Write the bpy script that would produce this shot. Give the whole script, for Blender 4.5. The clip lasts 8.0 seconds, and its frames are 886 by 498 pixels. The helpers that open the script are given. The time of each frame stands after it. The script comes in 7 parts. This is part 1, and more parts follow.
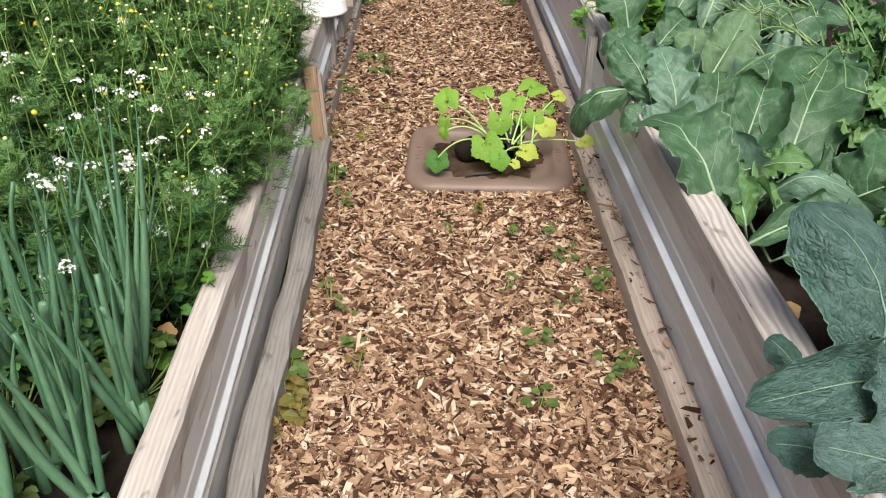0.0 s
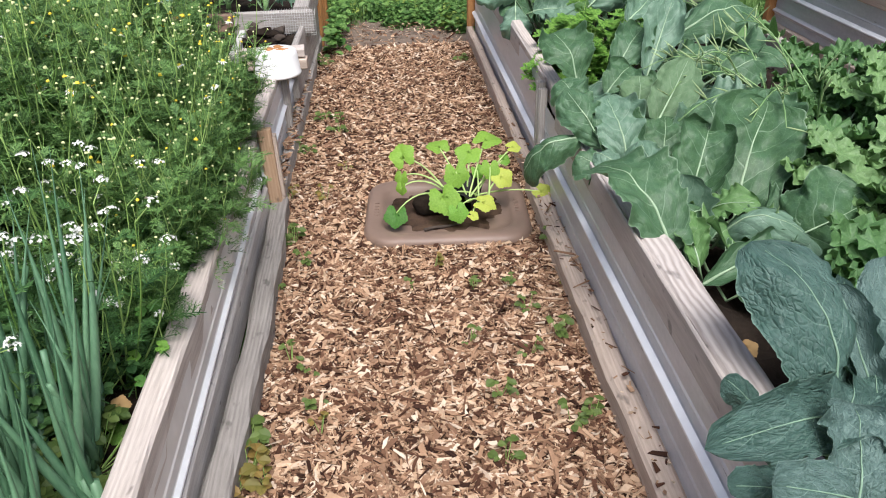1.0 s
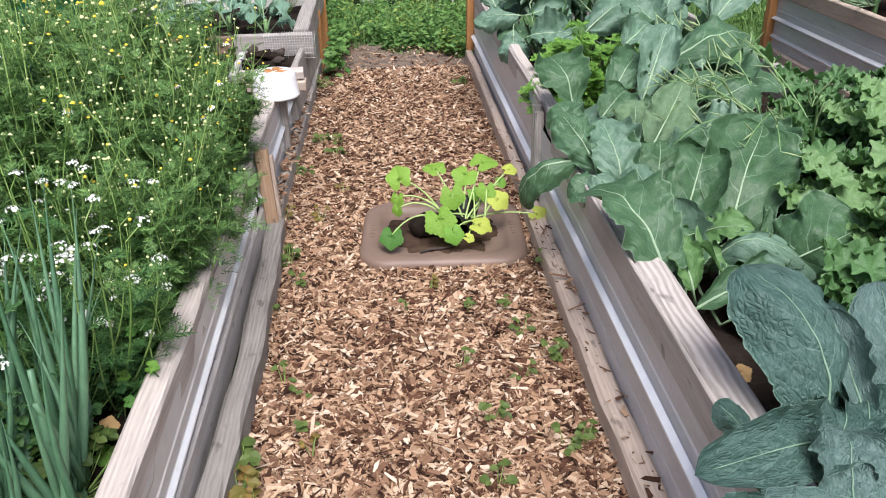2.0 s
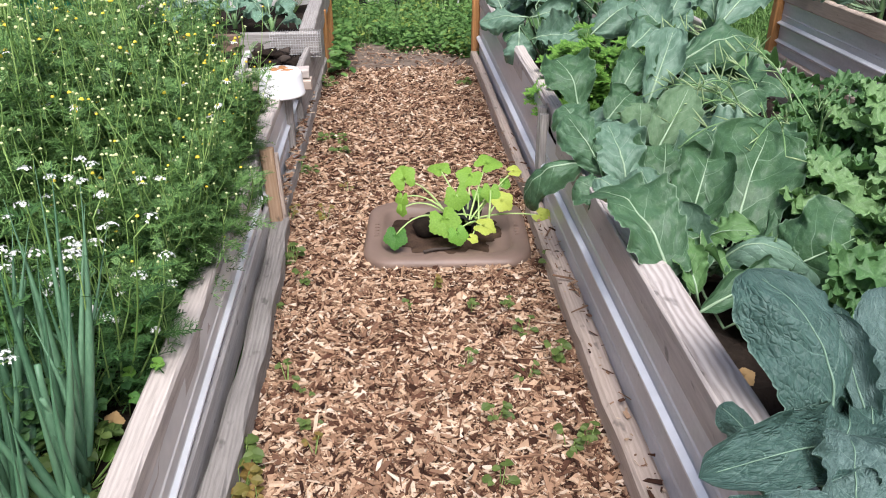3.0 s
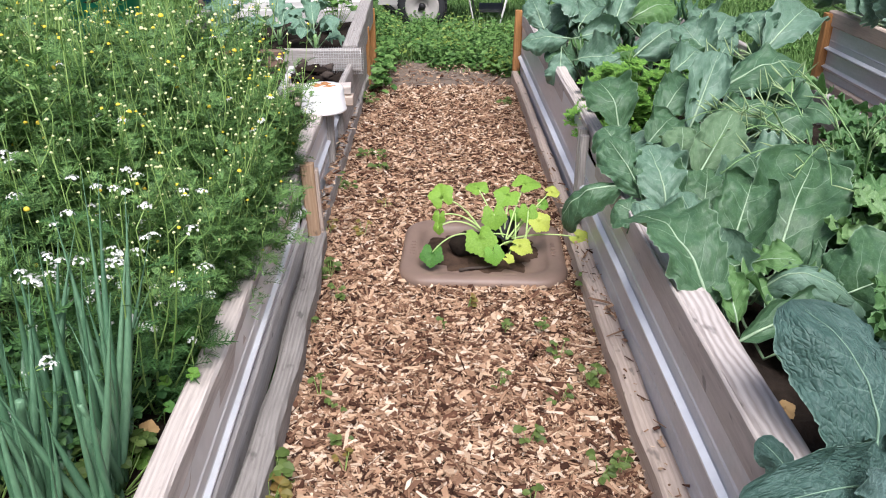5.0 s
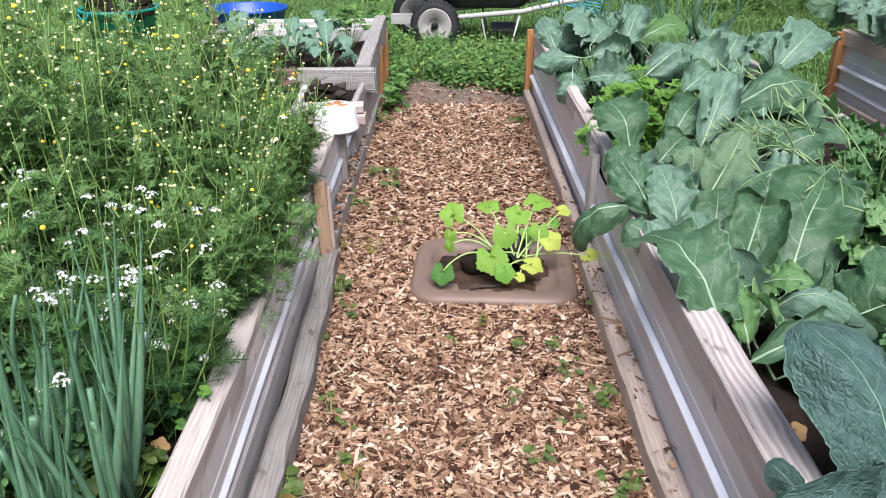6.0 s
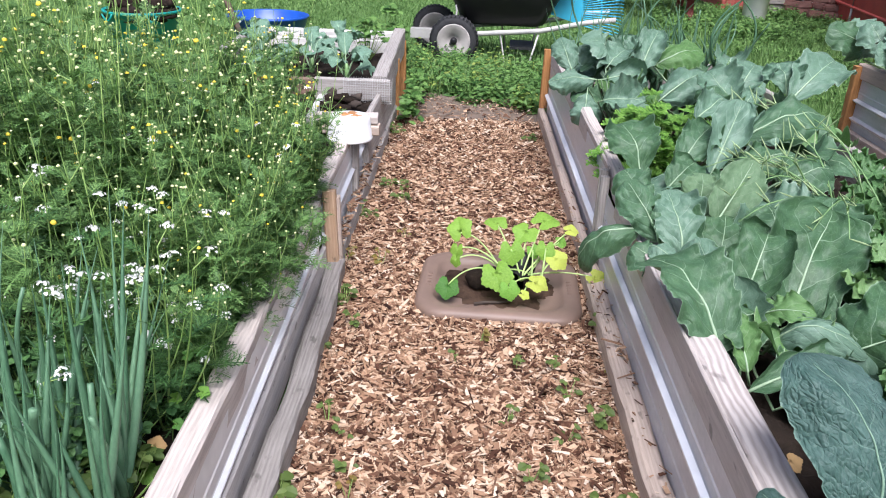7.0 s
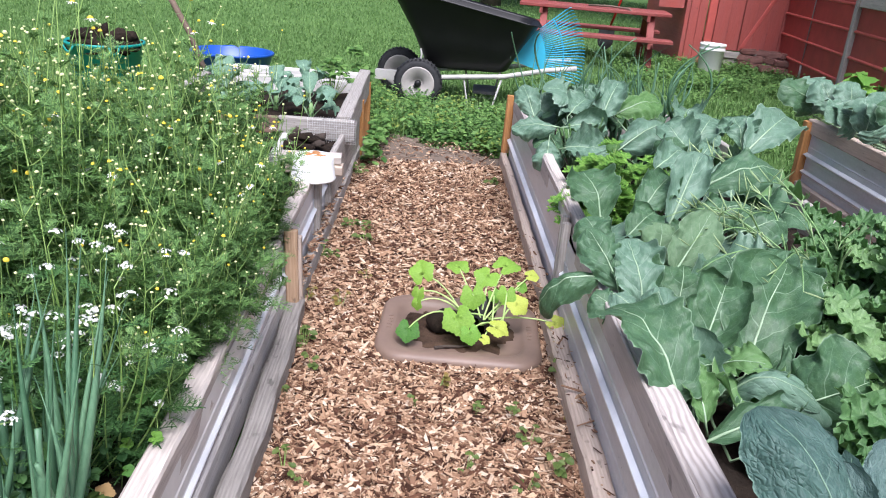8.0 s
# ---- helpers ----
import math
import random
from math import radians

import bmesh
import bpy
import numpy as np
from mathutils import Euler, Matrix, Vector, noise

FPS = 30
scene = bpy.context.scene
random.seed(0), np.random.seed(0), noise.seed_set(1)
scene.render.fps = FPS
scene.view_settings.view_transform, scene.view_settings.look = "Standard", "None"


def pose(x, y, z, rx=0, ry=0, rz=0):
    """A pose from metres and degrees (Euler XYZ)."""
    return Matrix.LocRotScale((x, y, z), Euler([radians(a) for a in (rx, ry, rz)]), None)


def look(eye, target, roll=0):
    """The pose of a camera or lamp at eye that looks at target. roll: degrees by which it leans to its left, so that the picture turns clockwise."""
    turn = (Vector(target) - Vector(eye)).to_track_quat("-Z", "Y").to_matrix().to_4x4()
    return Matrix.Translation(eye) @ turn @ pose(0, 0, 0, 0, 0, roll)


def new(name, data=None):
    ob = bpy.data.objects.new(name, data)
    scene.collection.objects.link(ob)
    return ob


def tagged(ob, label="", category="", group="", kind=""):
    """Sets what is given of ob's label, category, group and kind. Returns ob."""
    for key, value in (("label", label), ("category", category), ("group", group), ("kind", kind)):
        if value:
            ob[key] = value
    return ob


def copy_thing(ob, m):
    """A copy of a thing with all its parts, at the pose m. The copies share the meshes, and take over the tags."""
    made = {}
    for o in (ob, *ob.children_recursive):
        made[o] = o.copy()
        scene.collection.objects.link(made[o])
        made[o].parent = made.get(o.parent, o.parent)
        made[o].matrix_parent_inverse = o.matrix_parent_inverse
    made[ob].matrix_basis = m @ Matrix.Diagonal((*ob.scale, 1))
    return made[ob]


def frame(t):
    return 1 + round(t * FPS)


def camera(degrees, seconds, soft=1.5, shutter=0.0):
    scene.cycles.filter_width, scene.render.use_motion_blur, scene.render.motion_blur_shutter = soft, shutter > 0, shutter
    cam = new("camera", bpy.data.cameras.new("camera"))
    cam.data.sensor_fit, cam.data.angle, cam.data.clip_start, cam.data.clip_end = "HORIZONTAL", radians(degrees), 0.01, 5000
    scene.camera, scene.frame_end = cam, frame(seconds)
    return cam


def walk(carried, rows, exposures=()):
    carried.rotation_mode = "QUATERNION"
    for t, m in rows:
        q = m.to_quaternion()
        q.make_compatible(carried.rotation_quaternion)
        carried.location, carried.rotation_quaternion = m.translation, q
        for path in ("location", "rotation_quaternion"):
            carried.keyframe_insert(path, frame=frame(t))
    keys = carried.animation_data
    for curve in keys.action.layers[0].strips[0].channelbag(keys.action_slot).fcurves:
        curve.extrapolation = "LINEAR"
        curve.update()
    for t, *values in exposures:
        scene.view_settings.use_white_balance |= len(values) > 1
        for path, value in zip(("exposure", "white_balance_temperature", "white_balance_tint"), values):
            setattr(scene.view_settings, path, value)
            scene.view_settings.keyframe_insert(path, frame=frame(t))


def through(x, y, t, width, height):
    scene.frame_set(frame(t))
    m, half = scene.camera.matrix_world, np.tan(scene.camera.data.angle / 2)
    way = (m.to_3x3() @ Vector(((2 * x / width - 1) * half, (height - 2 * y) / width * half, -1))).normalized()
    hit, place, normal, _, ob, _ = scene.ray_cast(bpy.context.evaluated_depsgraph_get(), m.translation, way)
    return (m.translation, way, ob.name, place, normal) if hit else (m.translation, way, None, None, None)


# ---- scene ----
cam = camera(58.9, 8.0, soft=1.05)


def aim(x, y, z, turn, tilt, roll):
    """A camera pose from its place, its turn to the left of +y, its tilt above the level and its roll."""
    return pose(x, y, z, 0, 0, turn) @ pose(0, 0, 0, 90 + tilt) @ pose(0, 0, 0, 0, 0, roll)


walk(cam, [
    (0.0, aim(-0.038, 0.001, 1.268, -1.20, -33.40, 0.02)),
    (0.5, aim(-0.017, 0.013, 1.267, -3.99, -31.21, -0.62)),
    (1.0, aim(-0.007, 0.005, 1.271, -3.76, -29.62, -1.55)),
    (1.5, aim(0.007, 0.001, 1.270, -3.29, -29.36, -1.81)),
    (1.7, aim(0.010, 0.006, 1.268, -3.46, -28.01, -1.55)),
    (3.0, aim(0.000, 0.002, 1.271, -3.67, -27.97, -0.47)),
    (3.5, aim(-0.006, -0.002, 1.269, -1.50, -27.06, 0.58)),
    (4.0, aim(-0.001, 0.009, 1.275, -2.09, -27.77, -0.79)),
    (4.5, aim(-0.007, 0.006, 1.275, -1.12, -27.95, -1.09)),
    (4.7, aim(-0.006, 0.007, 1.273, -0.81, -27.57, -0.05)),
    (5.8, aim(0.004, 0.007, 1.282, -0.47, -25.34, -0.42)),
    (6.0, aim(0.001, 0.002, 1.283, 0.18, -25.50, -0.27)),
    (6.5, aim(0.000, 0.005, 1.283, 0.29, -25.26, 0.69)),
    (7.0, aim(0.012, -0.008, 1.288, 0.97, -24.50, 2.19)),
    (7.5, aim(-0.002, -0.006, 1.295, -0.66, -22.69, 3.25)),
    (8.0, aim(0.000, 0.000, 1.300, -2.12, -21.49, 4.64)),
], exposures=[(0.0, 0.50, 6500, 8), (1.0, 0.56, 6150, 12), (5.0, 0.63, 6000, 15), (8.0, 0.82, 5800, 17)])

# ---- daylight: bright, thinly overcast, the sun high and veiled ----
SUN_ELEVATION, SUN_TURN = 60.0, 174.0
world = bpy.data.worlds.new("sky")
scene.world = world
world.use_nodes = True
sky = world.node_tree.nodes.new("ShaderNodeTexSky")
sky.sky_type = "NISHITA"
sky.sun_disc = False
sky.sun_elevation, sky.sun_rotation = radians(SUN_ELEVATION), radians(SUN_TURN)
sky.air_density, sky.dust_density, sky.ozone_density = 0.7, 6.0, 1.0
back = world.node_tree.nodes["Background"]
world.node_tree.links.new(sky.outputs[0], back.inputs[0])
back.inputs[1].default_value = 0.09
sun_data = bpy.data.lights.new("sun", "SUN")
sun_data.energy, sun_data.angle, sun_data.color = 2.7, radians(34), (1.0, 0.97, 0.93)
sun = new("sun", sun_data)
_e, _t = radians(SUN_ELEVATION), radians(SUN_TURN)
sun.matrix_world = look(Vector((math.sin(_t) * math.cos(_e), math.cos(_t) * math.cos(_e), math.sin(_e))) * 30, (0, 0, 0))

# ---- materials ----
class Nodes:
    """A short way to write a node material."""

    def __init__(self, name):
        self.mat = bpy.data.materials.new(name)
        self.mat.use_nodes = True
        self.tree = self.mat.node_tree
        self.bsdf = self.tree.nodes["Principled BSDF"]

    def node(self, kind):
        return self.tree.nodes.new("ShaderNode" + kind)

    def link(self, a, b):
        self.tree.links.new(a, b)

    def put(self, **values):
        for key, value in values.items():
            self.bsdf.inputs[key.replace("_", " ").title().replace("Ior", "IOR")].default_value = value
        return self

    def coords(self, kind="Object", scale=(1, 1, 1)):
        m = self.node("Mapping")
        m.inputs["Scale"].default_value = scale
        if kind == "World":
            self.link(self.node("NewGeometry").outputs["Position"], m.inputs[0])
        else:
            self.link(self.node("TexCoord").outputs[kind], m.inputs[0])
        return m.outputs[0]

    def noise(self, scale, where, detail=4.0, rough=0.6, distort=0.0):
        n = self.node("TexNoise")
        n.inputs["Scale"].default_value, n.inputs["Detail"].default_value = scale, detail
        n.inputs["Roughness"].default_value, n.inputs["Distortion"].default_value = rough, distort
        self.link(where, n.inputs["Vector"])
        return n.outputs["Fac"]

    def ramp(self, fac, *stops):
        r = self.node("ValToRGB")
        while len(r.color_ramp.elements) < len(stops):
            r.color_ramp.elements.new(0.5)
        for e, (at, colour) in zip(r.color_ramp.elements, stops):
            e.position = at
            e.color = (*colour, 1) if len(colour) == 3 else colour
        self.link(fac, r.inputs[0])
        return r.outputs[0]

    def mix(self, fac, a, b, how="MIX"):
        m = self.node("Mix")
        m.data_type, m.blend_type = "RGBA", how
        for value, slot in ((fac, 0), (a, 6), (b, 7)):
            if isinstance(value, (int, float)):
                m.inputs[slot].default_value = value
            elif isinstance(value, tuple):
                m.inputs[slot].default_value = (*value, 1)
            else:
                self.link(value, m.inputs[slot])
        return m.outputs[2]

    def math(self, how, a, b=0.0, c=0.0):
        m = self.node("Math")
        m.operation = how
        for slot, value in enumerate((a, b, c)):
            if isinstance(value, (int, float)):
                m.inputs[slot].default_value = value
            else:
                self.link(value, m.inputs[slot])
        return m.outputs[0]

    def colour(self, out):
        self.link(out, self.bsdf.inputs["Base Color"])
        return self

    def rough(self, out):
        self.link(out, self.bsdf.inputs["Roughness"])
        return self

    def bump(self, height, strength=0.3, distance=0.002):
        b = self.node("Bump")
        b.inputs["Strength"].default_value, b.inputs["Distance"].default_value = strength, distance
        self.link(height, b.inputs["Height"])
        self.link(b.outputs[0], self.bsdf.inputs["Normal"])
        return self

    def translucent(self, colour, amount):
        """Lets part of the light through, as thin leaves do."""
        t = self.node("BsdfTranslucent")
        if isinstance(colour, tuple):
            t.inputs[0].default_value = (*colour, 1)
        else:
            self.link(colour, t.inputs[0])
        m = self.node("MixShader")
        m.inputs[0].default_value = amount
        self.link(self.bsdf.outputs[0], m.inputs[1])
        self.link(t.outputs[0], m.inputs[2])
        self.link(m.outputs[0], self.tree.nodes["Material Output"].inputs[0])
        return self

    def random(self):
        return self.node("ObjectInfo").outputs["Random"]

    def island(self):
        return self.node("NewGeometry").outputs["Random Per Island"]


def wood(name, dark, light, stretch=(14, 1.0, 14), rough=0.75, stain=(0.05, 0.045, 0.04), bands=0.16, rings=(7, 0.5, 7)):
    """Weathered lumber: grain along y of the object, greyed patches, fine cracks and dark specks."""
    m = Nodes(name)
    at = m.coords("Object", stretch)
    fine = m.noise(9.0, at, 6, 0.7, 0.4)
    broad = m.noise(1.6, m.coords("Object", (3, 0.7, 3)), 3, 0.55)
    w = m.node("TexWave")
    w.wave_type, w.bands_direction = "BANDS", "X"
    w.inputs["Scale"].default_value, w.inputs["Distortion"].default_value = 4.5, 9.0
    w.inputs["Detail"].default_value, w.inputs["Detail Scale"].default_value = 3.0, 0.8
    m.link(m.coords("Object", rings), w.inputs["Vector"])
    grain = m.math("ADD", m.math("MULTIPLY", fine, 1.0 - bands), m.math("MULTIPLY", w.outputs["Fac"], bands))
    base = m.ramp(grain, (0.22, dark), (0.72, light))
    base = m.mix(m.ramp(broad, (0.35, (0, 0, 0)), (0.75, (0.5, 0.5, 0.5))), base, tuple(0.75 * (a + 0.10) for a in dark))
    specks = m.ramp(m.noise(38.0, m.coords("Object", (1, 0.5, 1)), 2, 0.5), (0.66, (0, 0, 0)), (0.74, (1, 1, 1)))
    base = m.mix(m.math("MULTIPLY", specks, 0.5), base, stain)
    m.put(roughness=rough, specular_ior_level=0.25)
    return m.colour(base).bump(grain, 0.5, 0.003).mat


def plain(name, colour, rough=0.5, metal=0.0, vary=0.25, scale=18.0, bump=0.15, spec=0.5):
    """A coat with slight mottling at two scales."""
    m = Nodes(name)
    at = m.coords("Object")
    spots = m.math("ADD", m.math("MULTIPLY", m.noise(scale, at), 0.6), m.math("MULTIPLY", m.noise(scale / 6, at, 2), 0.4))
    low, high = (tuple(min(1, c * k) for c in colour) for k in (1 - vary, 1 + vary))
    m.colour(m.ramp(spots, (0.3, low), (0.7, high)))
    m.put(roughness=rough, metallic=metal, specular_ior_level=spec)
    return m.bump(spots, bump, 0.002).mat


def leafy(name, dark, light, rib, rough=0.5, veins=7.0, through=0.18, quilt=0.5, wax_sheen=(0.25, 0.36, 0.33), bloomy=0.0, depth=0.006, blister=0.0):
    """A leaf blade: side veins that curve out from the midrib in turn, soft swellings between them, a fine net and a
    waxy coat with sky sheen painted in.
    """
    m = Nodes(name)
    uv = m.node("UVMap")
    sep = m.node("SeparateXYZ")
    m.link(uv.outputs[0], sep.inputs[0])
    u, v = sep.outputs[0], sep.outputs[1]
    off = m.math("SUBTRACT", v, 0.5)
    side = m.math("ABSOLUTE", off)
    half = m.math("MULTIPLY", m.math("GREATER_THAN", off, 0.0), 0.45)
    wob = m.math("ADD", m.math("MULTIPLY", m.noise(2.6, uv.outputs[0], 2), 0.16), m.math("MULTIPLY", m.random(), 3.0))
    climb = m.math("MULTIPLY", m.math("POWER", side, 1.25), 1.05)
    run = m.math("ADD", m.math("MULTIPLY", m.math("ADD", m.math("SUBTRACT", u, climb), wob), veins), half)
    near = m.math("ABSOLUTE", m.math("SUBTRACT", m.math("FRACT", run), 0.5))
    thick = m.math("MULTIPLY", m.math("SUBTRACT", 0.56, side), 0.050)
    vein = m.math("SUBTRACT", 1.0, m.math("MINIMUM", m.math("DIVIDE", near, m.math("ADD", thick, 0.008)), 1.0))
    vein = m.math("MULTIPLY", vein, m.ramp(side, (0.0, (1, 1, 1)), (0.47, (0.2, 0.2, 0.2))))
    cells = m.node("TexVoronoi")
    cells.feature = "DISTANCE_TO_EDGE"
    cells.inputs["Scale"].default_value = 20.0
    warp = m.node("TexNoise")
    warp.inputs["Scale"].default_value, warp.inputs["Detail"].default_value = 7.0, 3.0
    m.link(uv.outputs[0], warp.inputs["Vector"])
    bent = m.node("VectorMath")
    bent.operation = "MULTIPLY_ADD"
    bent.inputs[1].default_value = (0.16, 0.16, 0.16)
    m.link(warp.outputs["Color"], bent.inputs[0])
    m.link(uv.outputs[0], bent.inputs[2])
    m.link(bent.outputs[0], cells.inputs["Vector"])
    net = m.ramp(cells.outputs["Distance"], (0.0, (1, 1, 1)), (0.05, (0, 0, 0)))
    soft = m.noise(17.0, uv.outputs[0], 2, 0.45)
    fine = m.noise(70.0, uv.outputs[0], 3, 0.6)
    tone = m.math("ADD", m.math("MULTIPLY", soft, 0.6), m.math("ADD", m.math("MULTIPLY", fine, 0.15), m.math("MULTIPLY", m.noise(9.0, m.coords("Object"), 3), 0.25)))
    base = m.ramp(tone, (0.30, dark), (0.70, light))
    base = m.mix(m.math("MULTIPLY", m.random(), 0.22), base, wax_sheen if bloomy else tuple(1.3 * c for c in light))
    if bloomy:
        # Pale patches: leaf wax, with the sky's sheen painted into the colour.
        patch = m.ramp(m.noise(7.0, uv.outputs[0], 4, 0.6), (0.40, (0, 0, 0)), (0.72, (1, 1, 1)))
        base = m.mix(m.math("MULTIPLY", patch, bloomy), base, wax_sheen)
    base = m.mix(m.math("MULTIPLY", net, 0.17), base, rib)
    edge = m.ramp(side, (0.478, (0, 0, 0)), (0.498, (1, 1, 1)))
    base = m.mix(m.math("MAXIMUM", m.math("MULTIPLY", vein, 0.66), m.math("MULTIPLY", edge, 0.60)), base, rib)
    swell = m.math("POWER", m.math("MULTIPLY", near, 2.0), 0.55)
    height = m.math("ADD", m.math("MULTIPLY", soft, 0.55), m.math("MULTIPLY", fine, 0.05))
    if blister:
        lumps = m.math("SMOOTH_MIN", m.math("MULTIPLY", cells.outputs["Distance"], 2.2), 0.8, 0.4)
        height = m.math("ADD", height, m.math("MULTIPLY", lumps, blister))
    height = m.math("ADD", m.math("MULTIPLY", height, quilt), m.math("MULTIPLY", swell, 0.30))
    m.put(roughness=rough + 0.12, specular_ior_level=0.38)
    return m.colour(base).bump(height, 0.75, depth).translucent(m.mix(0.5, base, (0.12, 0.24, 0.03)), through).mat


def green(name, dark, light, rough=0.55, through=0.25, by="island", clump=0.0):
    """Small foliage, each leaf of its own tone."""
    m = Nodes(name)
    tone = m.island() if by == "island" else m.random()
    grain = m.noise(40.0, m.coords("Object"), 2)
    mixed = m.math("ADD", m.math("MULTIPLY", tone, 0.7), m.math("MULTIPLY", grain, 0.3))
    low, high = 0.1, 0.9
    if clump:
        mixed = m.math("ADD", m.math("MULTIPLY", tone, 0.35), m.math("MULTIPLY", m.noise(clump, m.coords("Object"), 3), 0.65))
        low, high = 0.28, 0.72
    base = m.ramp(mixed, (low, dark), (high, light))
    m.put(roughness=rough, specular_ior_level=0.3)
    return m.colour(base).translucent(base, through).mat


M_GREYWOOD = wood("grey_weathered_wood", (0.22, 0.20, 0.18), (0.50, 0.47, 0.43))
M_PALEGREY = wood("pale_grey_weathered_wood", (0.32, 0.30, 0.28), (0.60, 0.575, 0.545))
M_BASEWOOD = wood("dark_grey_weathered_wood", (0.15, 0.135, 0.12), (0.37, 0.345, 0.315))
M_ROTTEN = wood("rotting_brown_wood", (0.10, 0.055, 0.035), (0.32, 0.22, 0.16))
M_PALEWOOD = wood("pale_wood", (0.36, 0.31, 0.27), (0.72, 0.65, 0.59))
M_KNOTTY = wood("bold_grained_pale_wood", (0.33, 0.285, 0.255), (0.62, 0.57, 0.53), bands=0.40, rings=(4.5, 1.3, 4.5))
M_BROWNGREY = wood("brown_grey_weathered_wood", (0.36, 0.315, 0.285), (0.62, 0.565, 0.52))
M_TANWOOD = wood("tan_wood", (0.38, 0.30, 0.24), (0.64, 0.53, 0.44))
M_ORANGEWOOD = wood("orange_wood", (0.34, 0.15, 0.045), (0.58, 0.30, 0.11))
M_BLEACHED = wood("bleached_orange_wood", (0.36, 0.22, 0.12), (0.58, 0.42, 0.28))
M_WHITEWOOD = wood("white_painted_wood", (0.55, 0.54, 0.50), (0.80, 0.78, 0.74))
M_REDWOOD = wood("red_painted_wood", (0.30, 0.058, 0.048), (0.44, 0.115, 0.094), rough=0.6)
M_TABLERED = wood("dull_red_table_paint", (0.20, 0.040, 0.034), (0.31, 0.080, 0.068), rough=0.6)
M_REDPAINT = plain("red_metal_paint", (0.34, 0.052, 0.044), 0.45, 0.0, 0.25, 6)
M_WORNRED = wood("worn_red_paint_on_bare_wood", (0.42, 0.20, 0.17), (0.62, 0.50, 0.45))
M_GREYMETAL = plain("dull_grey_metal", (0.32, 0.32, 0.33), 0.5, 0.4)
M_REDTRIM = plain("light_red_paint", (0.50, 0.105, 0.085), 0.5, 0.0, 0.2, 6)


def galvanised():
    m = Nodes("galvanised_steel")
    at = m.coords("Object", (6, 0.8, 6))
    streak = m.noise(6.0, at, 5, 0.65)
    spangle = m.noise(60.0, m.coords("Object"), 2)
    m.colour(m.ramp(m.math("ADD", m.math("MULTIPLY", streak, 0.7), m.math("MULTIPLY", spangle, 0.3)), (0.3, (0.50, 0.525, 0.56)), (0.72, (0.70, 0.72, 0.76))))
    m.rough(m.ramp(streak, (0.3, (0.27, 0.27, 0.27)), (0.7, (0.40, 0.40, 0.40))))
    m.put(metallic=0.18)
    return m.bump(spangle, 0.05, 0.001).mat


M_STEEL = galvanised()
# Weathered zinc, paler than M_STEEL to paint in sunlight on the left wall.
M_SUNLITSTEEL = plain("sunlit_weathered_zinc", (0.68, 0.665, 0.64), 0.55, 0.1, 0.16, 9, 0.08)
# Near-white zinc that paints the sky's reflection onto the rib crests.
M_RIBGLINT = plain("zinc_sky_glint", (0.86, 0.88, 0.90), 0.30, 0.15, 0.07, 30, 0.05)
M_LID = plain("brown_plastic", (0.205, 0.142, 0.108), 0.5, 0, 0.12, 14, 0.08)
M_BLACKPLASTIC = plain("black_plastic", (0.010, 0.010, 0.011), 0.42, 0, 0.3, 8, 0.1, 0.35)
M_TYRE = plain("tyre_rubber", (0.025, 0.026, 0.028), 0.8, 0, 0.4, 30, 0.3)
M_RIM = plain("grey_rim_paint", (0.40, 0.375, 0.35), 0.5, 0, 0.25, 12)
M_FRAME = plain("pale_frame_paint", (0.50, 0.49, 0.46), 0.45, 0, 0.2, 10)
M_WHITE = plain("white_plastic", (0.86, 0.86, 0.84), 0.4, 0, 0.05, 10, 0.05)
M_RUST = plain("rusty_stain", (0.42, 0.20, 0.07), 0.8, 0, 0.5, 30)
M_MESH = plain("wire_mesh", (0.55, 0.55, 0.54), 0.4, 0.6)
M_CYAN = plain("light_blue_plastic", (0.06, 0.46, 0.66), 0.4, 0, 0.1, 10, 0.05)
M_BLUE = plain("blue_plastic", (0.015, 0.085, 0.42), 0.35, 0, 0.15, 10, 0.05)
M_TEAL = plain("teal_plastic", (0.01, 0.30, 0.26), 0.35, 0, 0.15, 10, 0.05)
M_REDPLASTIC = plain("red_plastic", (0.55, 0.03, 0.02), 0.4)
M_DARKMETAL = plain("dark_metal", (0.10, 0.10, 0.105), 0.45, 0.7)
M_HANDLE = wood("handle_wood", (0.10, 0.065, 0.045), (0.22, 0.16, 0.12))
M_TWIG = plain("dry_twig", (0.06, 0.045, 0.035), 0.9, 0, 0.4, 30)
M_STONE = plain("stone", (0.21, 0.105, 0.085), 0.85, 0, 0.35, 14, 0.6)


def soil(name, dark, light, scale=26.0):
    m = Nodes(name)
    at = m.coords("World")
    n = m.math("ADD", m.math("MULTIPLY", m.noise(scale, at, 6, 0.7), 0.6), m.math("MULTIPLY", m.noise(scale / 7, at, 3), 0.4))
    m.put(roughness=0.95, specular_ior_level=0.15)
    return m.colour(m.ramp(n, (0.3, dark), (0.7, light))).bump(n, 0.9, 0.02).mat


# Near-black: the shade under the leaves is deepened into the soil colour.
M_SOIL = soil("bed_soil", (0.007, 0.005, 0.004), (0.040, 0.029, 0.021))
M_SPILT = soil("spilt_soil", (0.016, 0.010, 0.007), (0.115, 0.072, 0.048), 24)
M_DIRT = soil("bare_dirt", (0.10, 0.075, 0.055), (0.25, 0.20, 0.16), 18)
M_PATHBASE = soil("chip_dust", (0.035, 0.018, 0.010), (0.13, 0.075, 0.042), 60)


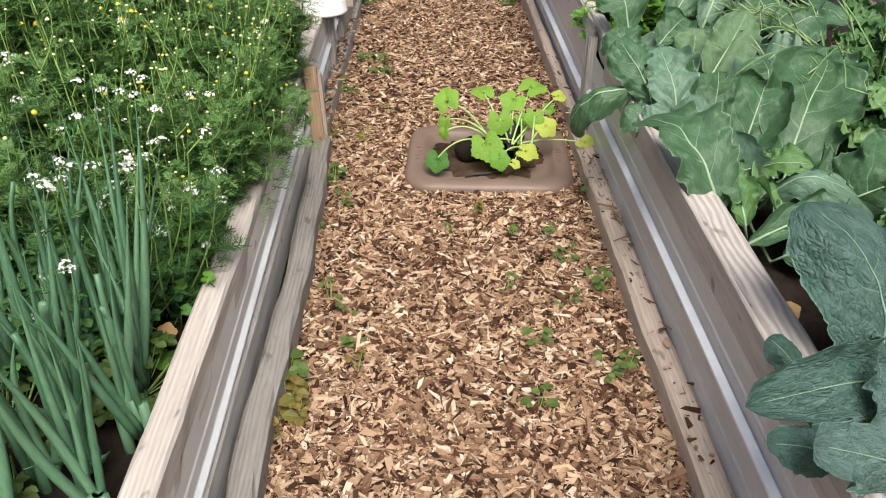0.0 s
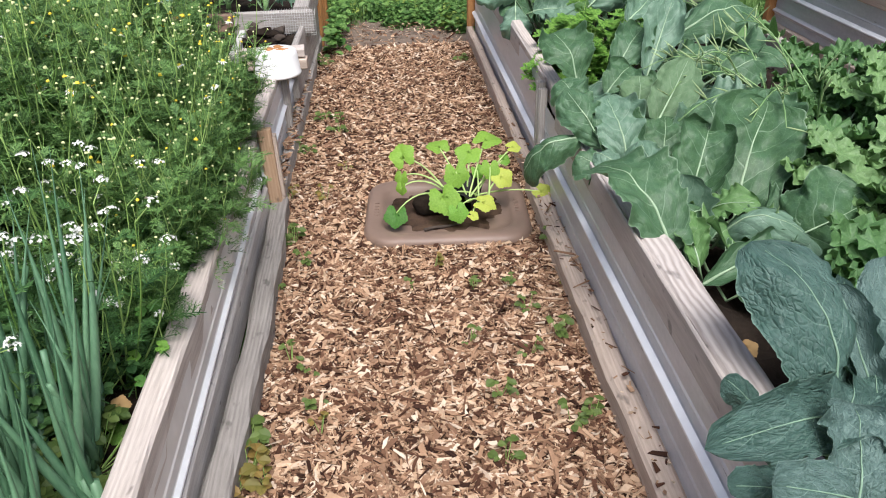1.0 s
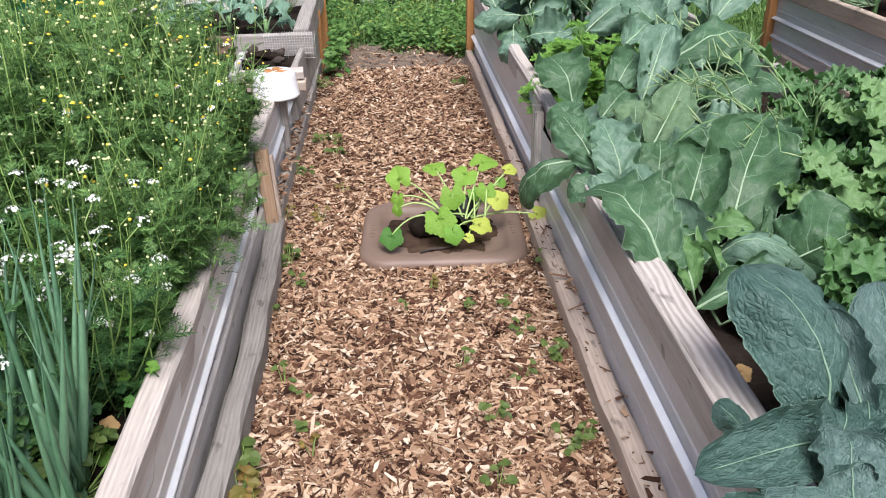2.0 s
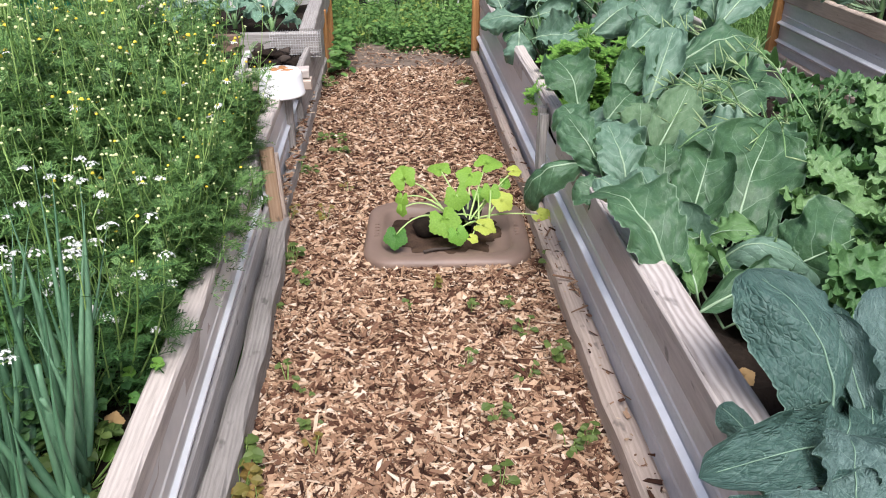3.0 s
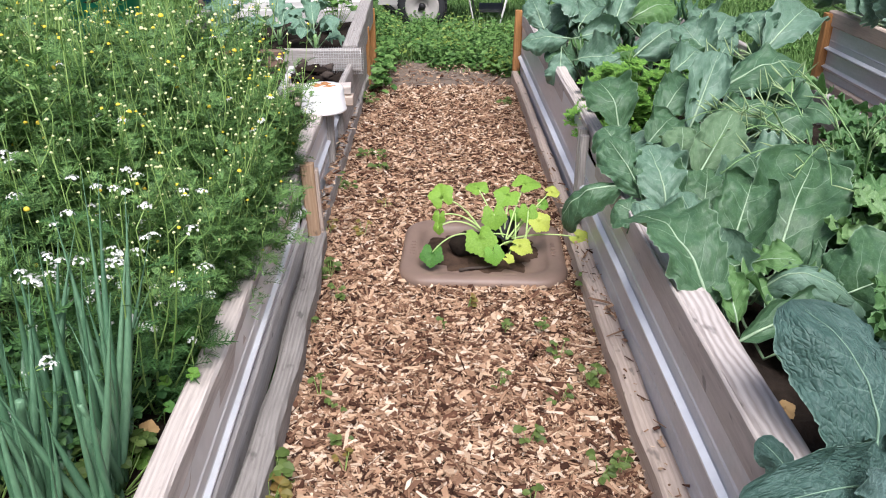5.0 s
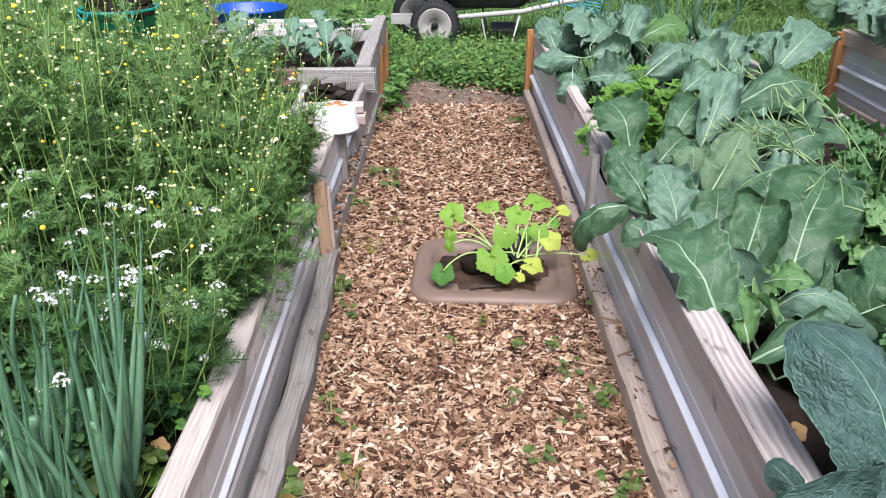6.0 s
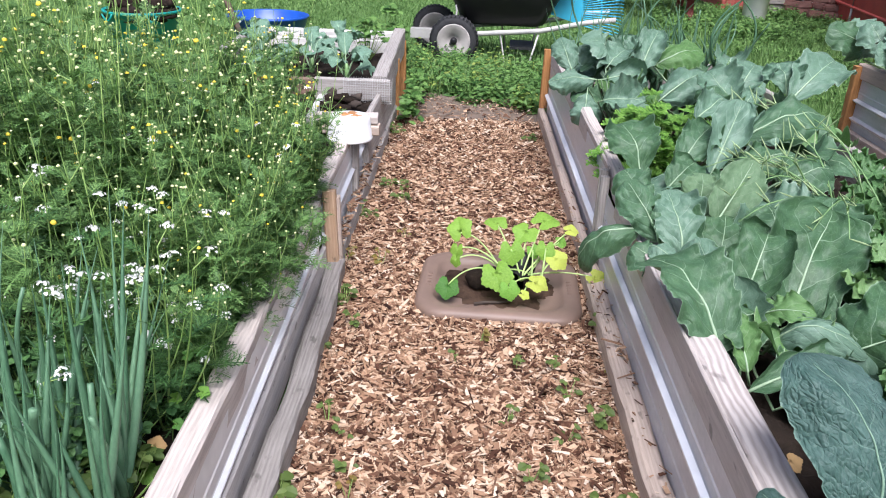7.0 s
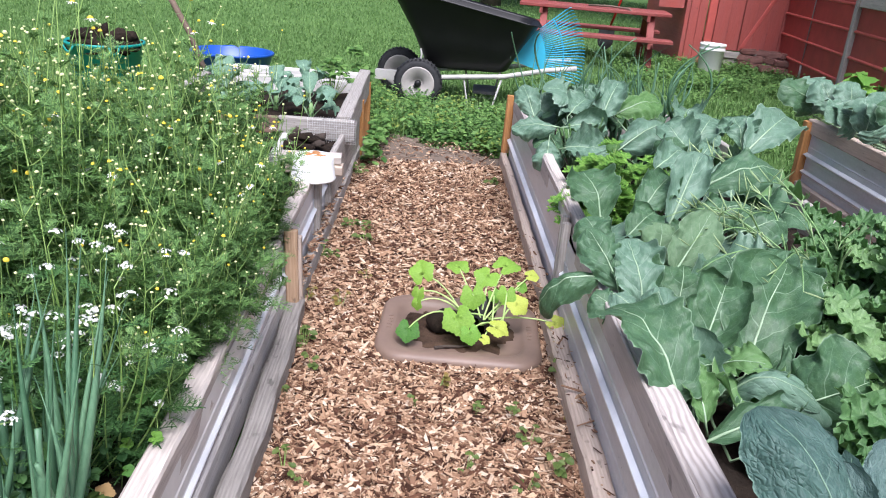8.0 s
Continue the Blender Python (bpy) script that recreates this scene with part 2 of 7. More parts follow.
def lawn():
    m = Nodes("lawn")
    at = m.coords("World")
    n = m.math("ADD", m.math("MULTIPLY", m.noise(22.0, at, 6, 0.7), 0.55), m.math("MULTIPLY", m.noise(0.8, at, 4), 0.45))
    m.put(roughness=0.9, specular_ior_level=0.1)
    return m.colour(m.ramp(n, (0.3, (0.060, 0.125, 0.032)), (0.7, (0.14, 0.25, 0.075)))).bump(n, 0.8, 0.05).mat


M_LAWN = lawn()


def chips(by):
    m = Nodes("wood_chip_" + by)
    tone = m.island() if by == "island" else m.random()
    at = m.coords("World", (40, 40, 40))
    grain = m.noise(2.2, at, 4, 0.7)
    hue = m.ramp(tone, (0.0, (0.030, 0.013, 0.008)), (0.17, (0.108, 0.050, 0.029)), (0.36, (0.25, 0.146, 0.089)), (0.62, (0.42, 0.266, 0.164)), (0.86, (0.60, 0.43, 0.285)), (1.0, (0.76, 0.63, 0.49)))
    base = m.mix(0.5, hue, m.ramp(grain, (0.25, (0.4, 0.38, 0.36)), (0.7, (1.0, 1.0, 1.0))), "MULTIPLY")
    m.put(roughness=0.85, specular_ior_level=0.2)
    return m.colour(base).bump(grain, 0.35, 0.002).mat


M_CHIPS, M_CHIP = chips("island"), chips("object")

M_CAULI = leafy("cauliflower_leaf", (0.033, 0.087, 0.035), (0.075, 0.160, 0.065), (0.36, 0.50, 0.34), 0.38, 4.6, 0.15, 0.8, (0.11, 0.22, 0.14), 0.25, 0.0080)
M_CAULIWAX = leafy("waxy_cauliflower_leaf", (0.060, 0.135, 0.080), (0.122, 0.225, 0.138), (0.42, 0.56, 0.45), 0.36, 4.6, 0.12, 0.8, (0.23, 0.35, 0.27), 0.40, 0.0075)
M_CAULIYOUNG = leafy("young_cauliflower_leaf", (0.050, 0.135, 0.030), (0.120, 0.260, 0.070), (0.44, 0.58, 0.34), 0.42, 4.6, 0.25, 0.6, (0.20, 0.36, 0.15), 0.25, 0.0060)
M_COLLARD = leafy("collard_leaf", (0.020, 0.056, 0.044), (0.044, 0.104, 0.080), (0.20, 0.32, 0.25), 0.44, 5.0, 0.08, 0.7, (0.12, 0.205, 0.18), 0.40, 0.0110, 0.5)
M_UNDER = leafy("pale_leaf_underside", (0.100, 0.185, 0.092), (0.170, 0.275, 0.145), (0.36, 0.48, 0.32), 0.55, 5.0, 0.25, 0.4)
M_COLLARDWAX = leafy("waxy_collard_leaf", (0.038, 0.086, 0.070), (0.088, 0.158, 0.134), (0.26, 0.38, 0.33), 0.46, 5.5, 0.08, 0.7, (0.19, 0.28, 0.26), 0.40, 0.0100, 0.45)
M_KALEPALE = leafy("pale_curly_kale_leaf", (0.105, 0.215, 0.075), (0.230, 0.380, 0.150), (0.38, 0.54, 0.30), 0.40, 3, 0.25, 0.6, depth=0.004)
M_KALE = leafy("curly_kale_leaf", (0.038, 0.105, 0.034), (0.120, 0.245, 0.085), (0.26, 0.42, 0.20), 0.40, 3, 0.22, 0.6, depth=0.004)
M_BROCCOLI = leafy("broccoli_seedling_leaf", (0.085, 0.180, 0.105), (0.19, 0.33, 0.21), (0.40, 0.54, 0.40), 0.55, 6, 0.2, 0.4, (0.24, 0.40, 0.32), 0.5, depth=0.005)
M_SQUASH = leafy("squash_seedling_leaf", (0.16, 0.34, 0.035), (0.30, 0.52, 0.07), (0.45, 0.60, 0.20), 0.5, 5, 0.35, 0.3, depth=0.002)
M_SQUASHPALE = leafy("yellowing_squash_leaf", (0.40, 0.50, 0.06), (0.58, 0.66, 0.12), (0.60, 0.66, 0.25), 0.5, 5, 0.35, 0.3, depth=0.002)
M_SQUASHMID = leafy("mid_green_squash_leaf", (0.10, 0.27, 0.025), (0.21, 0.43, 0.055), (0.40, 0.56, 0.18), 0.5, 5, 0.3, 0.3, depth=0.002)
M_SQUASHDARK = leafy("dark_squash_leaf", (0.03, 0.12, 0.012), (0.08, 0.22, 0.03), (0.20, 0.36, 0.12), 0.5, 5, 0.2, 0.3, depth=0.002)
M_RIB = plain("pale_leaf_rib", (0.34, 0.47, 0.30), 0.5, 0, 0.15, 30)
M_COLLARDRIB = plain("collard_rib", (0.20, 0.32, 0.22), 0.5, 0, 0.15, 30)
M_PETIOLE = plain("pale_fleshy_petiole", (0.24, 0.36, 0.20), 0.45, 0, 0.15, 30)
M_LEAFSTALK = plain("leaf_stalk", (0.13, 0.23, 0.11), 0.5, 0, 0.25, 30)
M_STALK = plain("pale_green_stalk", (0.17, 0.30, 0.11), 0.5, 0, 0.25, 30)
M_SQUASHSTALK = plain("squash_stalk", (0.42, 0.58, 0.20), 0.5, 0, 0.2, 30)
M_FERN = green("feathery_leaf", (0.016, 0.060, 0.012), (0.240, 0.430, 0.130), through=0.22, clump=16.0)
M_CORIANDER = green("coriander_leaf", (0.010, 0.042, 0.010), (0.115, 0.255, 0.075), through=0.18, clump=16.0)
M_STEM = green("chamomile_stem", (0.13, 0.26, 0.05), (0.38, 0.54, 0.17), 0.5, 0.1)
M_ONION = None


def onion():
    m = Nodes("green_onion_leaf")
    sep = m.node("SeparateXYZ")
    m.link(m.node("UVMap").outputs[0], sep.inputs[0])
    streak = m.noise(20.0, m.coords("Object", (8, 8, 1)), 3)
    base = m.ramp(m.math("ADD", m.math("MULTIPLY", streak, 0.6), m.math("MULTIPLY", m.random(), 0.4)), (0.2, (0.055, 0.145, 0.072)), (0.8, (0.17, 0.32, 0.18)))
    m.put(roughness=0.42, specular_ior_level=0.5)
    return m.colour(base).bump(streak, 0.2, 0.002).translucent(base, 0.1).mat


M_ONION = onion()
M_PETAL = plain("white_petal", (0.82, 0.83, 0.78), 0.6, 0, 0.06, 40)
M_YELLOW = plain("yellow_flower_centre", (0.80, 0.62, 0.05), 0.7, 0, 0.25, 60)
M_BUD = plain("yellow_green_bud", (0.70, 0.74, 0.36), 0.6, 0, 0.2, 60)
M_WEED = green("weed_leaf", (0.035, 0.110, 0.020), (0.20, 0.36, 0.095))
M_PATHWEED = green("dull_weed_leaf", (0.035, 0.075, 0.014), (0.14, 0.20, 0.05))
M_REDWEED = green("reddening_weed_leaf", (0.06, 0.13, 0.020), (0.27, 0.17, 0.05))
M_GRASS = green("grass_blade", (0.075, 0.165, 0.038), (0.22, 0.36, 0.12))
M_PARSLEY = green("bright_herb_leaf", (0.065, 0.19, 0.026), (0.24, 0.44, 0.080))
M_PARSLEYDULL = green("yellowing_weed_leaf", (0.10, 0.20, 0.03), (0.32, 0.40, 0.09))
M_POD = green("pale_seed_pod", (0.26, 0.40, 0.15), (0.52, 0.64, 0.36))
M_DRYLEAF = plain("dry_leaf", (0.34, 0.22, 0.09), 0.8, 0, 0.4, 20)
M_BARK = plain("bark", (0.09, 0.07, 0.055), 0.95, 0, 0.4, 14, 0.8)
M_TREE = green("tree_leaf", (0.025, 0.065, 0.012), (0.09, 0.17, 0.035))

# ---- geometry helpers ----
rng = random.Random(7)


class Shape:
    """Vertices, faces and leaf coordinates gathered for one mesh."""

    def __init__(self):
        self.v, self.f, self.uv = [], [], []

    def add(self, verts, faces, uvs=None):
        k = len(self.v)
        self.v += [tuple(p) for p in verts]
        self.f += [tuple(i + k for i in face) for face in faces]
        self.uv += list(uvs) if uvs else [(0.5, 0.5)] * len(verts)
        return self

    def mesh(self, name, material, smooth=True):
        me = bpy.data.meshes.new(name)
        me.from_pydata(self.v, [], self.f)
        layer = me.uv_layers.new(name="UVMap")
        loops = np.empty(len(me.loops), dtype=np.int32)
        me.loops.foreach_get("vertex_index", loops)
        layer.data.foreach_set("uv", np.array(self.uv, dtype=np.float32)[loops].ravel())
        if smooth:
            me.polygons.foreach_set("use_smooth", [True] * len(me.polygons))
        me.materials.append(material)
        me.update()
        return me


def part(name, shape, material, parent=None, label="", smooth=True):
    """Links a shape as one mesh object, under a thing or a part where one is given."""
    ob = new(name, shape if isinstance(shape, bpy.types.Mesh) else shape.mesh(name, material, smooth))
    if parent:
        ob.parent = parent
    return tagged(ob, label)


def thing(name, label, category, group="", at=(0, 0, 0), turn=0.0):
    ob = new(name)
    ob.empty_display_size = 0.05
    ob.matrix_basis = pose(*at, 0, 0, turn)
    return tagged(ob, label, category, group)


def setting(name, shape, material, label, category="ground", smooth=False):
    return tagged(part(name, shape, material, None, "", smooth), label, category, kind="structure")


def tube(points, radii, sides=8, shape=None, caps=True, flat=1.0):
    """A round bar along points, with a radius at each."""
    shape = shape or Shape()
    pts = [Vector(p) for p in points]
    if isinstance(radii, (int, float)):
        radii = [radii] * len(pts)
    verts, uvs = [], []
    ref = Vector((0.13, 0.21, 0.97))
    if abs((pts[-1] - pts[0]).normalized().dot(ref)) > 0.95:
        ref = Vector((0.97, 0.1, 0.2))
    for i, p in enumerate(pts):
        d = (pts[min(i + 1, len(pts) - 1)] - pts[max(i - 1, 0)]).normalized()
        a = d.cross(ref).normalized()
        b = d.cross(a)
        for k in range(sides):
            w = 2 * math.pi * k / sides
            verts.append(p + (a * math.cos(w) + b * math.sin(w) * flat) * radii[i])
            uvs.append((i / max(1, len(pts) - 1), k / sides))
    faces = [(i * sides + k, i * sides + (k + 1) % sides, (i + 1) * sides + (k + 1) % sides, (i + 1) * sides + k) for i in range(len(pts) - 1) for k in range(sides)]
    if caps:
        faces += [tuple(range(sides))[::-1], tuple((len(pts) - 1) * sides + k for k in range(sides))]
    return shape.add(verts, faces, uvs)


def arc(a, b, lift, n=8, way=(0, 0, 1)):
    """Points from a to b that bow by lift."""
    a, b, way = Vector(a), Vector(b), Vector(way)
    return [a.lerp(b, i / n) + way * lift * 4 * (i / n) * (1 - i / n) for i in range(n + 1)]


def revolve(profile, sides=28, shape=None, closed=False):
    """A turned form about z from (radius, height) pairs."""
    shape = shape or Shape()
    verts = [(r * math.cos(2 * math.pi * k / sides), r * math.sin(2 * math.pi * k / sides), z) for r, z in profile for k in range(sides)]
    n = len(profile)
    faces = [(i * sides + k, i * sides + (k + 1) % sides, (i + 1) * sides + (k + 1) % sides, (i + 1) * sides + k) for i in range(n - 1) for k in range(sides)]
    if closed:
        faces += [tuple(range(sides))[::-1], tuple((n - 1) * sides + k for k in range(sides))]
    return shape.add(verts, faces)


def board(p0, p1, wide, high, up=(0, 0, 1), chamfer=0.006, wear=0.003, seed=1, step=0.08, shape=None, waist=None):
    """Sawn lumber from p0 to p1 (centres of its ends): chamfered, a little uneven along its length. Local y runs along it."""
    shape = shape or Shape()
    a, b = Vector(p0), Vector(p1)
    d = (b - a).normalized()
    side = d.cross(Vector(up)).normalized()
    top = side.cross(d)
    w, h, c = wide / 2, high / 2, chamfer
    ring = [(-w + c, -h), (w - c, -h), (w, -h + c), (w, h - c), (w - c, h), (-w + c, h), (-w, h - c), (-w, -h + c)]
    n = max(2, int((b - a).length / step))
    r = random.Random(seed)
    off = r.uniform(0, 50)
    verts = []
    for i in range(n + 1):
        p = a.lerp(b, i / n)
        sway = wear * 1.5 * noise.noise(Vector((off + i * 0.17, seed, 0)))
        bulge = waist(i / n) if waist else (0, 0)
        for k, (x, y) in enumerate(ring):
            j = wear * noise.noise(Vector((off + i * 0.9, k * 3.1, seed)))
            verts.append(p + side * (x + sway + j + bulge[0]) + top * (y + j * 0.7 + sway * 0.5 + bulge[1]))
    faces = [(i * 8 + k, i * 8 + (k + 1) % 8, (i + 1) * 8 + (k + 1) % 8, (i + 1) * 8 + k) for i in range(n) for k in range(8)]
    faces += [tuple(range(8))[::-1], tuple(n * 8 + k for k in range(8))]
    return shape.add(verts, faces)


def plank(name, p0, p1, wide, high, material, parent=None, label="", up=(0, 0, 1), **more):
    """A board as an object of its own whose local y runs along it, so that the grain does."""
    a, b = Vector(p0), Vector(p1)
    d = (b - a).normalized()
    side = d.cross(Vector(up)).normalized()
    m = Matrix.Translation(a) @ Matrix((side, d, side.cross(d))).transposed().to_4x4()
    ob = part(name, board((0, 0, 0), (0, (b - a).length, 0), wide, high, **more), material, parent, label, smooth=False)
    ob.matrix_basis = m
    return ob


def sheet(profile, y0, y1, bow=0.0, steps=14, shape=None, back=0.0008, lift=None):
    """A folded metal sheet along y from its profile of (x, z), with a real thickness."""
    shape = shape or Shape()
    n = len(profile)
    for off in (0, 1):
        verts = []
        for i in range(steps + 1):
            s = i / steps
            y = y0 + (y1 - y0) * s
            b = bow * 4 * s * (1 - s) + 0.0015 * noise.noise(Vector((y * 2.3, 1.7, off * 0)))
            dz = lift(y) if lift else 0
            verts += [(x + b + off * back, y, z + dz) for x, z in profile]
        order = 1 if off == 0 else -1
        shape.add(verts, [(i * n + k, (i + 1) * n + k, (i + 1) * n + k + 1, i * n + k + 1)[::order] for i in range(steps) for k in range(n - 1)])
    return shape


def rough_sheet(x0, x1, y0, y1, z, step, height, seed=0.0, scale=6.0, edge=True):
    """A patch of uneven soil, its rim turned down."""
    nx, ny = max(2, int((x1 - x0) / step)), max(2, int((y1 - y0) / step))
    verts = []
    for j in range(ny + 1):
        for i in range(nx + 1):
            x, y = x0 + (x1 - x0) * i / nx, y0 + (y1 - y0) * j / ny
            verts.append((x, y, z + height * noise.noise(Vector((x * scale, y * scale, seed))) + height * 0.5 * noise.noise(Vector((x * scale * 3.3, y * scale * 3.3, seed)))))
    faces = [(j * (nx + 1) + i, j * (nx + 1) + i + 1, (j + 1) * (nx + 1) + i + 1, (j + 1) * (nx + 1) + i) for j in range(ny) for i in range(nx)]
    return Shape().add(verts, faces)

# ---- the ground: one sheet to the horizon, the chip path sunk into it ----
def ground_sheet():
    xs = [-400, -60, -12, -5, -2.5, -1, 0, 1, 2.5, 5, 12, 60, 400]
    ys = [-400, -60, -12, -3, 0, 1.5, 3, 4.6, 6, 9, 14, 25, 60, 400]
    verts = [(x, y, -0.02) for y in ys for x in xs]
    n = len(xs)
    return Shape().add(verts, [(j * n + i, j * n + i + 1, (j + 1) * n + i + 1, (j + 1) * n + i) for j in range(len(ys) - 1) for i in range(n - 1)])


ground = setting("ground", ground_sheet(), M_LAWN, "mown green lawn that runs to the horizon")
path = setting("path_base", rough_sheet(-0.44, 0.52, -0.6, 4.72, -0.004, 0.05, 0.006), M_PATHBASE, "brown dust and broken bark under the wood chips", "path", True)
setting("side_path_base", rough_sheet(1.66, 2.31, -0.6, 4.9, -0.004, 0.06, 0.006, 3), M_PATHBASE, "brown dust and bark of the second path", "path", True)
dirt = setting("bare_dirt", rough_sheet(-0.42, 0.56, 4.62, 6.0, -0.002, 0.05, 0.022, 5, 4), M_DIRT, "bare trodden earth at the end of the chip path", "ground", True)


# ---- raised beds ----
def rib_profile(x, z0, z1, crest, out, side):
    """A galvanised panel: two low stiffening creases and one bold rib whose upper side faces the sky. side: -1 faces -x, 1 faces +x."""
    s = side
    low = z0 + (crest - z0) * 0.45
    return [(x, z0), (x, low - 0.006), (x + s * 0.0025, low), (x, low + 0.006), (x, crest - 0.026), (x + s * out, crest - 0.007), (x + s * (out + 0.001), crest - 0.004),
            (x + s * 0.001, crest + 0.004), (x, crest + 0.008), (x, crest + 0.034), (x + s * 0.0025, crest + 0.040), (x, crest + 0.046), (x, z1)]


bed_right = thing("raised_bed", "long raised bed of weathered boards and ribbed galvanised panels", "raised bed", "raised garden beds")
plank("base_board", (0.502, 0.30, 0.036), (0.502, 2.60, 0.036), 0.060, 0.084, M_TANWOOD, bed_right, "split tan base board", wear=0.006, seed=3, chamfer=0.010)
plank("base_board", (0.508, 2.605, 0.044), (0.508, 4.80, 0.044), 0.040, 0.092, M_TANWOOD, bed_right, wear=0.005, seed=4, chamfer=0.008)
def glint_rib(x, crest, out, side, y0, y1, parent, lift=None):
    """The upper side of a panel's rib, the sky's reflection painted on it as pale zinc."""
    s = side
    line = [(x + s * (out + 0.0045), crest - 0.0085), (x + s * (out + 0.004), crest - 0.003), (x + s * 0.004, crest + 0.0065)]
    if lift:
        part("rib", sheet(line, y0, y1, back=-0.0008, lift=lift), M_RIBGLINT, parent, "zinc rib with painted sky glint", smooth=False)
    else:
        part("rib", sheet(line, y0, y1), M_RIBGLINT, parent, "zinc rib with painted sky glint", smooth=False)


part("panel", sheet(rib_profile(0.533, 0.04, 0.352, 0.224, 0.012, -1), 0.30, 2.60), M_STEEL, bed_right, "grey galvanised panel with one bright rib", smooth=False)
part("panel", sheet(rib_profile(0.538, 0.04, 0.405, 0.182, 0.016, -1), 2.64, 4.76), M_STEEL, bed_right, smooth=False)
glint_rib(0.533, 0.224, 0.012, -1, 0.30, 2.60, bed_right)
glint_rib(0.538, 0.182, 0.016, -1, 2.64, 4.76, bed_right)
plank("top_board", (0.5765, 0.30, 0.364), (0.5765, 1.515, 0.364), 0.070, 0.086, M_KNOTTY, bed_right, "pale top board with bold grain", wear=0.003, seed=5)
plank("top_board", (0.5755, 1.518, 0.360), (0.5755, 2.42, 0.358), 0.066, 0.084, M_BROWNGREY, bed_right, "brown-grey weathered top board", wear=0.004, seed=7)
plank("facing_board", (0.5365, 0.30, 0.363), (0.5365, 2.42, 0.363), 0.009, 0.082, M_BROWNGREY, bed_right, "brown-grey weathered facing board", wear=0.001, chamfer=0.003, seed=62)
plank("facing_board", (0.5440, 2.66, 0.385), (0.5380, 4.76, 0.403), 0.009, 0.082, M_BROWNGREY, bed_right, wear=0.001, chamfer=0.003, seed=63)
plank("top_board", (0.568, 2.44, 0.388), (0.562, 4.78, 0.408), 0.044, 0.088, M_PALEWOOD, bed_right, wear=0.004, seed=6)
plank("joint_post", (0.522, 2.585, 0.09), (0.524, 2.60, 0.405), 0.030, 0.030, M_GREYWOOD, bed_right, "leaning joint post", up=(0, 1, 0), seed=8)
plank("joint_post", (0.520, 2.622, 0.09), (0.524, 2.632, 0.42), 0.030, 0.030, M_GREYWOOD, bed_right, up=(0, 1, 0), seed=9)
plank("corner_post", (0.515, 4.80, 0.09), (0.518, 4.80, 0.445), 0.045, 0.040, M_ORANGEWOOD, bed_right, "orange-stained corner post", up=(0, 1, 0), seed=10)
plank("end_board", (0.54, 4.79, 0.20), (1.66, 4.79, 0.20), 0.036, 0.40, M_GREYWOOD, bed_right, up=(0, 0, 1), seed=11)
plank("side_board", (1.645, 0.30, 0.19), (1.645, 4.77, 0.19), 0.036, 0.38, M_GREYWOOD, bed_right, seed=12)
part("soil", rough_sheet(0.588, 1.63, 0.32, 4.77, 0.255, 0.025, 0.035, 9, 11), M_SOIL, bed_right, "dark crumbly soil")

bed_left = thing("raised_bed", "low raised bed with a bowed weathered wall and galvanised panels", "raised bed", "raised garden beds")
plank("base_board", (-0.386, 0.30, 0.042), (-0.402, 2.52, 0.042), 0.060, 0.090, M_BASEWOOD, bed_left, "grey split base board", wear=0.008, seed=13, chamfer=0.010,
      waist=lambda s: (0.007 * math.sin(11.0 * s) + 0.003 * math.sin(31.0 * s), 0.0))
plank("base_board", (-0.425, 2.53, 0.040), (-0.405, 4.75, 0.040), 0.040, 0.086, M_GREYWOOD, bed_left, wear=0.006, seed=14, chamfer=0.010)
left_lift = lambda y: 0.05 * min(1.0, max(0.0, (y - 1.0) / 1.2))
part("panel", sheet(rib_profile(-0.452, 0.03, 0.262, 0.156, 0.008, 1), 0.30, 2.42, shape=None, back=-0.0008, lift=left_lift), M_SUNLITSTEEL, bed_left, "dull galvanised panel painted sunlit pale, with one bright rib", smooth=False)
part("panel", sheet(rib_profile(-0.448, 0.05, 0.30, 0.190, 0.014, 1), 2.46, 4.70, back=-0.0008), M_STEEL, bed_left, smooth=False)
glint_rib(-0.452, 0.156, 0.008, 1, 0.30, 2.42, bed_left, left_lift)
plank("inner_board", (-0.4455, 0.30, 0.072), (-0.448, 2.50, 0.088), 0.018, 0.120, M_PALEGREY, bed_left, "grey weathered inner board", wear=0.003, seed=12)
plank("top_board", (-0.483, 0.30, 0.268), (-0.481, 2.46, 0.282), 0.058, 0.082, M_PALEWOOD, bed_left, "pale grained top board", wear=0.004, seed=15)
plank("top_board", (-0.483, 2.48, 0.285), (-0.475, 3.44, 0.295), 0.058, 0.082, M_PALEWOOD, bed_left, wear=0.004, seed=16)
plank("joint_post", (-0.417, 2.49, 0.088), (-0.427, 2.50, 0.345), 0.044, 0.038, M_BLEACHED, bed_left, "sun-bleached orange joint post", up=(0, 1, 0), seed=17)
plank("joint_post", (-0.395, 2.515, 0.088), (-0.402, 2.525, 0.315), 0.018, 0.040, M_TANWOOD, bed_left, up=(0, 1, 0), seed=18)
plank("side_board", (-1.75, 0.30, 0.15), (-1.75, 4.05, 0.15), 0.04, 0.30, M_GREYWOOD, bed_left, seed=19)
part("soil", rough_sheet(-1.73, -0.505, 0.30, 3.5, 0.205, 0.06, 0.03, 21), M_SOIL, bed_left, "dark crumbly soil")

# the far left bed with seedlings, behind a cross board of wire mesh
bed_far = thing("raised_bed", "shallow weathered board bed with seedlings and white back rail", "raised bed", "raised garden beds")
plank("side_board", (-0.42, 4.05, 0.33), (-0.43, 5.42, 0.36), 0.075, 0.15, M_GREYWOOD, bed_far, "flat grey side board", wear=0.004, seed=22)
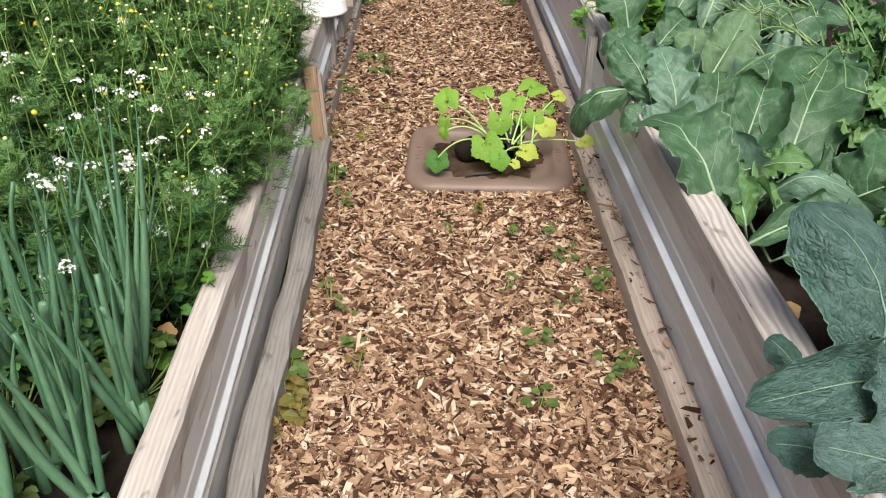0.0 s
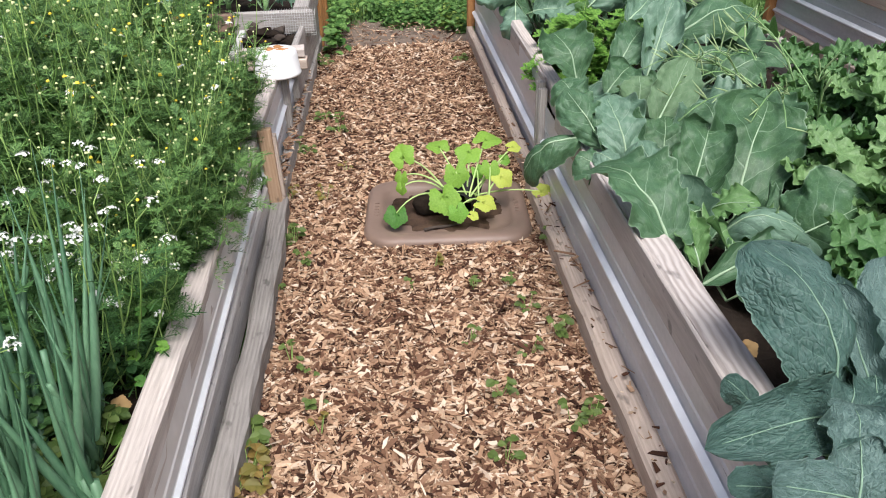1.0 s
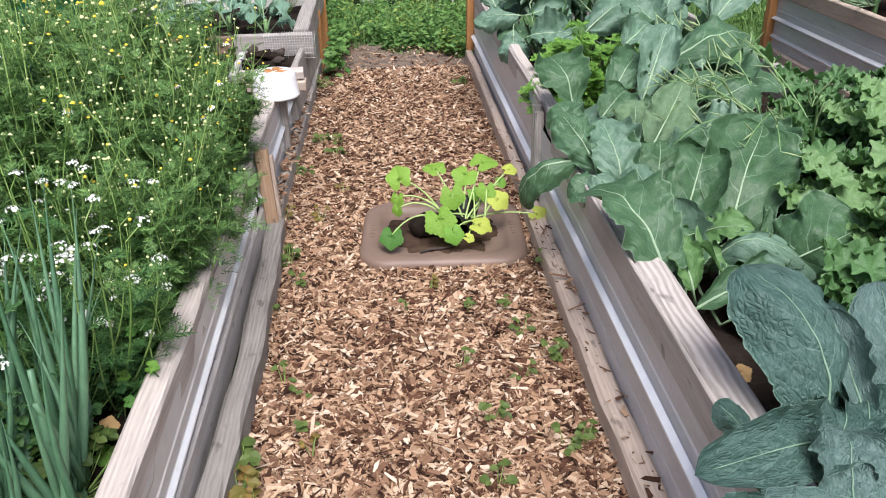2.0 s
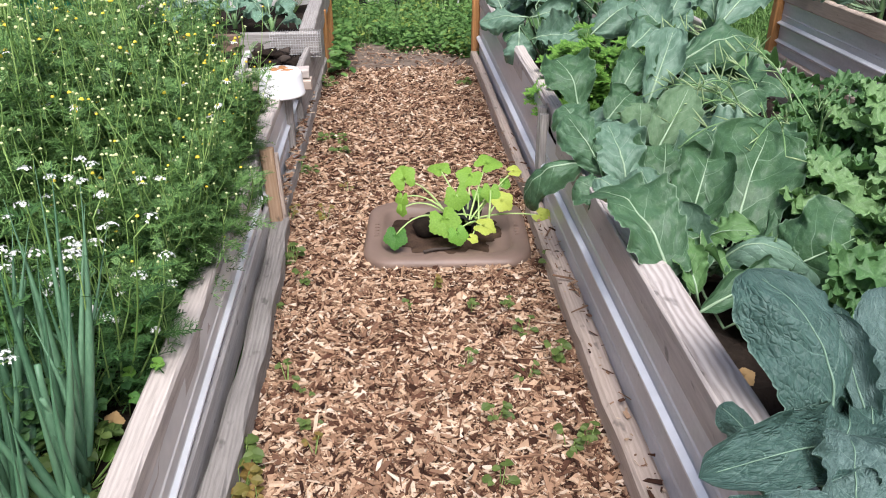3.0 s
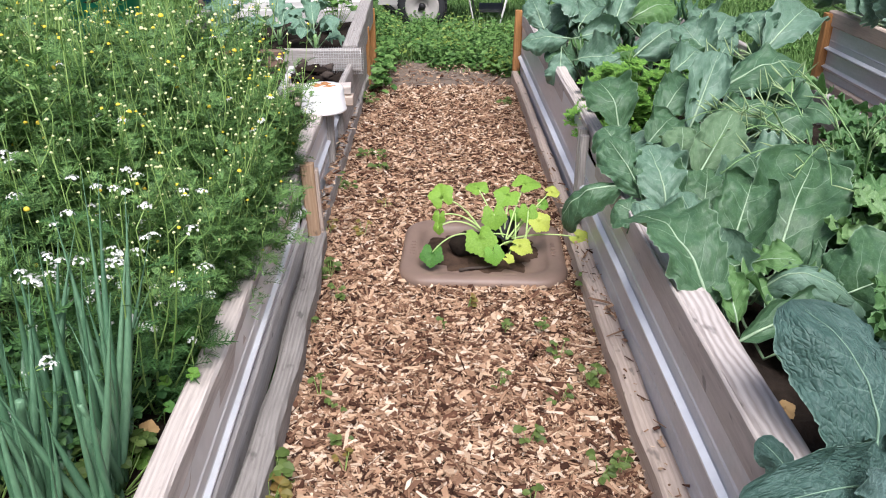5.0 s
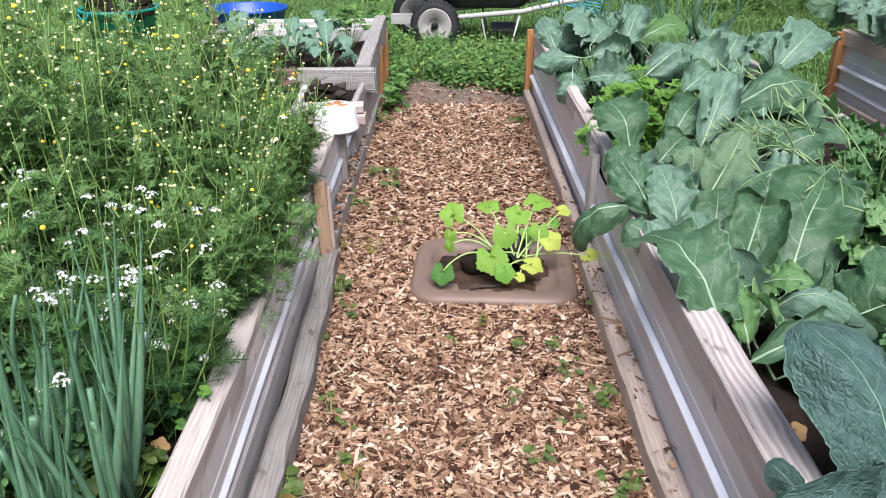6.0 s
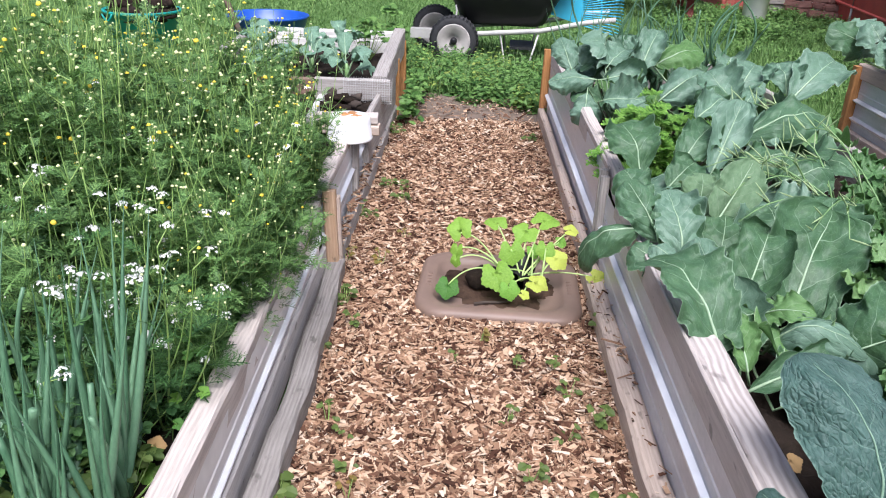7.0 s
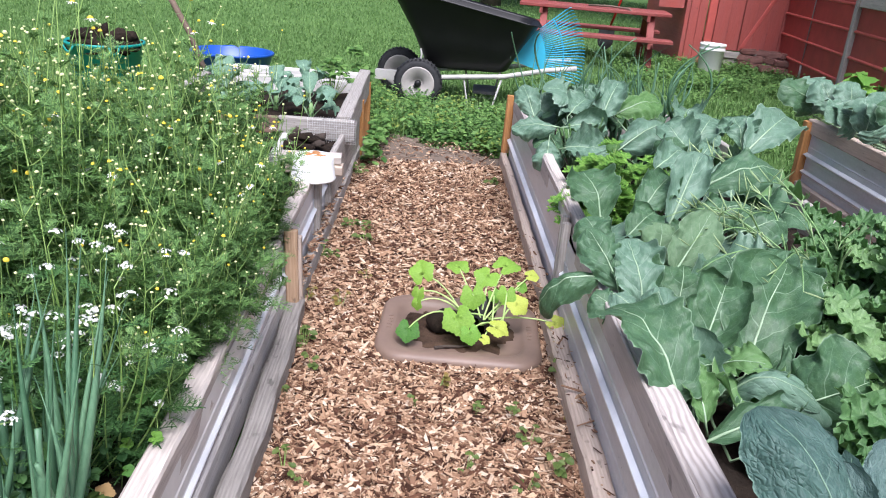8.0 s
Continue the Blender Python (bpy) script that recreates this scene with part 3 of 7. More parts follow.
plank("corner_post", (-0.405, 4.85, -0.02), (-0.405, 4.85, 0.34), 0.05, 0.05, M_ORANGEWOOD, bed_far, "orange-stained corner post", up=(0, 1, 0), seed=23)
plank("corner_post", (-0.405, 5.38, -0.02), (-0.405, 5.38, 0.36), 0.05, 0.05, M_ORANGEWOOD, bed_far, up=(0, 1, 0), seed=24)
plank("back_rail", (-1.40, 5.44, 0.38), (-0.47, 5.44, 0.38), 0.075, 0.05, M_WHITEWOOD, bed_far, "white-painted back rail", seed=25)
plank("back_board", (-1.40, 5.40, 0.27), (-0.47, 5.40, 0.27), 0.03, 0.17, M_WHITEWOOD, bed_far, seed=26)
plank("side_board", (-1.42, 4.05, 0.20), (-1.42, 5.45, 0.20), 0.06, 0.40, M_GREYWOOD, bed_far, seed=27)
plank("wall_board", (-0.44, 4.05, 0.13), (-0.44, 5.40, 0.13), 0.03, 0.24, M_GREYWOOD, bed_far, seed=28)
plank("cross_board", (-0.75, 4.02, 0.34), (-0.36, 4.02, 0.34), 0.035, 0.11, M_GREYWOOD, bed_far, "cross board wrapped in wire mesh", seed=29)
plank("cross_board", (-1.42, 4.02, 0.345), (-0.755, 4.02, 0.345), 0.035, 0.09, M_ROTTEN, bed_far, "rotting brown cross board", wear=0.010, seed=30)
part("soil", rough_sheet(-1.41, -0.47, 4.04, 5.39, 0.27, 0.06, 0.03, 31), M_SOIL, bed_far, "dark soil")

# the open corner between the two left beds: stacked offcuts and soil
bed_gap = thing("planter_corner", "open corner of a planter with stacked offcuts and dry soil", "planter")
part("soil", rough_sheet(-1.73, -0.44, 3.52, 4.0, 0.285, 0.04, 0.05, 41, 9), M_SOIL, bed_gap, "dark dry soil and roots")
plank("offcut", (-0.66, 3.50, 0.325), (-0.37, 3.52, 0.325), 0.075, 0.04, M_PALEWOOD, bed_gap, "pale sawn offcut", seed=42)
plank("offcut", (-0.62, 3.50, 0.28), (-0.36, 3.50, 0.28), 0.07, 0.045, M_TANWOOD, bed_gap, seed=43)
plank("white_strip", (-0.665, 3.40, 0.33), (-0.665, 3.72, 0.35), 0.03, 0.06, M_WHITEWOOD, bed_gap, "white-painted strip", seed=44)
plank("corner_board", (-0.43, 3.55, 0.20), (-0.41, 4.75, 0.20), 0.03, 0.24, M_GREYWOOD, bed_gap, seed=45)

# the bed across the second path
bed_side = thing("raised_bed", "raised bed across the second path with galvanised panels and tan rails", "raised bed", "raised garden beds")
plank("base_board", (2.335, 1.6, 0.035), (2.335, 4.70, 0.035), 0.04, 0.08, M_TANWOOD, bed_side, "tan base board", seed=51)
part("panel", sheet(rib_profile(2.352, 0.05, 0.40, 0.25, 0.02, -1), 1.6, 4.70), M_STEEL, bed_side, "grey galvanised panel with bright rib", smooth=False)
# The lower rib carries the painted sky reflection as well.
part("low_rib", sheet(rib_profile(2.350, 0.10, 0.20, 0.145, 0.018, -1)[4:9], 1.6, 4.70), M_RIBGLINT, bed_side, smooth=False)
glint_rib(2.352, 0.25, 0.02, -1, 1.6, 4.70, bed_side)
plank("top_board", (2.36, 1.6, 0.412), (2.36, 4.72, 0.412), 0.045, 0.086, M_TANWOOD, bed_side, "tan top board", seed=52)
plank("corner_post", (2.335, 4.70, 0.0), (2.335, 4.70, 0.44), 0.06, 0.06, M_ORANGEWOOD, bed_side, "orange-stained corner post", up=(0, 1, 0), seed=53)
plank("end_board", (2.35, 4.74, 0.21), (3.5, 4.74, 0.21), 0.036, 0.42, M_GREYWOOD, bed_side, seed=54)
part("soil", rough_sheet(2.38, 3.5, 1.6, 4.7, 0.36, 0.08, 0.03, 55), M_SOIL, bed_side, "dark soil")

# ---- garden things on and beside the path ----
def rounded_rect(w, d, r, n=6):
    pts = []
    for cx, cy, a0 in ((w - r, d - r, 0), (-w + r, d - r, 90), (-w + r, -d + r, 180), (w - r, -d + r, 270)):
        pts += [(cx + r * math.cos(radians(a0 + 90 * i / n)), cy + r * math.sin(radians(a0 + 90 * i / n))) for i in range(n + 1)]
    return pts


def ringed(rings, shape=None, cap=True):
    """Joins rings of points, each as long as the next."""
    shape = shape or Shape()
    n = len(rings[0])
    verts = [p for ring in rings for p in ring]
    faces = [(i * n + k, i * n + (k + 1) % n, (i + 1) * n + (k + 1) % n, (i + 1) * n + k) for i in range(len(rings) - 1) for k in range(n)]
    if cap:
        faces.append(tuple((len(rings) - 1) * n + k for k in range(n)))
    return shape.add(verts, faces)


def storage_lid():
    lid = thing("storage_lid", "upturned brown plastic storage-box lid used as a tray", "lid", at=(0.172, 2.475, 0.004), turn=-3.0)
    w, d = 0.282, 0.242
    steps = ((0.002, 0.0, 0.10), (0.002, 0.016, 0.10), (-0.003, 0.027, 0.10), (-0.012, 0.033, 0.10), (-0.024, 0.035, 0.10), (-0.048, 0.033, 0.092), (-0.056, 0.029, 0.088), (-0.062, 0.025, 0.084), (-0.069, 0.014, 0.080), (-0.10, 0.010, 0.07), (-0.16, 0.009, 0.05))
    rings = [[(x, y, z) for x, y in rounded_rect(w + o, d + o, max(0.02, r + o * 0.1))] for o, z, r in steps]
    part("tray", ringed(rings), M_LID, lid, "brown plastic tray with a raised rim")
    for x in (-0.245, 0.245):
        mark = Shape()
        for i in range(5):
            mark.add(*box((x, -0.05 + i * 0.022, 0.0345), (0.016, 0.012, 0.003)))
        part("moulded_mark", mark, M_LID, lid, smooth=False)
    # Spilt soil, widened and darkened to paint the tray recess's shade too.
    soil_patch = Shape()
    n = 90
    verts = [(0, 0, 0.018)]
    for k in range(n):
        a = 2 * math.pi * k / n
        r = 1 + 0.22 * noise.noise(Vector((math.cos(a) * 2, math.sin(a) * 2, 3))) + 0.25 * noise.noise(Vector((math.cos(a) * 6, math.sin(a) * 6, 1)))
        verts.append((0.205 * r * math.cos(a) - 0.005, 0.150 * r * math.sin(a) + 0.01, 0.0112))
    soil_patch.add(verts, [(0, 1 + k, 1 + (k + 1) % n) for k in range(n)])
    part("spilt_soil", soil_patch, M_SPILT, lid, "thin damp spilt soil, recess shade painted in")
    return lid


def box(centre, size):
    x, y, z = centre
    a, b, c = (s / 2 for s in size)
    v = [(x + i * a, y + j * b, z + k * c) for i in (-1, 1) for j in (-1, 1) for k in (-1, 1)]
    return v, [(0, 1, 3, 2), (4, 6, 7, 5), (0, 4, 5, 1), (2, 3, 7, 6), (0, 2, 6, 4), (1, 5, 7, 3)]


storage_lid()


def palm_leaf(centre, normal, ahead, size, fold=0.25, seed=0):
    """A squash leaf: round, with five shallow lobes, a notch at the stalk and wavy teeth."""
    n = Vector(normal).normalized()
    a = Vector(ahead)
    a = (a - n * a.dot(n)).normalized()
    s = a.cross(n)
    c = Vector(centre)
    r = random.Random(seed)
    rings, spokes = 5, 40
    verts, uvs = [c], [(0.1, 0.5)]
    for i in range(1, rings + 1):
        for k in range(spokes):
            w = 2 * math.pi * k / spokes
            lobe = 0.88 + 0.08 * math.cos(5 * w) + 0.035 * math.cos(20 * w) - 0.5 * math.exp(-((w - math.pi) / 0.22) ** 2)
            q = i / rings * lobe * size
            x, y = q * math.cos(w), q * math.sin(w)
            z = fold * abs(y) - 0.9 * (q * q) / size * fold + 0.05 * size * math.sin(3 * w + seed) * (i / rings) ** 2
            verts.append(c + a * (x + size * 0.25) + s * y + n * z)
            uvs.append((0.5 + 0.5 * x / size, 0.5 + 0.5 * y / size))
    faces = [(0, 1 + k, 1 + (k + 1) % spokes) for k in range(spokes)]
    faces += [(1 + i * spokes + k, 1 + (i + 1) * spokes + k, 1 + (i + 1) * spokes + (k + 1) % spokes, 1 + i * spokes + (k + 1) % spokes) for i in range(rings - 1) for k in range(spokes)]
    return Shape().add(verts, faces, uvs)


def seedling_pot():
    pot = thing("seedling_pot", "black nursery pot with yellow-green squash seedlings lying on the lid", "potted plant", at=(0.215, 2.475, 0.018))
    part("pot", tip(revolve([(0.050, 0.0), (0.055, 0.10), (0.060, 0.102), (0.060, 0.115), (0.054, 0.115), (0.052, 0.09), (0.0, 0.088)], 24), 76, -20, 0.05), M_BLACKPLASTIC, pot, "black plastic pot on its side")
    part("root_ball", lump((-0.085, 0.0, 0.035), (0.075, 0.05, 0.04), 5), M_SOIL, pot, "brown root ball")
    rows = (  # x, y, z of the leaf, its size, facing, way of its tip, tone
        (-0.186, -0.015, 0.212, 0.050, (-0.25, -0.75, 0.6), (-0.3, 0.1, 0.8), 1), (-0.196, -0.030, 0.158, 0.030, (-0.5, -0.75, 0.3), (0.1, 0, -1), 1),
        (-0.199, -0.055, 0.128, 0.026, (-0.6, -0.7, 0.2), (0.2, 0, -1), 1), (-0.056, 0.085, 0.205, 0.046, (0, -0.25, 0.95), (-0.3, 0.6, 0.1), 1),
        (0.050, 0.085, 0.187, 0.052, (0.0, -0.5, 0.85), (-0.3, -0.5, 0), 1), (0.107, 0.125, 0.205, 0.058, (0, -0.2, 0.95), (0.5, 0.4, 0), 1),
        (0.200, 0.105, 0.185, 0.032, (0.1, -0.35, 0.9), (0.9, 0.1, 0), 2), (-0.010, -0.015, 0.158, 0.050, (0, -0.85, 0.5), (0.1, -0.2, -0.9), 1),
        (-0.062, -0.095, 0.108, 0.062, (-0.1, -0.75, 0.65), (0.2, -0.5, -0.6), 1), (-0.017, -0.135, 0.070, 0.040, (0.1, -0.8, 0.5), (0.2, -0.4, -0.8), 0),
        (0.111, 0.005, 0.160, 0.040, (0.1, -0.8, 0.55), (-0.1, -0.3, -0.8), 1), (0.142, -0.015, 0.130, 0.044, (0.1, -0.7, 0.7), (0.6, -0.3, -0.4), 2),
        (0.068, -0.115, 0.082, 0.044, (0.1, -0.35, 0.9), (0.8, -0.3, -0.1), 2), (0.280, -0.035, 0.075, 0.040, (0.1, -0.6, 0.75), (0.7, -0.2, -0.6), 2),
        (-0.221, -0.115, 0.062, 0.046, (-0.1, -0.7, 0.65), (-0.1, -0.4, -0.7), 3), (0.030, -0.150, 0.055, 0.022, (0.2, -0.5, 0.8), (0.9, -0.3, -0.5), 2),
        (0.070, 0.040, 0.135, 0.030, (0.2, -0.7, 0.6), (0.3, -0.4, -0.6), 0), (0.165, 0.080, 0.150, 0.026, (0.2, -0.6, 0.7), (0.6, 0.2, -0.4), 0))
    for i, (x, y, z, size, face, ahead, tone) in enumerate(rows):
        leaf = part("leaf", palm_leaf((x, y, z), face, ahead, size * 0.98, 0.3, i), (M_SQUASHMID, M_SQUASH, M_SQUASHPALE, M_SQUASHDARK)[tone], pot, ("", "", "yellowing leaf", "drooping dark green leaf")[tone])
        a = (rng.uniform(0.02, 0.10) if x > -0.1 else rng.uniform(-0.04, 0.02), rng.uniform(-0.06, 0.0), 0.055)
        part("leaf_stalk", tube(arc(a, (x, y, z - 0.003), 0.045 if x < -0.1 else 0.015, 9, (-0.15 if x < 0 else 0.1, 0.1, 1)), [0.0034] * 5 + [0.0026] * 5, 6), M_SQUASHSTALK, leaf)


def tip(shape, lean, turn, lift):
    m = Matrix.Translation((0.01, 0.01, lift)) @ Euler((radians(-lean), 0, radians(turn))).to_matrix().to_4x4() @ Matrix.Translation((0, 0, -0.05))
    shape.v = [tuple(m @ Vector(p)) for p in shape.v]
    return shape


def lump(centre, size, seed=0, shape=None, rough=0.35, fine=12):
    """An uneven clod or stone."""
    shape = shape or Shape()
    verts = []
    rows = fine // 2
    for i in range(rows + 1):
        for k in range(fine):
            a, b = math.pi * i / rows, 2 * math.pi * k / fine
            d = Vector((math.sin(a) * math.cos(b), math.sin(a) * math.sin(b), math.cos(a)))
            q = 1 + rough * noise.noise(d * 1.7 + Vector((seed * 3.7, 0, 0))) + rough * 0.5 * noise.noise(d * 4.5 + Vector((seed, 9, 0)))
            verts.append((centre[0] + d.x * size[0] * q, centre[1] + d.y * size[1] * q, centre[2] + d.z * size[2] * q))
    return shape.add(verts, [(i * fine + k, (i + 1) * fine + k, (i + 1) * fine + (k + 1) % fine, i * fine + (k + 1) % fine) for i in range(rows) for k in range(fine)])


seedling_pot()
twig = tagged(part("twig", tube([(0.085, 2.335, 0.021), (0.12, 2.345, 0.024), (0.17, 2.352, 0.022), (0.215, 2.365, 0.025)], [0.006, 0.005, 0.0045, 0.003], 7), M_TWIG), "dark dry twig lying in the lid", "twig")

# the upturned white pot on the left bed's corner
cup = thing("white_pot", "upturned white pot with a rusty bottom on the bed's rail", "pot", at=(-0.455, 3.20, 0.322))
part("body", revolve([(0.088, 0.0), (0.095, 0.0), (0.097, 0.006), (0.094, 0.012), (0.087, 0.082), (0.084, 0.094), (0.075, 0.100), (0.0, 0.101)], 32), M_WHITE, cup, "white pot body")
for rx, ry, rs, k in ((-0.022, 0.012, 0.030, 3), (0.026, -0.004, 0.024, 5), (0.004, 0.040, 0.022, 8)):
    part("rust_patch", lump((rx, ry, 0.099), (rs, rs * 0.8, 0.005), k, rough=0.7, fine=20), M_RUST, cup, "orange rust patch")
plank("support_post", (-0.447, 3.22, 0.0), (-0.447, 3.22, 0.322), 0.05, 0.05, M_GREYWOOD, bed_left, up=(0, 1, 0), seed=61)


# ---- the wheelbarrow and the rake ----
def wheel(parent, x, y, z, radius=0.20, name="wheel"):
    tyre_r = 0.056
    w = part(name, spun(revolve([(radius - tyre_r + tyre_r * 1.0 * math.cos(a), tyre_r * 0.85 * math.sin(a)) for a in [2 * math.pi * i / 14 for i in range(15)]], 36)), M_TYRE, parent, "black ribbed tyre")
    w.location = (x, y, z)
    lugs = Shape()
    for k in range(36):
        a = 2 * math.pi * k / 36
        for s in (-1, 1):
            c = Vector(((radius - 0.004) * math.cos(a + s * 0.04), s * 0.026, (radius - 0.004) * math.sin(a + s * 0.04)))
            v, f = box((0, 0, 0), (0.008, 0.034, 0.013))
            m = Matrix.Translation(c) @ Euler((0, -a, 0)).to_matrix().to_4x4()
            lugs.add([m @ Vector(p) for p in v], f)
    part("tread", lugs, M_TYRE, w, smooth=False)
    part("rim", spun(revolve([(0.0, -0.02), (0.05, -0.02), (0.055, -0.032), (0.096, -0.030), (0.128, -0.052), (0.138, -0.046), (0.138, 0.046), (0.128, 0.052), (0.096, 0.030), (0.05, 0.02), (0, 0.02)], 30)), M_RIM, w, "scuffed grey steel rim")
    part("hub_cap", spun(revolve([(0.0, -0.062), (0.018, -0.062), (0.026, -0.055), (0.028, -0.02), (0.028, 0.02), (0.0, 0.03)], 18)), M_BLACKPLASTIC, w, "black hub cap")
    return w


def spun(shape):
    """Turns a form about z so that its axle runs along y."""
    shape.v = [(x, z, y) for x, y, z in shape.v]
    return shape


barrow = thing("wheelbarrow", "two-wheeled wheelbarrow with a deep black plastic tray", "wheelbarrow", at=(-0.075, 6.52, -0.015), turn=-4.0)
wheel(barrow, 0.0, 0.0, 0.20)
wheel(barrow, -0.22, 0.60, 0.20)


def barrow_tray():
    """A deep tray with rounded corners, its nose steep and high, its rim sloping down to the handles."""
    rings = []
    for z, x0, x1, d, r in ((0.30, 0.06, 0.66, 0.20, 0.07), (0.32, 0.03, 0.70, 0.23, 0.08), (0.55, -0.10, 0.80, 0.31, 0.10), (0.80, -0.30, 0.92, 0.37, 0.12), (0.815, -0.325, 0.945, 0.39, 0.12), (0.80, -0.315, 0.935, 0.385, 0.12),
                            (0.795, -0.28, 0.90, 0.36, 0.12), (0.55, -0.08, 0.78, 0.30, 0.10), (0.34, 0.05, 0.68, 0.22, 0.07)):
        ring = []
        for x, y in rounded_rect((x1 - x0) / 2, d, r, 5):
            x += (x0 + x1) / 2
            slope = (z - 0.30) / 0.5
            ring.append((x, y, z + slope * (0.12 - 0.22 * (x + 0.3) / 1.2)))
        rings.append(ring)
    return ringed(rings)


tray = part("tray", barrow_tray(), M_BLACKPLASTIC, barrow, "deep black plastic tray")
tray.location = (0.02, 0.31, 0.02)
for y, name in ((0.06, "handle_bar"), (0.56, "handle_bar")):
    part(name, tube([(-0.20, y, 0.20), (0.10, y, 0.245), (0.70, y, 0.30), (1.05, y - 0.03, 0.385), (1.28, y - 0.04, 0.42)], [0.021] * 5, 10), M_FRAME, barrow, "pale painted steel tube")
    part("front_brace", tube([(-0.03, y, 0.22), (-0.005, y, 0.33), (0.01, y + 0.01, 0.42), (0.0, y + 0.02, 0.47)], 0.008, 7), M_FRAME, barrow)
    part("rear_leg", tube([(0.33, y, 0.27), (0.37, y, 0.26), (0.42, y, 0.02), (0.62, y, 0.02), (0.68, y, 0.27)], 0.009, 7), M_FRAME, barrow)
part("axle", tube([(-0.02, -0.05, 0.178), (-0.12, 0.70, 0.178)], 0.012, 8), M_DARKMETAL, barrow)
part("axle_bracket", Shape().add(*box((-0.24, 0.27, 0.205), (0.30, 0.09, 0.075))), M_FRAME, barrow, smooth=False)
part("leg_plate", Shape().add(*box((0.55, 0.31, 0.14), (0.20, 0.35, 0.02))), M_DARKMETAL, barrow, smooth=False)


def rake():
    """A fan rake whose tines spread from a solid throat and bend over at their tips."""
    r = thing("leaf_rake", "light blue plastic fan rake leaning in the wheelbarrow", "rake", at=(0.60, 6.66, 0.42), turn=0)
    plate = Shape()
    span = [(-27.5 + 2.2 * i) for i in range(26)]
    inner = [(0.03, math.radians(a * 0.25)) for a in span]
    verts = []
    for y in (-0.006, 0.006):
        for rr, sc in ((0.05, 0.5), (0.37, 1.0)):
            verts += [(rr * math.cos(radians(a * sc)) * 1.0, y, rr * math.sin(radians(a * sc))) for a in span]
    n = len(span)
    faces = [(k, k + 1, n + k + 1, n + k) for k in range(n - 1)] + [(2 * n + k, 3 * n + k, 3 * n + k + 1, 2 * n + k + 1) for k in range(n - 1)]
    faces += [(n + k, n + k + 1, 3 * n + k + 1, 3 * n + k) for k in range(n - 1)] + [(0, n, 3 * n, 2 * n), (n - 1, 3 * n - 1, 4 * n - 1, 2 * n - 1)]
    plate.add(verts, faces)
    m = Euler((0, radians(-13), 0)).to_matrix().to_4x4()
    head = part("throat", plate, M_CYAN, r, "solid blue throat", smooth=False)
    head.matrix_basis = m
    for a in span:
        w = radians(a)
        pts = [(q * math.cos(w), 0.0, q * math.sin(w)) for q in (0.33, 0.48, 0.64)] + [(0.675 * math.cos(w), -0.02, 0.675 * math.sin(w)), (0.685 * math.cos(w), -0.07, 0.685 * math.sin(w))]
        t = part("tine", tube(pts, [0.006, 0.005, 0.0045, 0.004, 0.003], 5), M_CYAN, r)
        t.matrix_basis = m
    brace = part("brace", tube([(0.52 * math.cos(radians(a)), 0.007, 0.52 * math.sin(radians(a))) for a in range(-28, 29, 4)], 0.007, 6), M_CYAN, r)
    brace.matrix_basis = m
    part("handle", tube([(0.05, 0, 0), (-0.65, 0.25, 0.02)], 0.012, 8), M_HANDLE, r, "wooden handle")


rake()


# ---- tubs on the lawn ----
def tub(name, label, at, r0, r1, high, material, squash=1.0):
    ob = thing(name, label, "tub", at=at)
    shell = revolve([(r0 * 0.96, 0.0), (r0, 0.01), (r1, high - 0.02), (r1 + 0.012, high - 0.018), (r1 + 0.015, high), (r1 + 0.002, high + 0.004), (r1 - 0.008, high - 0.01), (r0 - 0.01, 0.03), (0, 0.03)], 40)
    shell.v = [(x, y * squash, z) for x, y, z in shell.v]
    part("shell", shell, material, ob, "ribbed plastic shell")
    return ob


teal = tub("teal_tub", "teal plastic tub heaped with dark soil on the lawn", (-2.52, 6.28, 0.0), 0.22, 0.285, 0.37, M_TEAL)
part("soil_mound", lump((-0.02, 0, 0.33), (0.26, 0.25, 0.07), 2, rough=0.5, fine=20), M_SOIL, teal, "heaped dark soil")
for x, y, s, k in ((0.12, -0.02, 0.09, 1), (-0.16, -0.05, 0.08, 4), (0.17, 0.06, 0.07, 7), (-0.08, 0.10, 0.10, 9)):
    part("clod", lump((x, y, 0.40), (s, s, s * 0.7), k, rough=0.6, fine=14), M_SOIL, teal)
for dx in (0.17, -0.17):
    part("rope_handle", tube(arc((dx - 0.04, -0.262, 0.36), (dx + 0.04, -0.262, 0.36), -0.05, 6), 0.008, 6), M_TEAL, teal)
blue = tub("blue_tub", "wide blue plastic tub standing on the lawn", (-1.71, 7.0, 0.0), 0.27, 0.345, 0.26, M_BLUE, 0.9)
part("rope_handle", tube(arc((-0.16, -0.27, 0.25), (-0.10, -0.30, 0.12), 0.05, 6, (-1, 0, 0)), 0.012, 7), M_WHITE, blue, "white rope handle")
shovel = thing("garden_tool", "long wooden tool handle leaning on the blue tub", "tool")
part("handle", tube([(-1.80, 6.60, 0.02), (-1.98, 6.70, 0.42), (-2.42, 6.95, 1.05)], 0.024, 10), M_HANDLE, shovel)

# ---- bucket, picnic table, shovel and shed in the distance ----
bucket = thing("bucket", "white plastic bucket standing in the grass by the shed", "bucket", at=(3.47, 9.85, -0.01))
part("body", revolve([(0.130, 0.0), (0.134, 0.006), (0.148, 0.29), (0.156, 0.295), (0.156, 0.315), (0.150, 0.318), (0.151, 0.345), (0.158, 0.35), (0.158, 0.372), (0.146, 0.372), (0.128, 0.012), (0, 0.012)], 32), M_WHITE, bucket, "white plastic body")
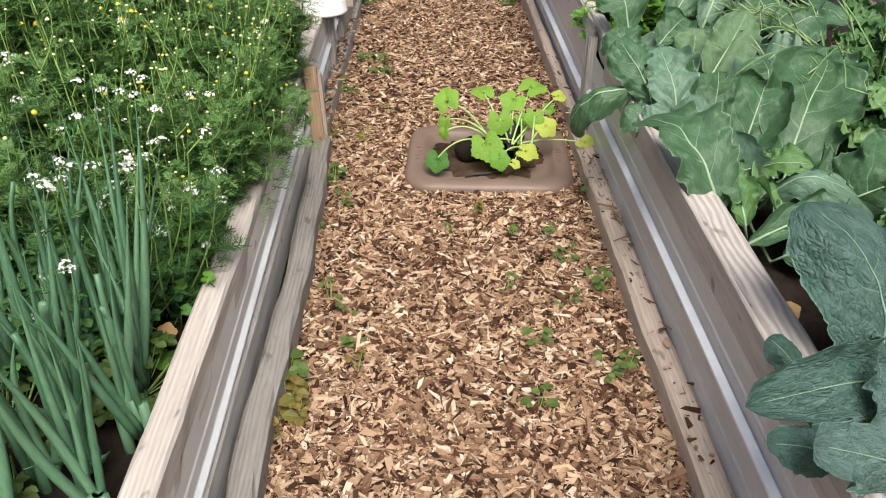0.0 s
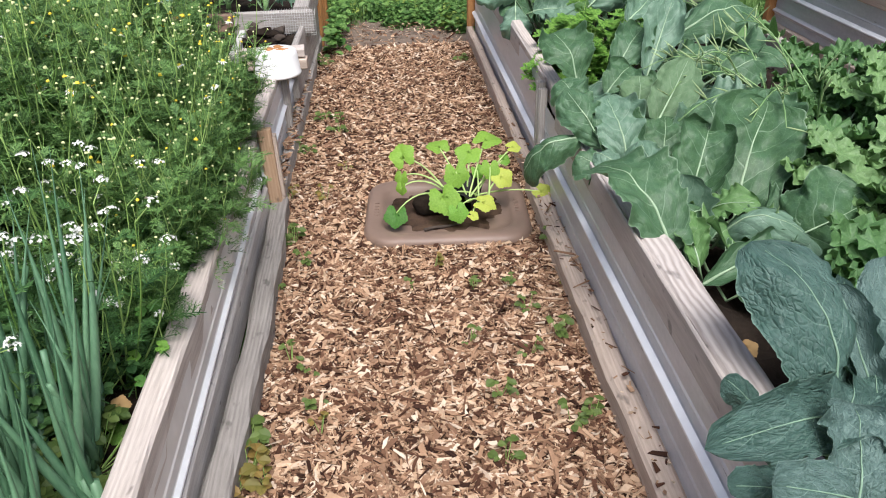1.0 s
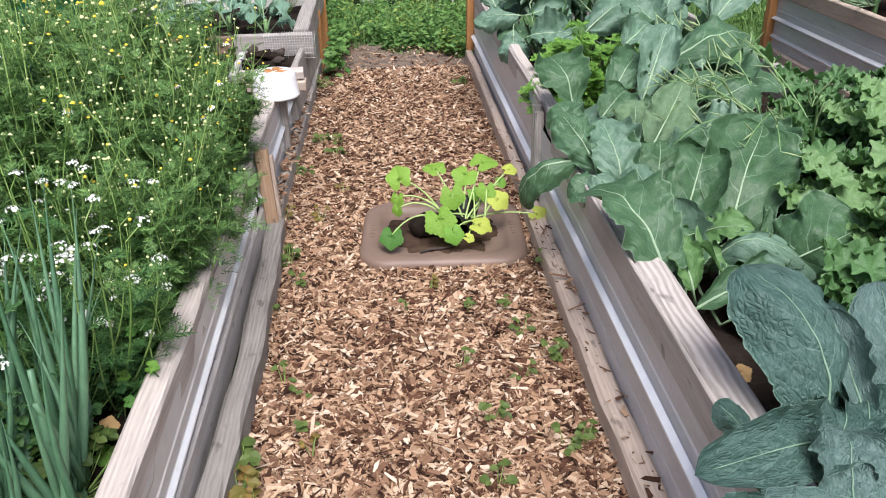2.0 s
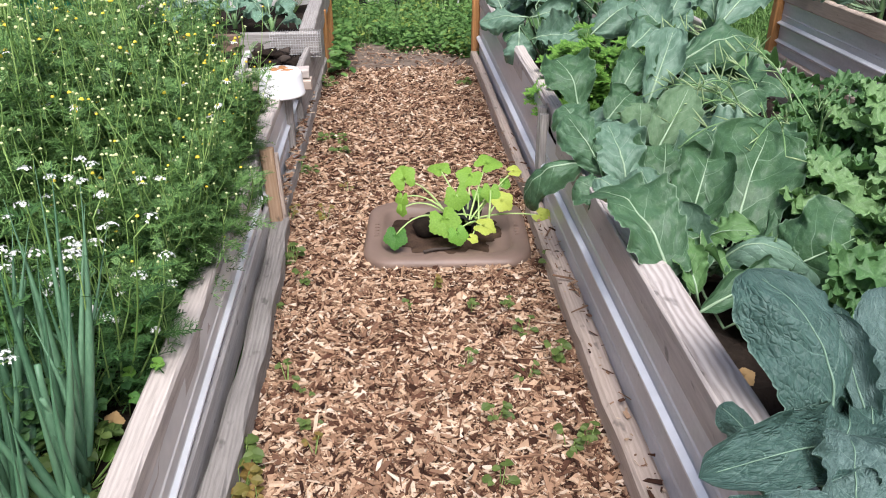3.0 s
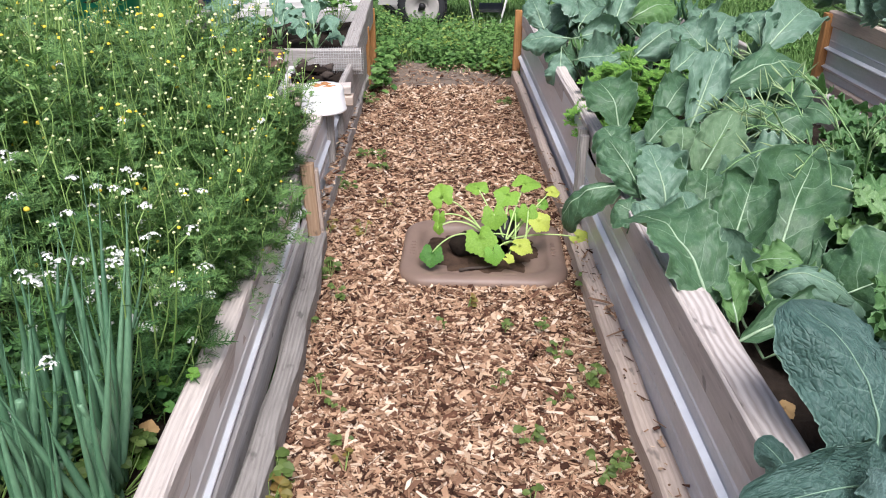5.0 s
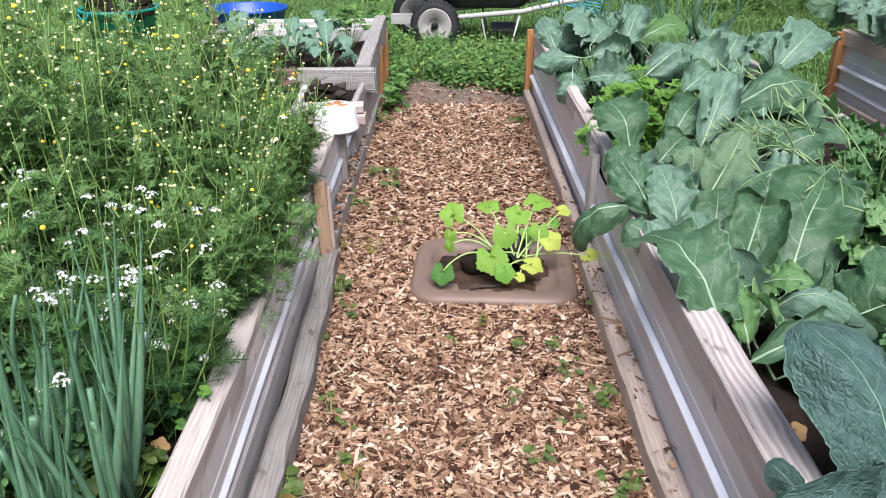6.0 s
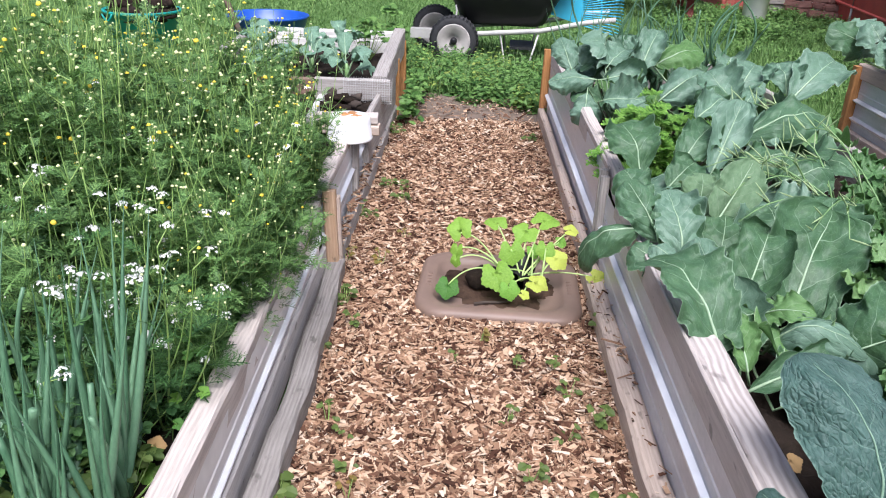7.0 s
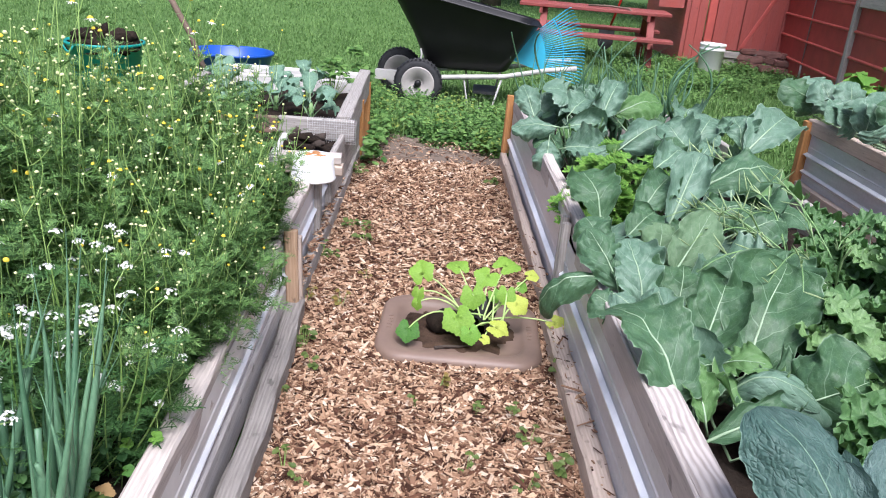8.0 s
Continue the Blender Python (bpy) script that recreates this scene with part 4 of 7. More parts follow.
part("wire_handle", tube(arc((-0.155, 0, 0.33), (0.155, 0, 0.33), -0.15, 12, (0, -0.7, 0.6)), 0.003, 6), M_DARKMETAL, bucket)


def picnic_table():
    t = thing("picnic_table", "red-painted wooden picnic table with attached benches", "table", at=(2.05, 10.38, -0.03), turn=-8.0)
    for i in range(5):
        plank("top_plank", (-0.93, -0.28 + 0.14 * i, 0.665), (0.93, -0.28 + 0.14 * i, 0.665), 0.132, 0.04, M_TABLERED, t, seed=70 + i)
    for y in (-0.70, -0.56, 0.56, 0.70):
        plank("bench_plank", (-0.93, y, 0.385), (0.93, y, 0.385), 0.132, 0.04, M_TABLERED, t, seed=80 + int(y * 10))
    for x in (-0.66, 0.66):
        plank("top_bearer", (x, -0.34, 0.61), (x, 0.34, 0.61), 0.04, 0.07, M_TABLERED, t, seed=90)
        plank("bench_bearer", (x, -0.76, 0.33), (x, 0.76, 0.33), 0.04, 0.07, M_TABLERED, t, seed=91)
        for s in (-1, 1):
            plank("leg", (x + 0.04, s * 0.62, -0.02), (x + 0.04, s * 0.22, 0.64), 0.04, 0.09, M_TABLERED, t, up=(1, 0, 0), seed=92 + s)
    return t


picnic_table()
stick = tagged(part("stick", tube([(1.95, 10.25, 0.672), (2.2, 10.15, 0.685), (2.42, 10.08, 0.675), (2.50, 9.98, 0.60)], [0.012, 0.014, 0.012, 0.008], 7), M_HANDLE), "bent dry stick lying on the picnic table", "stick")
digger = thing("shovel", "shovel with a red handle leaning on the picnic table", "shovel")
part("handle", tube([(2.48, 11.3, 0.30), (2.72, 11.1, 1.35)], 0.018, 8), M_REDPLASTIC, digger, "red handle")
blade = Shape()
rows = []
for i in range(7):
    s = i / 6
    wdt = 0.11 * (1.0 if s < 0.6 else math.sqrt(max(0.02, 1 - ((s - 0.6) / 0.42) ** 2)))
    rows.append([(2.46 + wdt * q, 11.3 + 0.03 * q * q, 0.33 - 0.30 * s) for q in (-1, -0.5, 0, 0.5, 1)])
for off in (0.0, 0.004):
    blade.add([(x, y + off, z) for row in rows for x, y, z in row], [(i * 5 + k, i * 5 + k + 1, (i + 1) * 5 + k + 1, (i + 1) * 5 + k) for i in range(6) for k in range(4)])
part("blade", blade, M_DARKMETAL, digger, "dark steel blade")

# the red shed: a plank door with a worn frame, a ribbed metal wall that comes towards the garden
shed = thing("shed", "red barn-like shed with a plank door and ribbed metal siding", "shed")
FRONT = 10.80
for i in range(2):
    plank("wall_board", (3.465 + 0.115 * i, FRONT, 0.0), (3.465 + 0.115 * i, FRONT, 3.0), 0.113, 0.03, M_REDWOOD, shed, up=(0, 1, 0), seed=100 + i, step=0.3)
plank("door_frame", (3.695, FRONT - 0.03, 0.30), (3.695, FRONT - 0.03, 2.4), 0.105, 0.05, M_REDTRIM, shed, "red door frame", up=(0, 1, 0), seed=130)
plank("frame_foot", (3.695, FRONT - 0.03, 0.0), (3.695, FRONT - 0.03, 0.298), 0.105, 0.052, M_WORNRED, shed, "frame foot with paint worn to bare wood", up=(0, 1, 0), seed=131)
for x0, x1 in ((3.765, 4.118), (4.130, 4.655)):
    leaf_y = FRONT - 0.012
    door = part("door", Shape().add(*box(((x0 + x1) / 2, leaf_y + 0.02, 1.22), (x1 - x0, 0.03, 2.04))), M_REDWOOD, shed, "red plank door", smooth=False)
    n = 2 if x1 < 4.2 else 3
    for i in range(n):
        wide = (x1 - x0) / n
        plank("door_plank", (x0 + wide * (i + 0.5), leaf_y - 0.008, 0.205), (x0 + wide * (i + 0.5), leaf_y - 0.008, 2.24), wide - 0.002, 0.022, M_REDWOOD, door, up=(0, 1, 0), seed=120 + i + n, step=0.3, chamfer=0.002, wear=0.001)
plank("door_brace", (4.17, FRONT - 0.035, 0.24), (4.62, FRONT - 0.035, 1.15), 0.05, 0.012, M_REDTRIM, shed, "slanting door brace", up=(0, 1, 0), seed=132)
plank("sill_board", (3.78, FRONT - 0.05, 0.150), (4.58, FRONT - 0.05, 0.140), 0.05, 0.085, M_GREYWOOD, shed, "grey weathered sill", seed=133)
plank("footing_board", (3.76, FRONT - 0.02, 0.05), (4.62, FRONT - 0.02, 0.05), 0.05, 0.10, M_BROWNGREY, shed, "rotten footing board", seed=134, wear=0.008)
part("wall_box", Shape().add(*box((3.16, FRONT + 0.18, 1.50), (0.34, 0.30, 1.62))), M_REDWOOD, shed, "red box hung on the wall", smooth=False)
part("side_wall", Shape().add(*box((3.38, FRONT + 1.0, 1.5), (0.05, 2.0, 3.0))), M_REDWOOD, shed, smooth=False)


def metal_wall():
    """Ribbed siding along the shed's side, its ribs level."""
    prof = []
    z = -0.02
    while z < 3.0:
        prof += [(0.0, z), (0.0, z + 0.215), (-0.022, z + 0.226), (-0.022, z + 0.242), (0.0, z + 0.25)]
        z += 0.26
    return sheet(prof, 0, -6.4, steps=10, back=0.002)


siding = part("metal_siding", metal_wall(), M_REDPAINT, shed, "dark red ribbed metal siding", smooth=False)
siding.matrix_basis = pose(4.70, FRONT + 0.02, 0, 0, 0, -7.5)
for k in range(5):
    rib = part("siding_rib", sheet([(-0.0232, 0.206 + 0.26 * k), (-0.0245, 0.214 + 0.26 * k), (-0.0235, 0.222 + 0.26 * k), (-0.004, 0.2315 + 0.26 * k)], 0, -6.4, steps=10, back=0.001), M_REDTRIM, shed, "lighter red rib", smooth=False)
    rib.matrix_basis = siding.matrix_basis.copy()
plank("grey_post", (4.350, 8.33, 0), (4.350, 8.33, 2.4), 0.065, 0.065, M_GREYWOOD, shed, "grey wooden post", up=(0, 1, 0), seed=140, step=0.3)
plank("grey_lintel", (4.335, 8.25, 1.06), (4.12, 6.6, 1.06), 0.05, 0.16, M_BROWNGREY, shed, "bare grey board", seed=141, step=0.3)
rod = part("metal_rod", tube([(4.545, 9.71, 0.12), (4.535, 9.71, 2.2)], 0.007, 7), M_GREYMETAL, shed, "thin grey metal rod")
part("rod_end", tube([(4.545, 9.71, 0.05), (4.545, 9.71, 0.22)], 0.015, 8), M_FRAME, rod)
part("rod_joint", tube([(4.538, 9.71, 0.98), (4.537, 9.71, 1.16)], 0.014, 8), M_FRAME, rod)
part("roof", Shape().add(*box((7.2, 7.75, 3.06), (4.6, 6.5, 0.12))), M_REDPAINT, shed, smooth=False)
part("back_wall", Shape().add(*box((7.1, 10.95, 1.5), (4.7, 0.1, 3.0))), M_REDPAINT, shed, smooth=False)
part("corner_board", Shape().add(*box((4.685, 10.80, 1.5), (0.05, 0.06, 3.0))), M_REDWOOD, shed, smooth=False)
part("roof", Shape().add(*box((5.6, 12.2, 3.10), (4.5, 2.6, 0.12))), M_REDPAINT, shed, smooth=False)


def block(at, size, turn, seed):
    """A broken, worn building stone."""
    v, f = box((0, 0, 0), size)
    bm = bmesh.new()
    vs = [bm.verts.new(p) for p in v]
    for face in f:
        bm.faces.new([vs[i] for i in face])
    bmesh.ops.bevel(bm, geom=bm.edges[:], offset=min(size) * 0.22, segments=2, affect="EDGES")
    for q in bm.verts:
        q.co *= 1 + 0.22 * noise.noise(q.co * 14 + Vector((seed * 3.1, 0, 0)))
    s = Shape()
    bm.verts.index_update()
    m = pose(*at, 4 * math.sin(seed * 5), 5 * math.sin(seed * 3), turn)
    s.add([m @ q.co for q in bm.verts], [[q.index for q in face.verts] for face in bm.faces])
    bm.free()
    return s


br = random.Random(9)
for i in range(15):
    row = i // 5
    bx = 4.18 + 0.125 * (i % 5) + 0.05 * row + br.uniform(-0.03, 0.03)
    by = 10.58 - 0.10 * (i % 5) + 0.06 * row
    tagged(part("stone", block((bx, by, 0.045 + 0.082 * row), (br.uniform(0.15, 0.24), br.uniform(0.10, 0.15), br.uniform(0.07, 0.10)), br.uniform(-35, 10), i), M_STONE, smooth=False), "reddish broken stone block piled beside the shed door", "stone", "stones by the shed")


# wire mesh folded over the cross board of the far bed
def wire_mesh():
    s = Shape()
    for i in range(21):
        x = -0.60 + 0.0125 * i
        tube([(x, 3.998, 0.270), (x, 3.997, 0.398), (x, 4.044, 0.399)], 0.0008, 4, s, caps=False)
    for k in range(10):
        tube([(-0.60, 3.997, 0.275 + 0.0125 * k), (-0.35, 3.997, 0.275 + 0.0125 * k)], 0.0008, 4, s, caps=False)
    part("wire_mesh", s, M_MESH, bed_far, "fine galvanised wire mesh")


wire_mesh()
for k in range(16):
    kr = random.Random(500 + k)
    tagged(part("bark_scrap", lump((kr.uniform(-0.66, -0.46), kr.uniform(3.58, 3.82), 0.325 + kr.uniform(0.0, 0.045)), (kr.uniform(0.02, 0.06), kr.uniform(0.012, 0.035), kr.uniform(0.012, 0.028)), k, rough=0.7), M_SOIL if k % 3 else M_TWIG),
           "broken scrap of dark bark on the planter soil", "bark", "bark scraps on the planter")

# ---- brassicas in the right bed ----
def blade_width(u, outline):
    """Half the width of a blade, against its greatest, from its base to its tip."""
    x = 2 * u - 1
    body = max(0.0, 1 - abs(x) ** 2.5) ** 0.5
    if outline == "round":
        return body * (0.86 + 0.16 * u)
    if outline == "spoon":
        s = min(1.0, u / 0.75)
        return body * (0.36 + 0.66 * s * s * (3 - 2 * s))
    if outline == "pointed":
        return max(0.0, 1 - abs(1.9 * u - 0.85) ** 2.0) ** 0.62 if u < 0.95 else 0.42 * (1 - u) / 0.05
    return body * (0.60 + 0.42 * min(1.0, u * 1.7))


def brassica_leaf(plant, base, tip_at, width, cup=0.3, ruffle=0.04, bend=0.08, sweep=0.0, n=None, face="top", material=None, label="", tone=-1, twist=0.0, outline="egg", roll=0.0):
    """A broad leaf whose blade runs from base to tip: cupped across, arched along, its rim in uneven waves, on a fleshy stalk."""
    a0, b0 = Vector(base), Vector(tip_at)
    axis = b0 - a0
    length = axis.length
    axis.normalize()
    want = Vector(n) if n else Vector((-0.15, -0.75, 0.65))
    nor0 = (want - axis * want.dot(axis)).normalized()
    side0 = axis.cross(nor0)
    seed = (a0.x * 37 + a0.y * 91 + b0.z * 53) % 17
    own = random.Random(round(seed * 1e4))
    rows, cols = 40, 20
    curve = max(-1.5, min(1.5, cup * 1.9)) if abs(cup) > 0.03 else 0.05
    bend *= 1.4
    verts, uvs, spine = [], [], []
    for i in range(rows + 1):
        u = i / rows
        turn = twist * (u - 0.4)
        side, nor = side0 * math.cos(turn) + nor0 * math.sin(turn), nor0 * math.cos(turn) - side0 * math.sin(turn)
        c = a0 + axis * length * u + nor0 * bend * length * (4 * u * (1 - u) - 0.6 * u ** 4) + side0 * sweep * length * math.sin(math.pi * u)
        blade = blade_width(u, outline)
        half = width / 2 * max(blade, 0.02)
        spine.append((c, nor))
        for k in range(cols + 1):
            v = 2 * k / cols - 1
            e, sg = abs(v), (1 if v > 0 else -1)
            x, z = half * math.sin(curve * v) / curve, half * (1 - math.cos(curve * v)) / curve
            wave = 6.5 * ruffle * width * e ** 2.2 * blade * noise.noise(Vector((u * 4.2 + seed, sg * 3.7, seed)))
            wave += 4.5 * ruffle * width * e ** 3.5 * blade * noise.noise(Vector((u * 11.0 + seed, sg * 5.1, 2.0)))
            wave += 0.13 * width * blade * noise.noise(Vector((u * 2.6 + seed, v * 1.6, seed * 2)))
            wave += 0.045 * width * blade * noise.noise(Vector((u * 7.0, v * 4.0, seed + 4)))
            wave += roll * width * max(0.0, e - 0.6) ** 2 * blade * (0.8 + 0.5 * math.sin(u * 5 + seed + sg))
            out = 1 + 0.22 * e * noise.noise(Vector((u * 3.5, sg * 4.0, seed))) + 0.09 * e * noise.noise(Vector((u * 14.0, sg * 2.0, seed))) + 0.05 * e ** 4 * noise.noise(Vector((u * 42.0, sg * 2.0, seed)))
            verts.append(c + side * x * out + nor * (z + wave))
            uvs.append((u, k / cols))
    w = cols + 1
    faces = [(i * w + k, i * w + k + 1, (i + 1) * w + k + 1, (i + 1) * w + k) for i in range(rows) for k in range(cols)]
    mine = material or plant_material[plant.name]
    collardy = mine is M_COLLARD
    if mine is M_CAULI:
        mine = (M_CAULI, M_CAULIWAX, M_CAULIYOUNG)[tone if tone >= 0 else own.choice((0, 0, 1, 1, 2))]
    elif collardy and tone == 1:
        mine = M_COLLARDWAX
    leaf = part("leaf", Shape().add(verts, faces, uvs), M_UNDER if face == "back" else mine, plant, label)
    pts = [Vector(verts[i * w + cols // 2]) + spine[i][1] * 0.0006 for i in range(rows - 2)]
    girth = (0.0070 if collardy else 0.0095) * min(0.5, length + 0.15)
    widths = [max(0.0007, girth * (1 - i / rows) ** 1.1) for i in range(len(pts))]
    part("midrib", tube(pts, widths, 7), M_COLLARDRIB if collardy else M_RIB, leaf)
    root = plant_root[plant.name]
    start = pts[0] - (pts[2] - pts[0]).normalized() * 0.03
    down = start.lerp(root, 0.55) - Vector((0, 0, 0.015))
    part("leaf_stalk", tube([root, down, start, pts[0], pts[1]], [girth * 1.3, girth * 1.2, girth * 1.1, girth, girth * 0.9], 8), M_LEAFSTALK if collardy else M_PETIOLE, leaf)
    return leaf


plant_material, plant_root = {}, {}


def brassica(name, label, root, material, high=0.12):
    ob = thing(name, label, "vegetable plant", "brassica plants in the beds")
    plant_material[ob.name] = material
    x, y, z = root
    plant_root[ob.name] = Vector((x, y, z + high * 0.3))
    part("stem", tube([(x, y, z - 0.09), (x + 0.005, y + 0.005, z + high * 0.5), (x, y + 0.01, z + high)], [0.016, 0.015, 0.010], 9), M_STALK, ob)
    return ob


cauliflower_a = brassica("cauliflower_plant", "large cauliflower plant with broad blue-green leaves over the bed's edge", (0.74, 1.70, 0.27), M_CAULI)
cauliflower_b = brassica("cauliflower_plant", "cauliflower plant with upright cupped blue-green leaves", (0.80, 2.26, 0.27), M_CAULI, 0.18)
cauliflower_c = brassica("cauliflower_plant", "cauliflower plant with dull green leaves over the bed's board", (0.72, 3.60, 0.28), M_CAULI)
cauliflower_d = brassica("cauliflower_plant", "wide cauliflower plant with drooping blue-green leaves", (1.20, 3.45, 0.28), M_CAULI)
collard = brassica("collard_plant", "dark blue-green collard plant with blistered leaves", (0.70, 0.92, 0.27), M_COLLARD)
cabbage_far = brassica("cabbage_plant", "young cabbages with pale blue-green leaves behind the side bed's rail", (2.60, 4.1, 0.38), M_CAULI)
brassica_leaf(cauliflower_a, (0.842, 1.70, 0.362), (0.996, 1.92, 0.577), 0.276, cup=0.22, ruffle=0.03, bend=0.06, sweep=-0.05, tone=0, outline='round', n=(-0.1, -0.8, 0.6))
brassica_leaf(cauliflower_a, (0.726, 1.72, 0.391), (0.813, 1.86, 0.547), 0.229, cup=0.75, ruffle=0.03, bend=0.1, tone=0, outline='round', n=(-0.25, -0.8, 0.55))
brassica_leaf(cauliflower_a, (0.673, 1.55, 0.302), (0.670, 1.66, 0.492), 0.158, cup=0.9, ruffle=0.06, bend=-0.05, tone=1, outline='spoon', n=(0.1, -0.9, 0.4))
brassica_leaf(cauliflower_a, (0.617, 1.53, 0.371), (0.487, 1.76, 0.5), 0.21, cup=0.45, ruffle=0.05, bend=0.16, tone=0, outline='round', n=(0.30, -0.72, 0.62), roll=-0.4)
brassica_leaf(cauliflower_a, (0.724, 1.64, 0.397), (0.824, 1.56, 0.458), 0.094, cup=0.5, ruffle=0.07, bend=0.1, tone=2, n=(0.0, -0.6, 0.8))
brassica_leaf(cauliflower_a, (0.750, 1.58, 0.350), (0.922, 1.50, 0.417), 0.122, cup=-0.8, ruffle=0.04, bend=0.26, tone=1, n=(0, -0.45, 0.9), roll=0.8)
brassica_leaf(cauliflower_a, (0.895, 1.56, 0.347), (1.065, 1.52, 0.465), 0.278, cup=-0.45, ruffle=0.04, bend=0.14, tone=0, outline='round', n=(0.1, -0.75, 0.65))
brassica_leaf(cauliflower_a, (0.675, 1.46, 0.308), (0.895, 1.50, 0.386), 0.119, cup=0.7, ruffle=0.05, bend=0.1, tone=0, n=(-0.1, -0.6, 0.8))
brassica_leaf(cauliflower_a, (0.971, 1.66, 0.339), (1.120, 1.80, 0.408), 0.176, cup=0.4, ruffle=0.05, tone=0, n=(-0.2, -0.7, 0.7))
brassica_leaf(cauliflower_a, (0.964, 1.44, 0.331), (1.060, 1.44, 0.418), 0.129, cup=0.4, ruffle=0.05, tone=0, n=(0, -0.6, 0.8))
brassica_leaf(cauliflower_a, (0.903, 1.46, 0.357), (0.950, 1.36, 0.373), 0.111, cup=-0.3, ruffle=0.05, tone=0, n=(0, -0.5, 0.85))
brassica_leaf(cauliflower_a, (0.724, 1.60, 0.359), (0.737, 1.62, 0.394), 0.052, cup=0.7, ruffle=0.08, tone=2)
brassica_leaf(cauliflower_a, (0.692, 1.78, 0.396), (0.733, 1.86, 0.444), 0.071, cup=0.8, ruffle=0.08, tone=2)
brassica_leaf(cauliflower_a, (0.920, 1.86, 0.335), (0.916, 1.98, 0.473), 0.15, cup=0.3, ruffle=0.05, tone=2, n=(-0.1, -0.8, 0.6))
brassica_leaf(cauliflower_a, (1.036, 1.98, 0.385), (1.082, 2.12, 0.539), 0.194, cup=0.4, ruffle=0.06, tone=0)
brassica_leaf(cauliflower_a, (0.890, 2.00, 0.418), (0.897, 2.10, 0.513), 0.206, cup=-0.3, ruffle=0.05, tone=0, n=(0, -0.6, 0.8))
brassica_leaf(cauliflower_b, (0.528, 2.06, 0.439), (0.363, 2.10, 0.305), 0.14, cup=-0.9, ruffle=0.03, bend=0.18, tone=0, n=(-0.35, -0.45, 0.8), roll=-0.5)
brassica_leaf(cauliflower_b, (0.588, 2.02, 0.419), (0.493, 2.14, 0.556), 0.142, cup=-0.35, ruffle=0.05, bend=0.06, tone=0, n=(-0.1, -0.75, 0.65))
brassica_leaf(cauliflower_b, (0.641, 1.98, 0.392), (0.616, 2.14, 0.537), 0.163, cup=0.35, ruffle=0.07, bend=0.08, tone=1, n=(0.0, -0.75, 0.65))
brassica_leaf(cauliflower_b, (0.537, 2.00, 0.410), (0.594, 1.92, 0.421), 0.096, cup=-0.6, ruffle=0.06, tone=1, n=(-0.2, -0.5, 0.8))
brassica_leaf(cauliflower_b, (0.759, 2.10, 0.453), (0.879, 2.22, 0.609), 0.137, cup=0.35, ruffle=0.03, bend=0.05, face='back', outline='pointed', n=(-0.1, -0.85, 0.5))
brassica_leaf(cauliflower_b, (0.726, 2.16, 0.443), (0.746, 2.26, 0.549), 0.16, cup=0.4, ruffle=0.05, face='back', outline='pointed')
brassica_leaf(cauliflower_b, (0.832, 2.44, 0.479), (0.948, 2.60, 0.696), 0.159, cup=0.55, ruffle=0.05, bend=0.05, tone=1, n=(-0.25, -0.8, 0.5))
brassica_leaf(cauliflower_b, (0.619, 2.50, 0.454), (0.562, 2.66, 0.591), 0.199, cup=0.35, ruffle=0.05, bend=0.12, tone=0, n=(0.1, -0.7, 0.7))
brassica_leaf(cauliflower_b, (0.728, 2.46, 0.485), (0.855, 2.60, 0.610), 0.151, cup=0.5, ruffle=0.06, tone=0, n=(-0.2, -0.75, 0.6))
brassica_leaf(cauliflower_b, (0.603, 2.32, 0.425), (0.543, 2.42, 0.497), 0.141, cup=-0.4, ruffle=0.06, tone=0)
brassica_leaf(cauliflower_b, (0.676, 2.36, 0.454), (0.776, 2.44, 0.527), 0.133, cup=0.4, ruffle=0.06, tone=0)
brassica_leaf(cauliflower_b, (0.978, 2.62, 0.557), (1.296, 2.70, 0.630), 0.206, cup=-0.5, ruffle=0.06, bend=0.16, tone=0, n=(0, -0.6, 0.8))
brassica_leaf(cauliflower_b, (0.908, 2.46, 0.514), (1.109, 2.46, 0.552), 0.159, cup=-0.5, ruffle=0.06, tone=0, n=(0, -0.6, 0.8))
brassica_leaf(cauliflower_b, (0.863, 2.80, 0.570), (0.986, 2.90, 0.635), 0.155, cup=0.5, ruffle=0.06, tone=1)
brassica_leaf(cauliflower_b, (1.020, 2.36, 0.489), (1.202, 2.40, 0.536), 0.178, cup=-0.4, ruffle=0.06, tone=0, n=(0, -0.6, 0.8))
brassica_leaf(cauliflower_b, (0.795, 2.24, 0.471), (0.838, 2.30, 0.527), 0.11, cup=0.4, ruffle=0.06, tone=0)
brassica_leaf(cauliflower_c, (0.538, 3.85, 0.523), (0.480, 3.98, 0.656), 0.162, cup=-0.5, ruffle=0.05, tone=1, n=(-0.2, -0.6, 0.7))
brassica_leaf(cauliflower_c, (0.614, 3.60, 0.529), (0.406, 3.62, 0.517), 0.177, cup=-0.8, ruffle=0.05, tone=1, n=(0.1, -0.6, 0.75))
brassica_leaf(cauliflower_c, (0.568, 3.48, 0.493), (0.555, 3.40, 0.369), 0.171, cup=-0.6, ruffle=0.05, tone=1, n=(-0.1, -0.6, 0.75))
brassica_leaf(cauliflower_c, (0.647, 3.56, 0.540), (0.850, 3.60, 0.554), 0.177, cup=0.8, ruffle=0.07, tone=1, n=(0, -0.75, 0.6))
brassica_leaf(cauliflower_c, (0.840, 3.70, 0.569), (0.944, 3.88, 0.729), 0.159, cup=0.5, ruffle=0.06, tone=1, outline='pointed')
brassica_leaf(cauliflower_c, (0.690, 3.70, 0.580), (0.784, 3.82, 0.640), 0.196, cup=0.5, ruffle=0.07, tone=1)
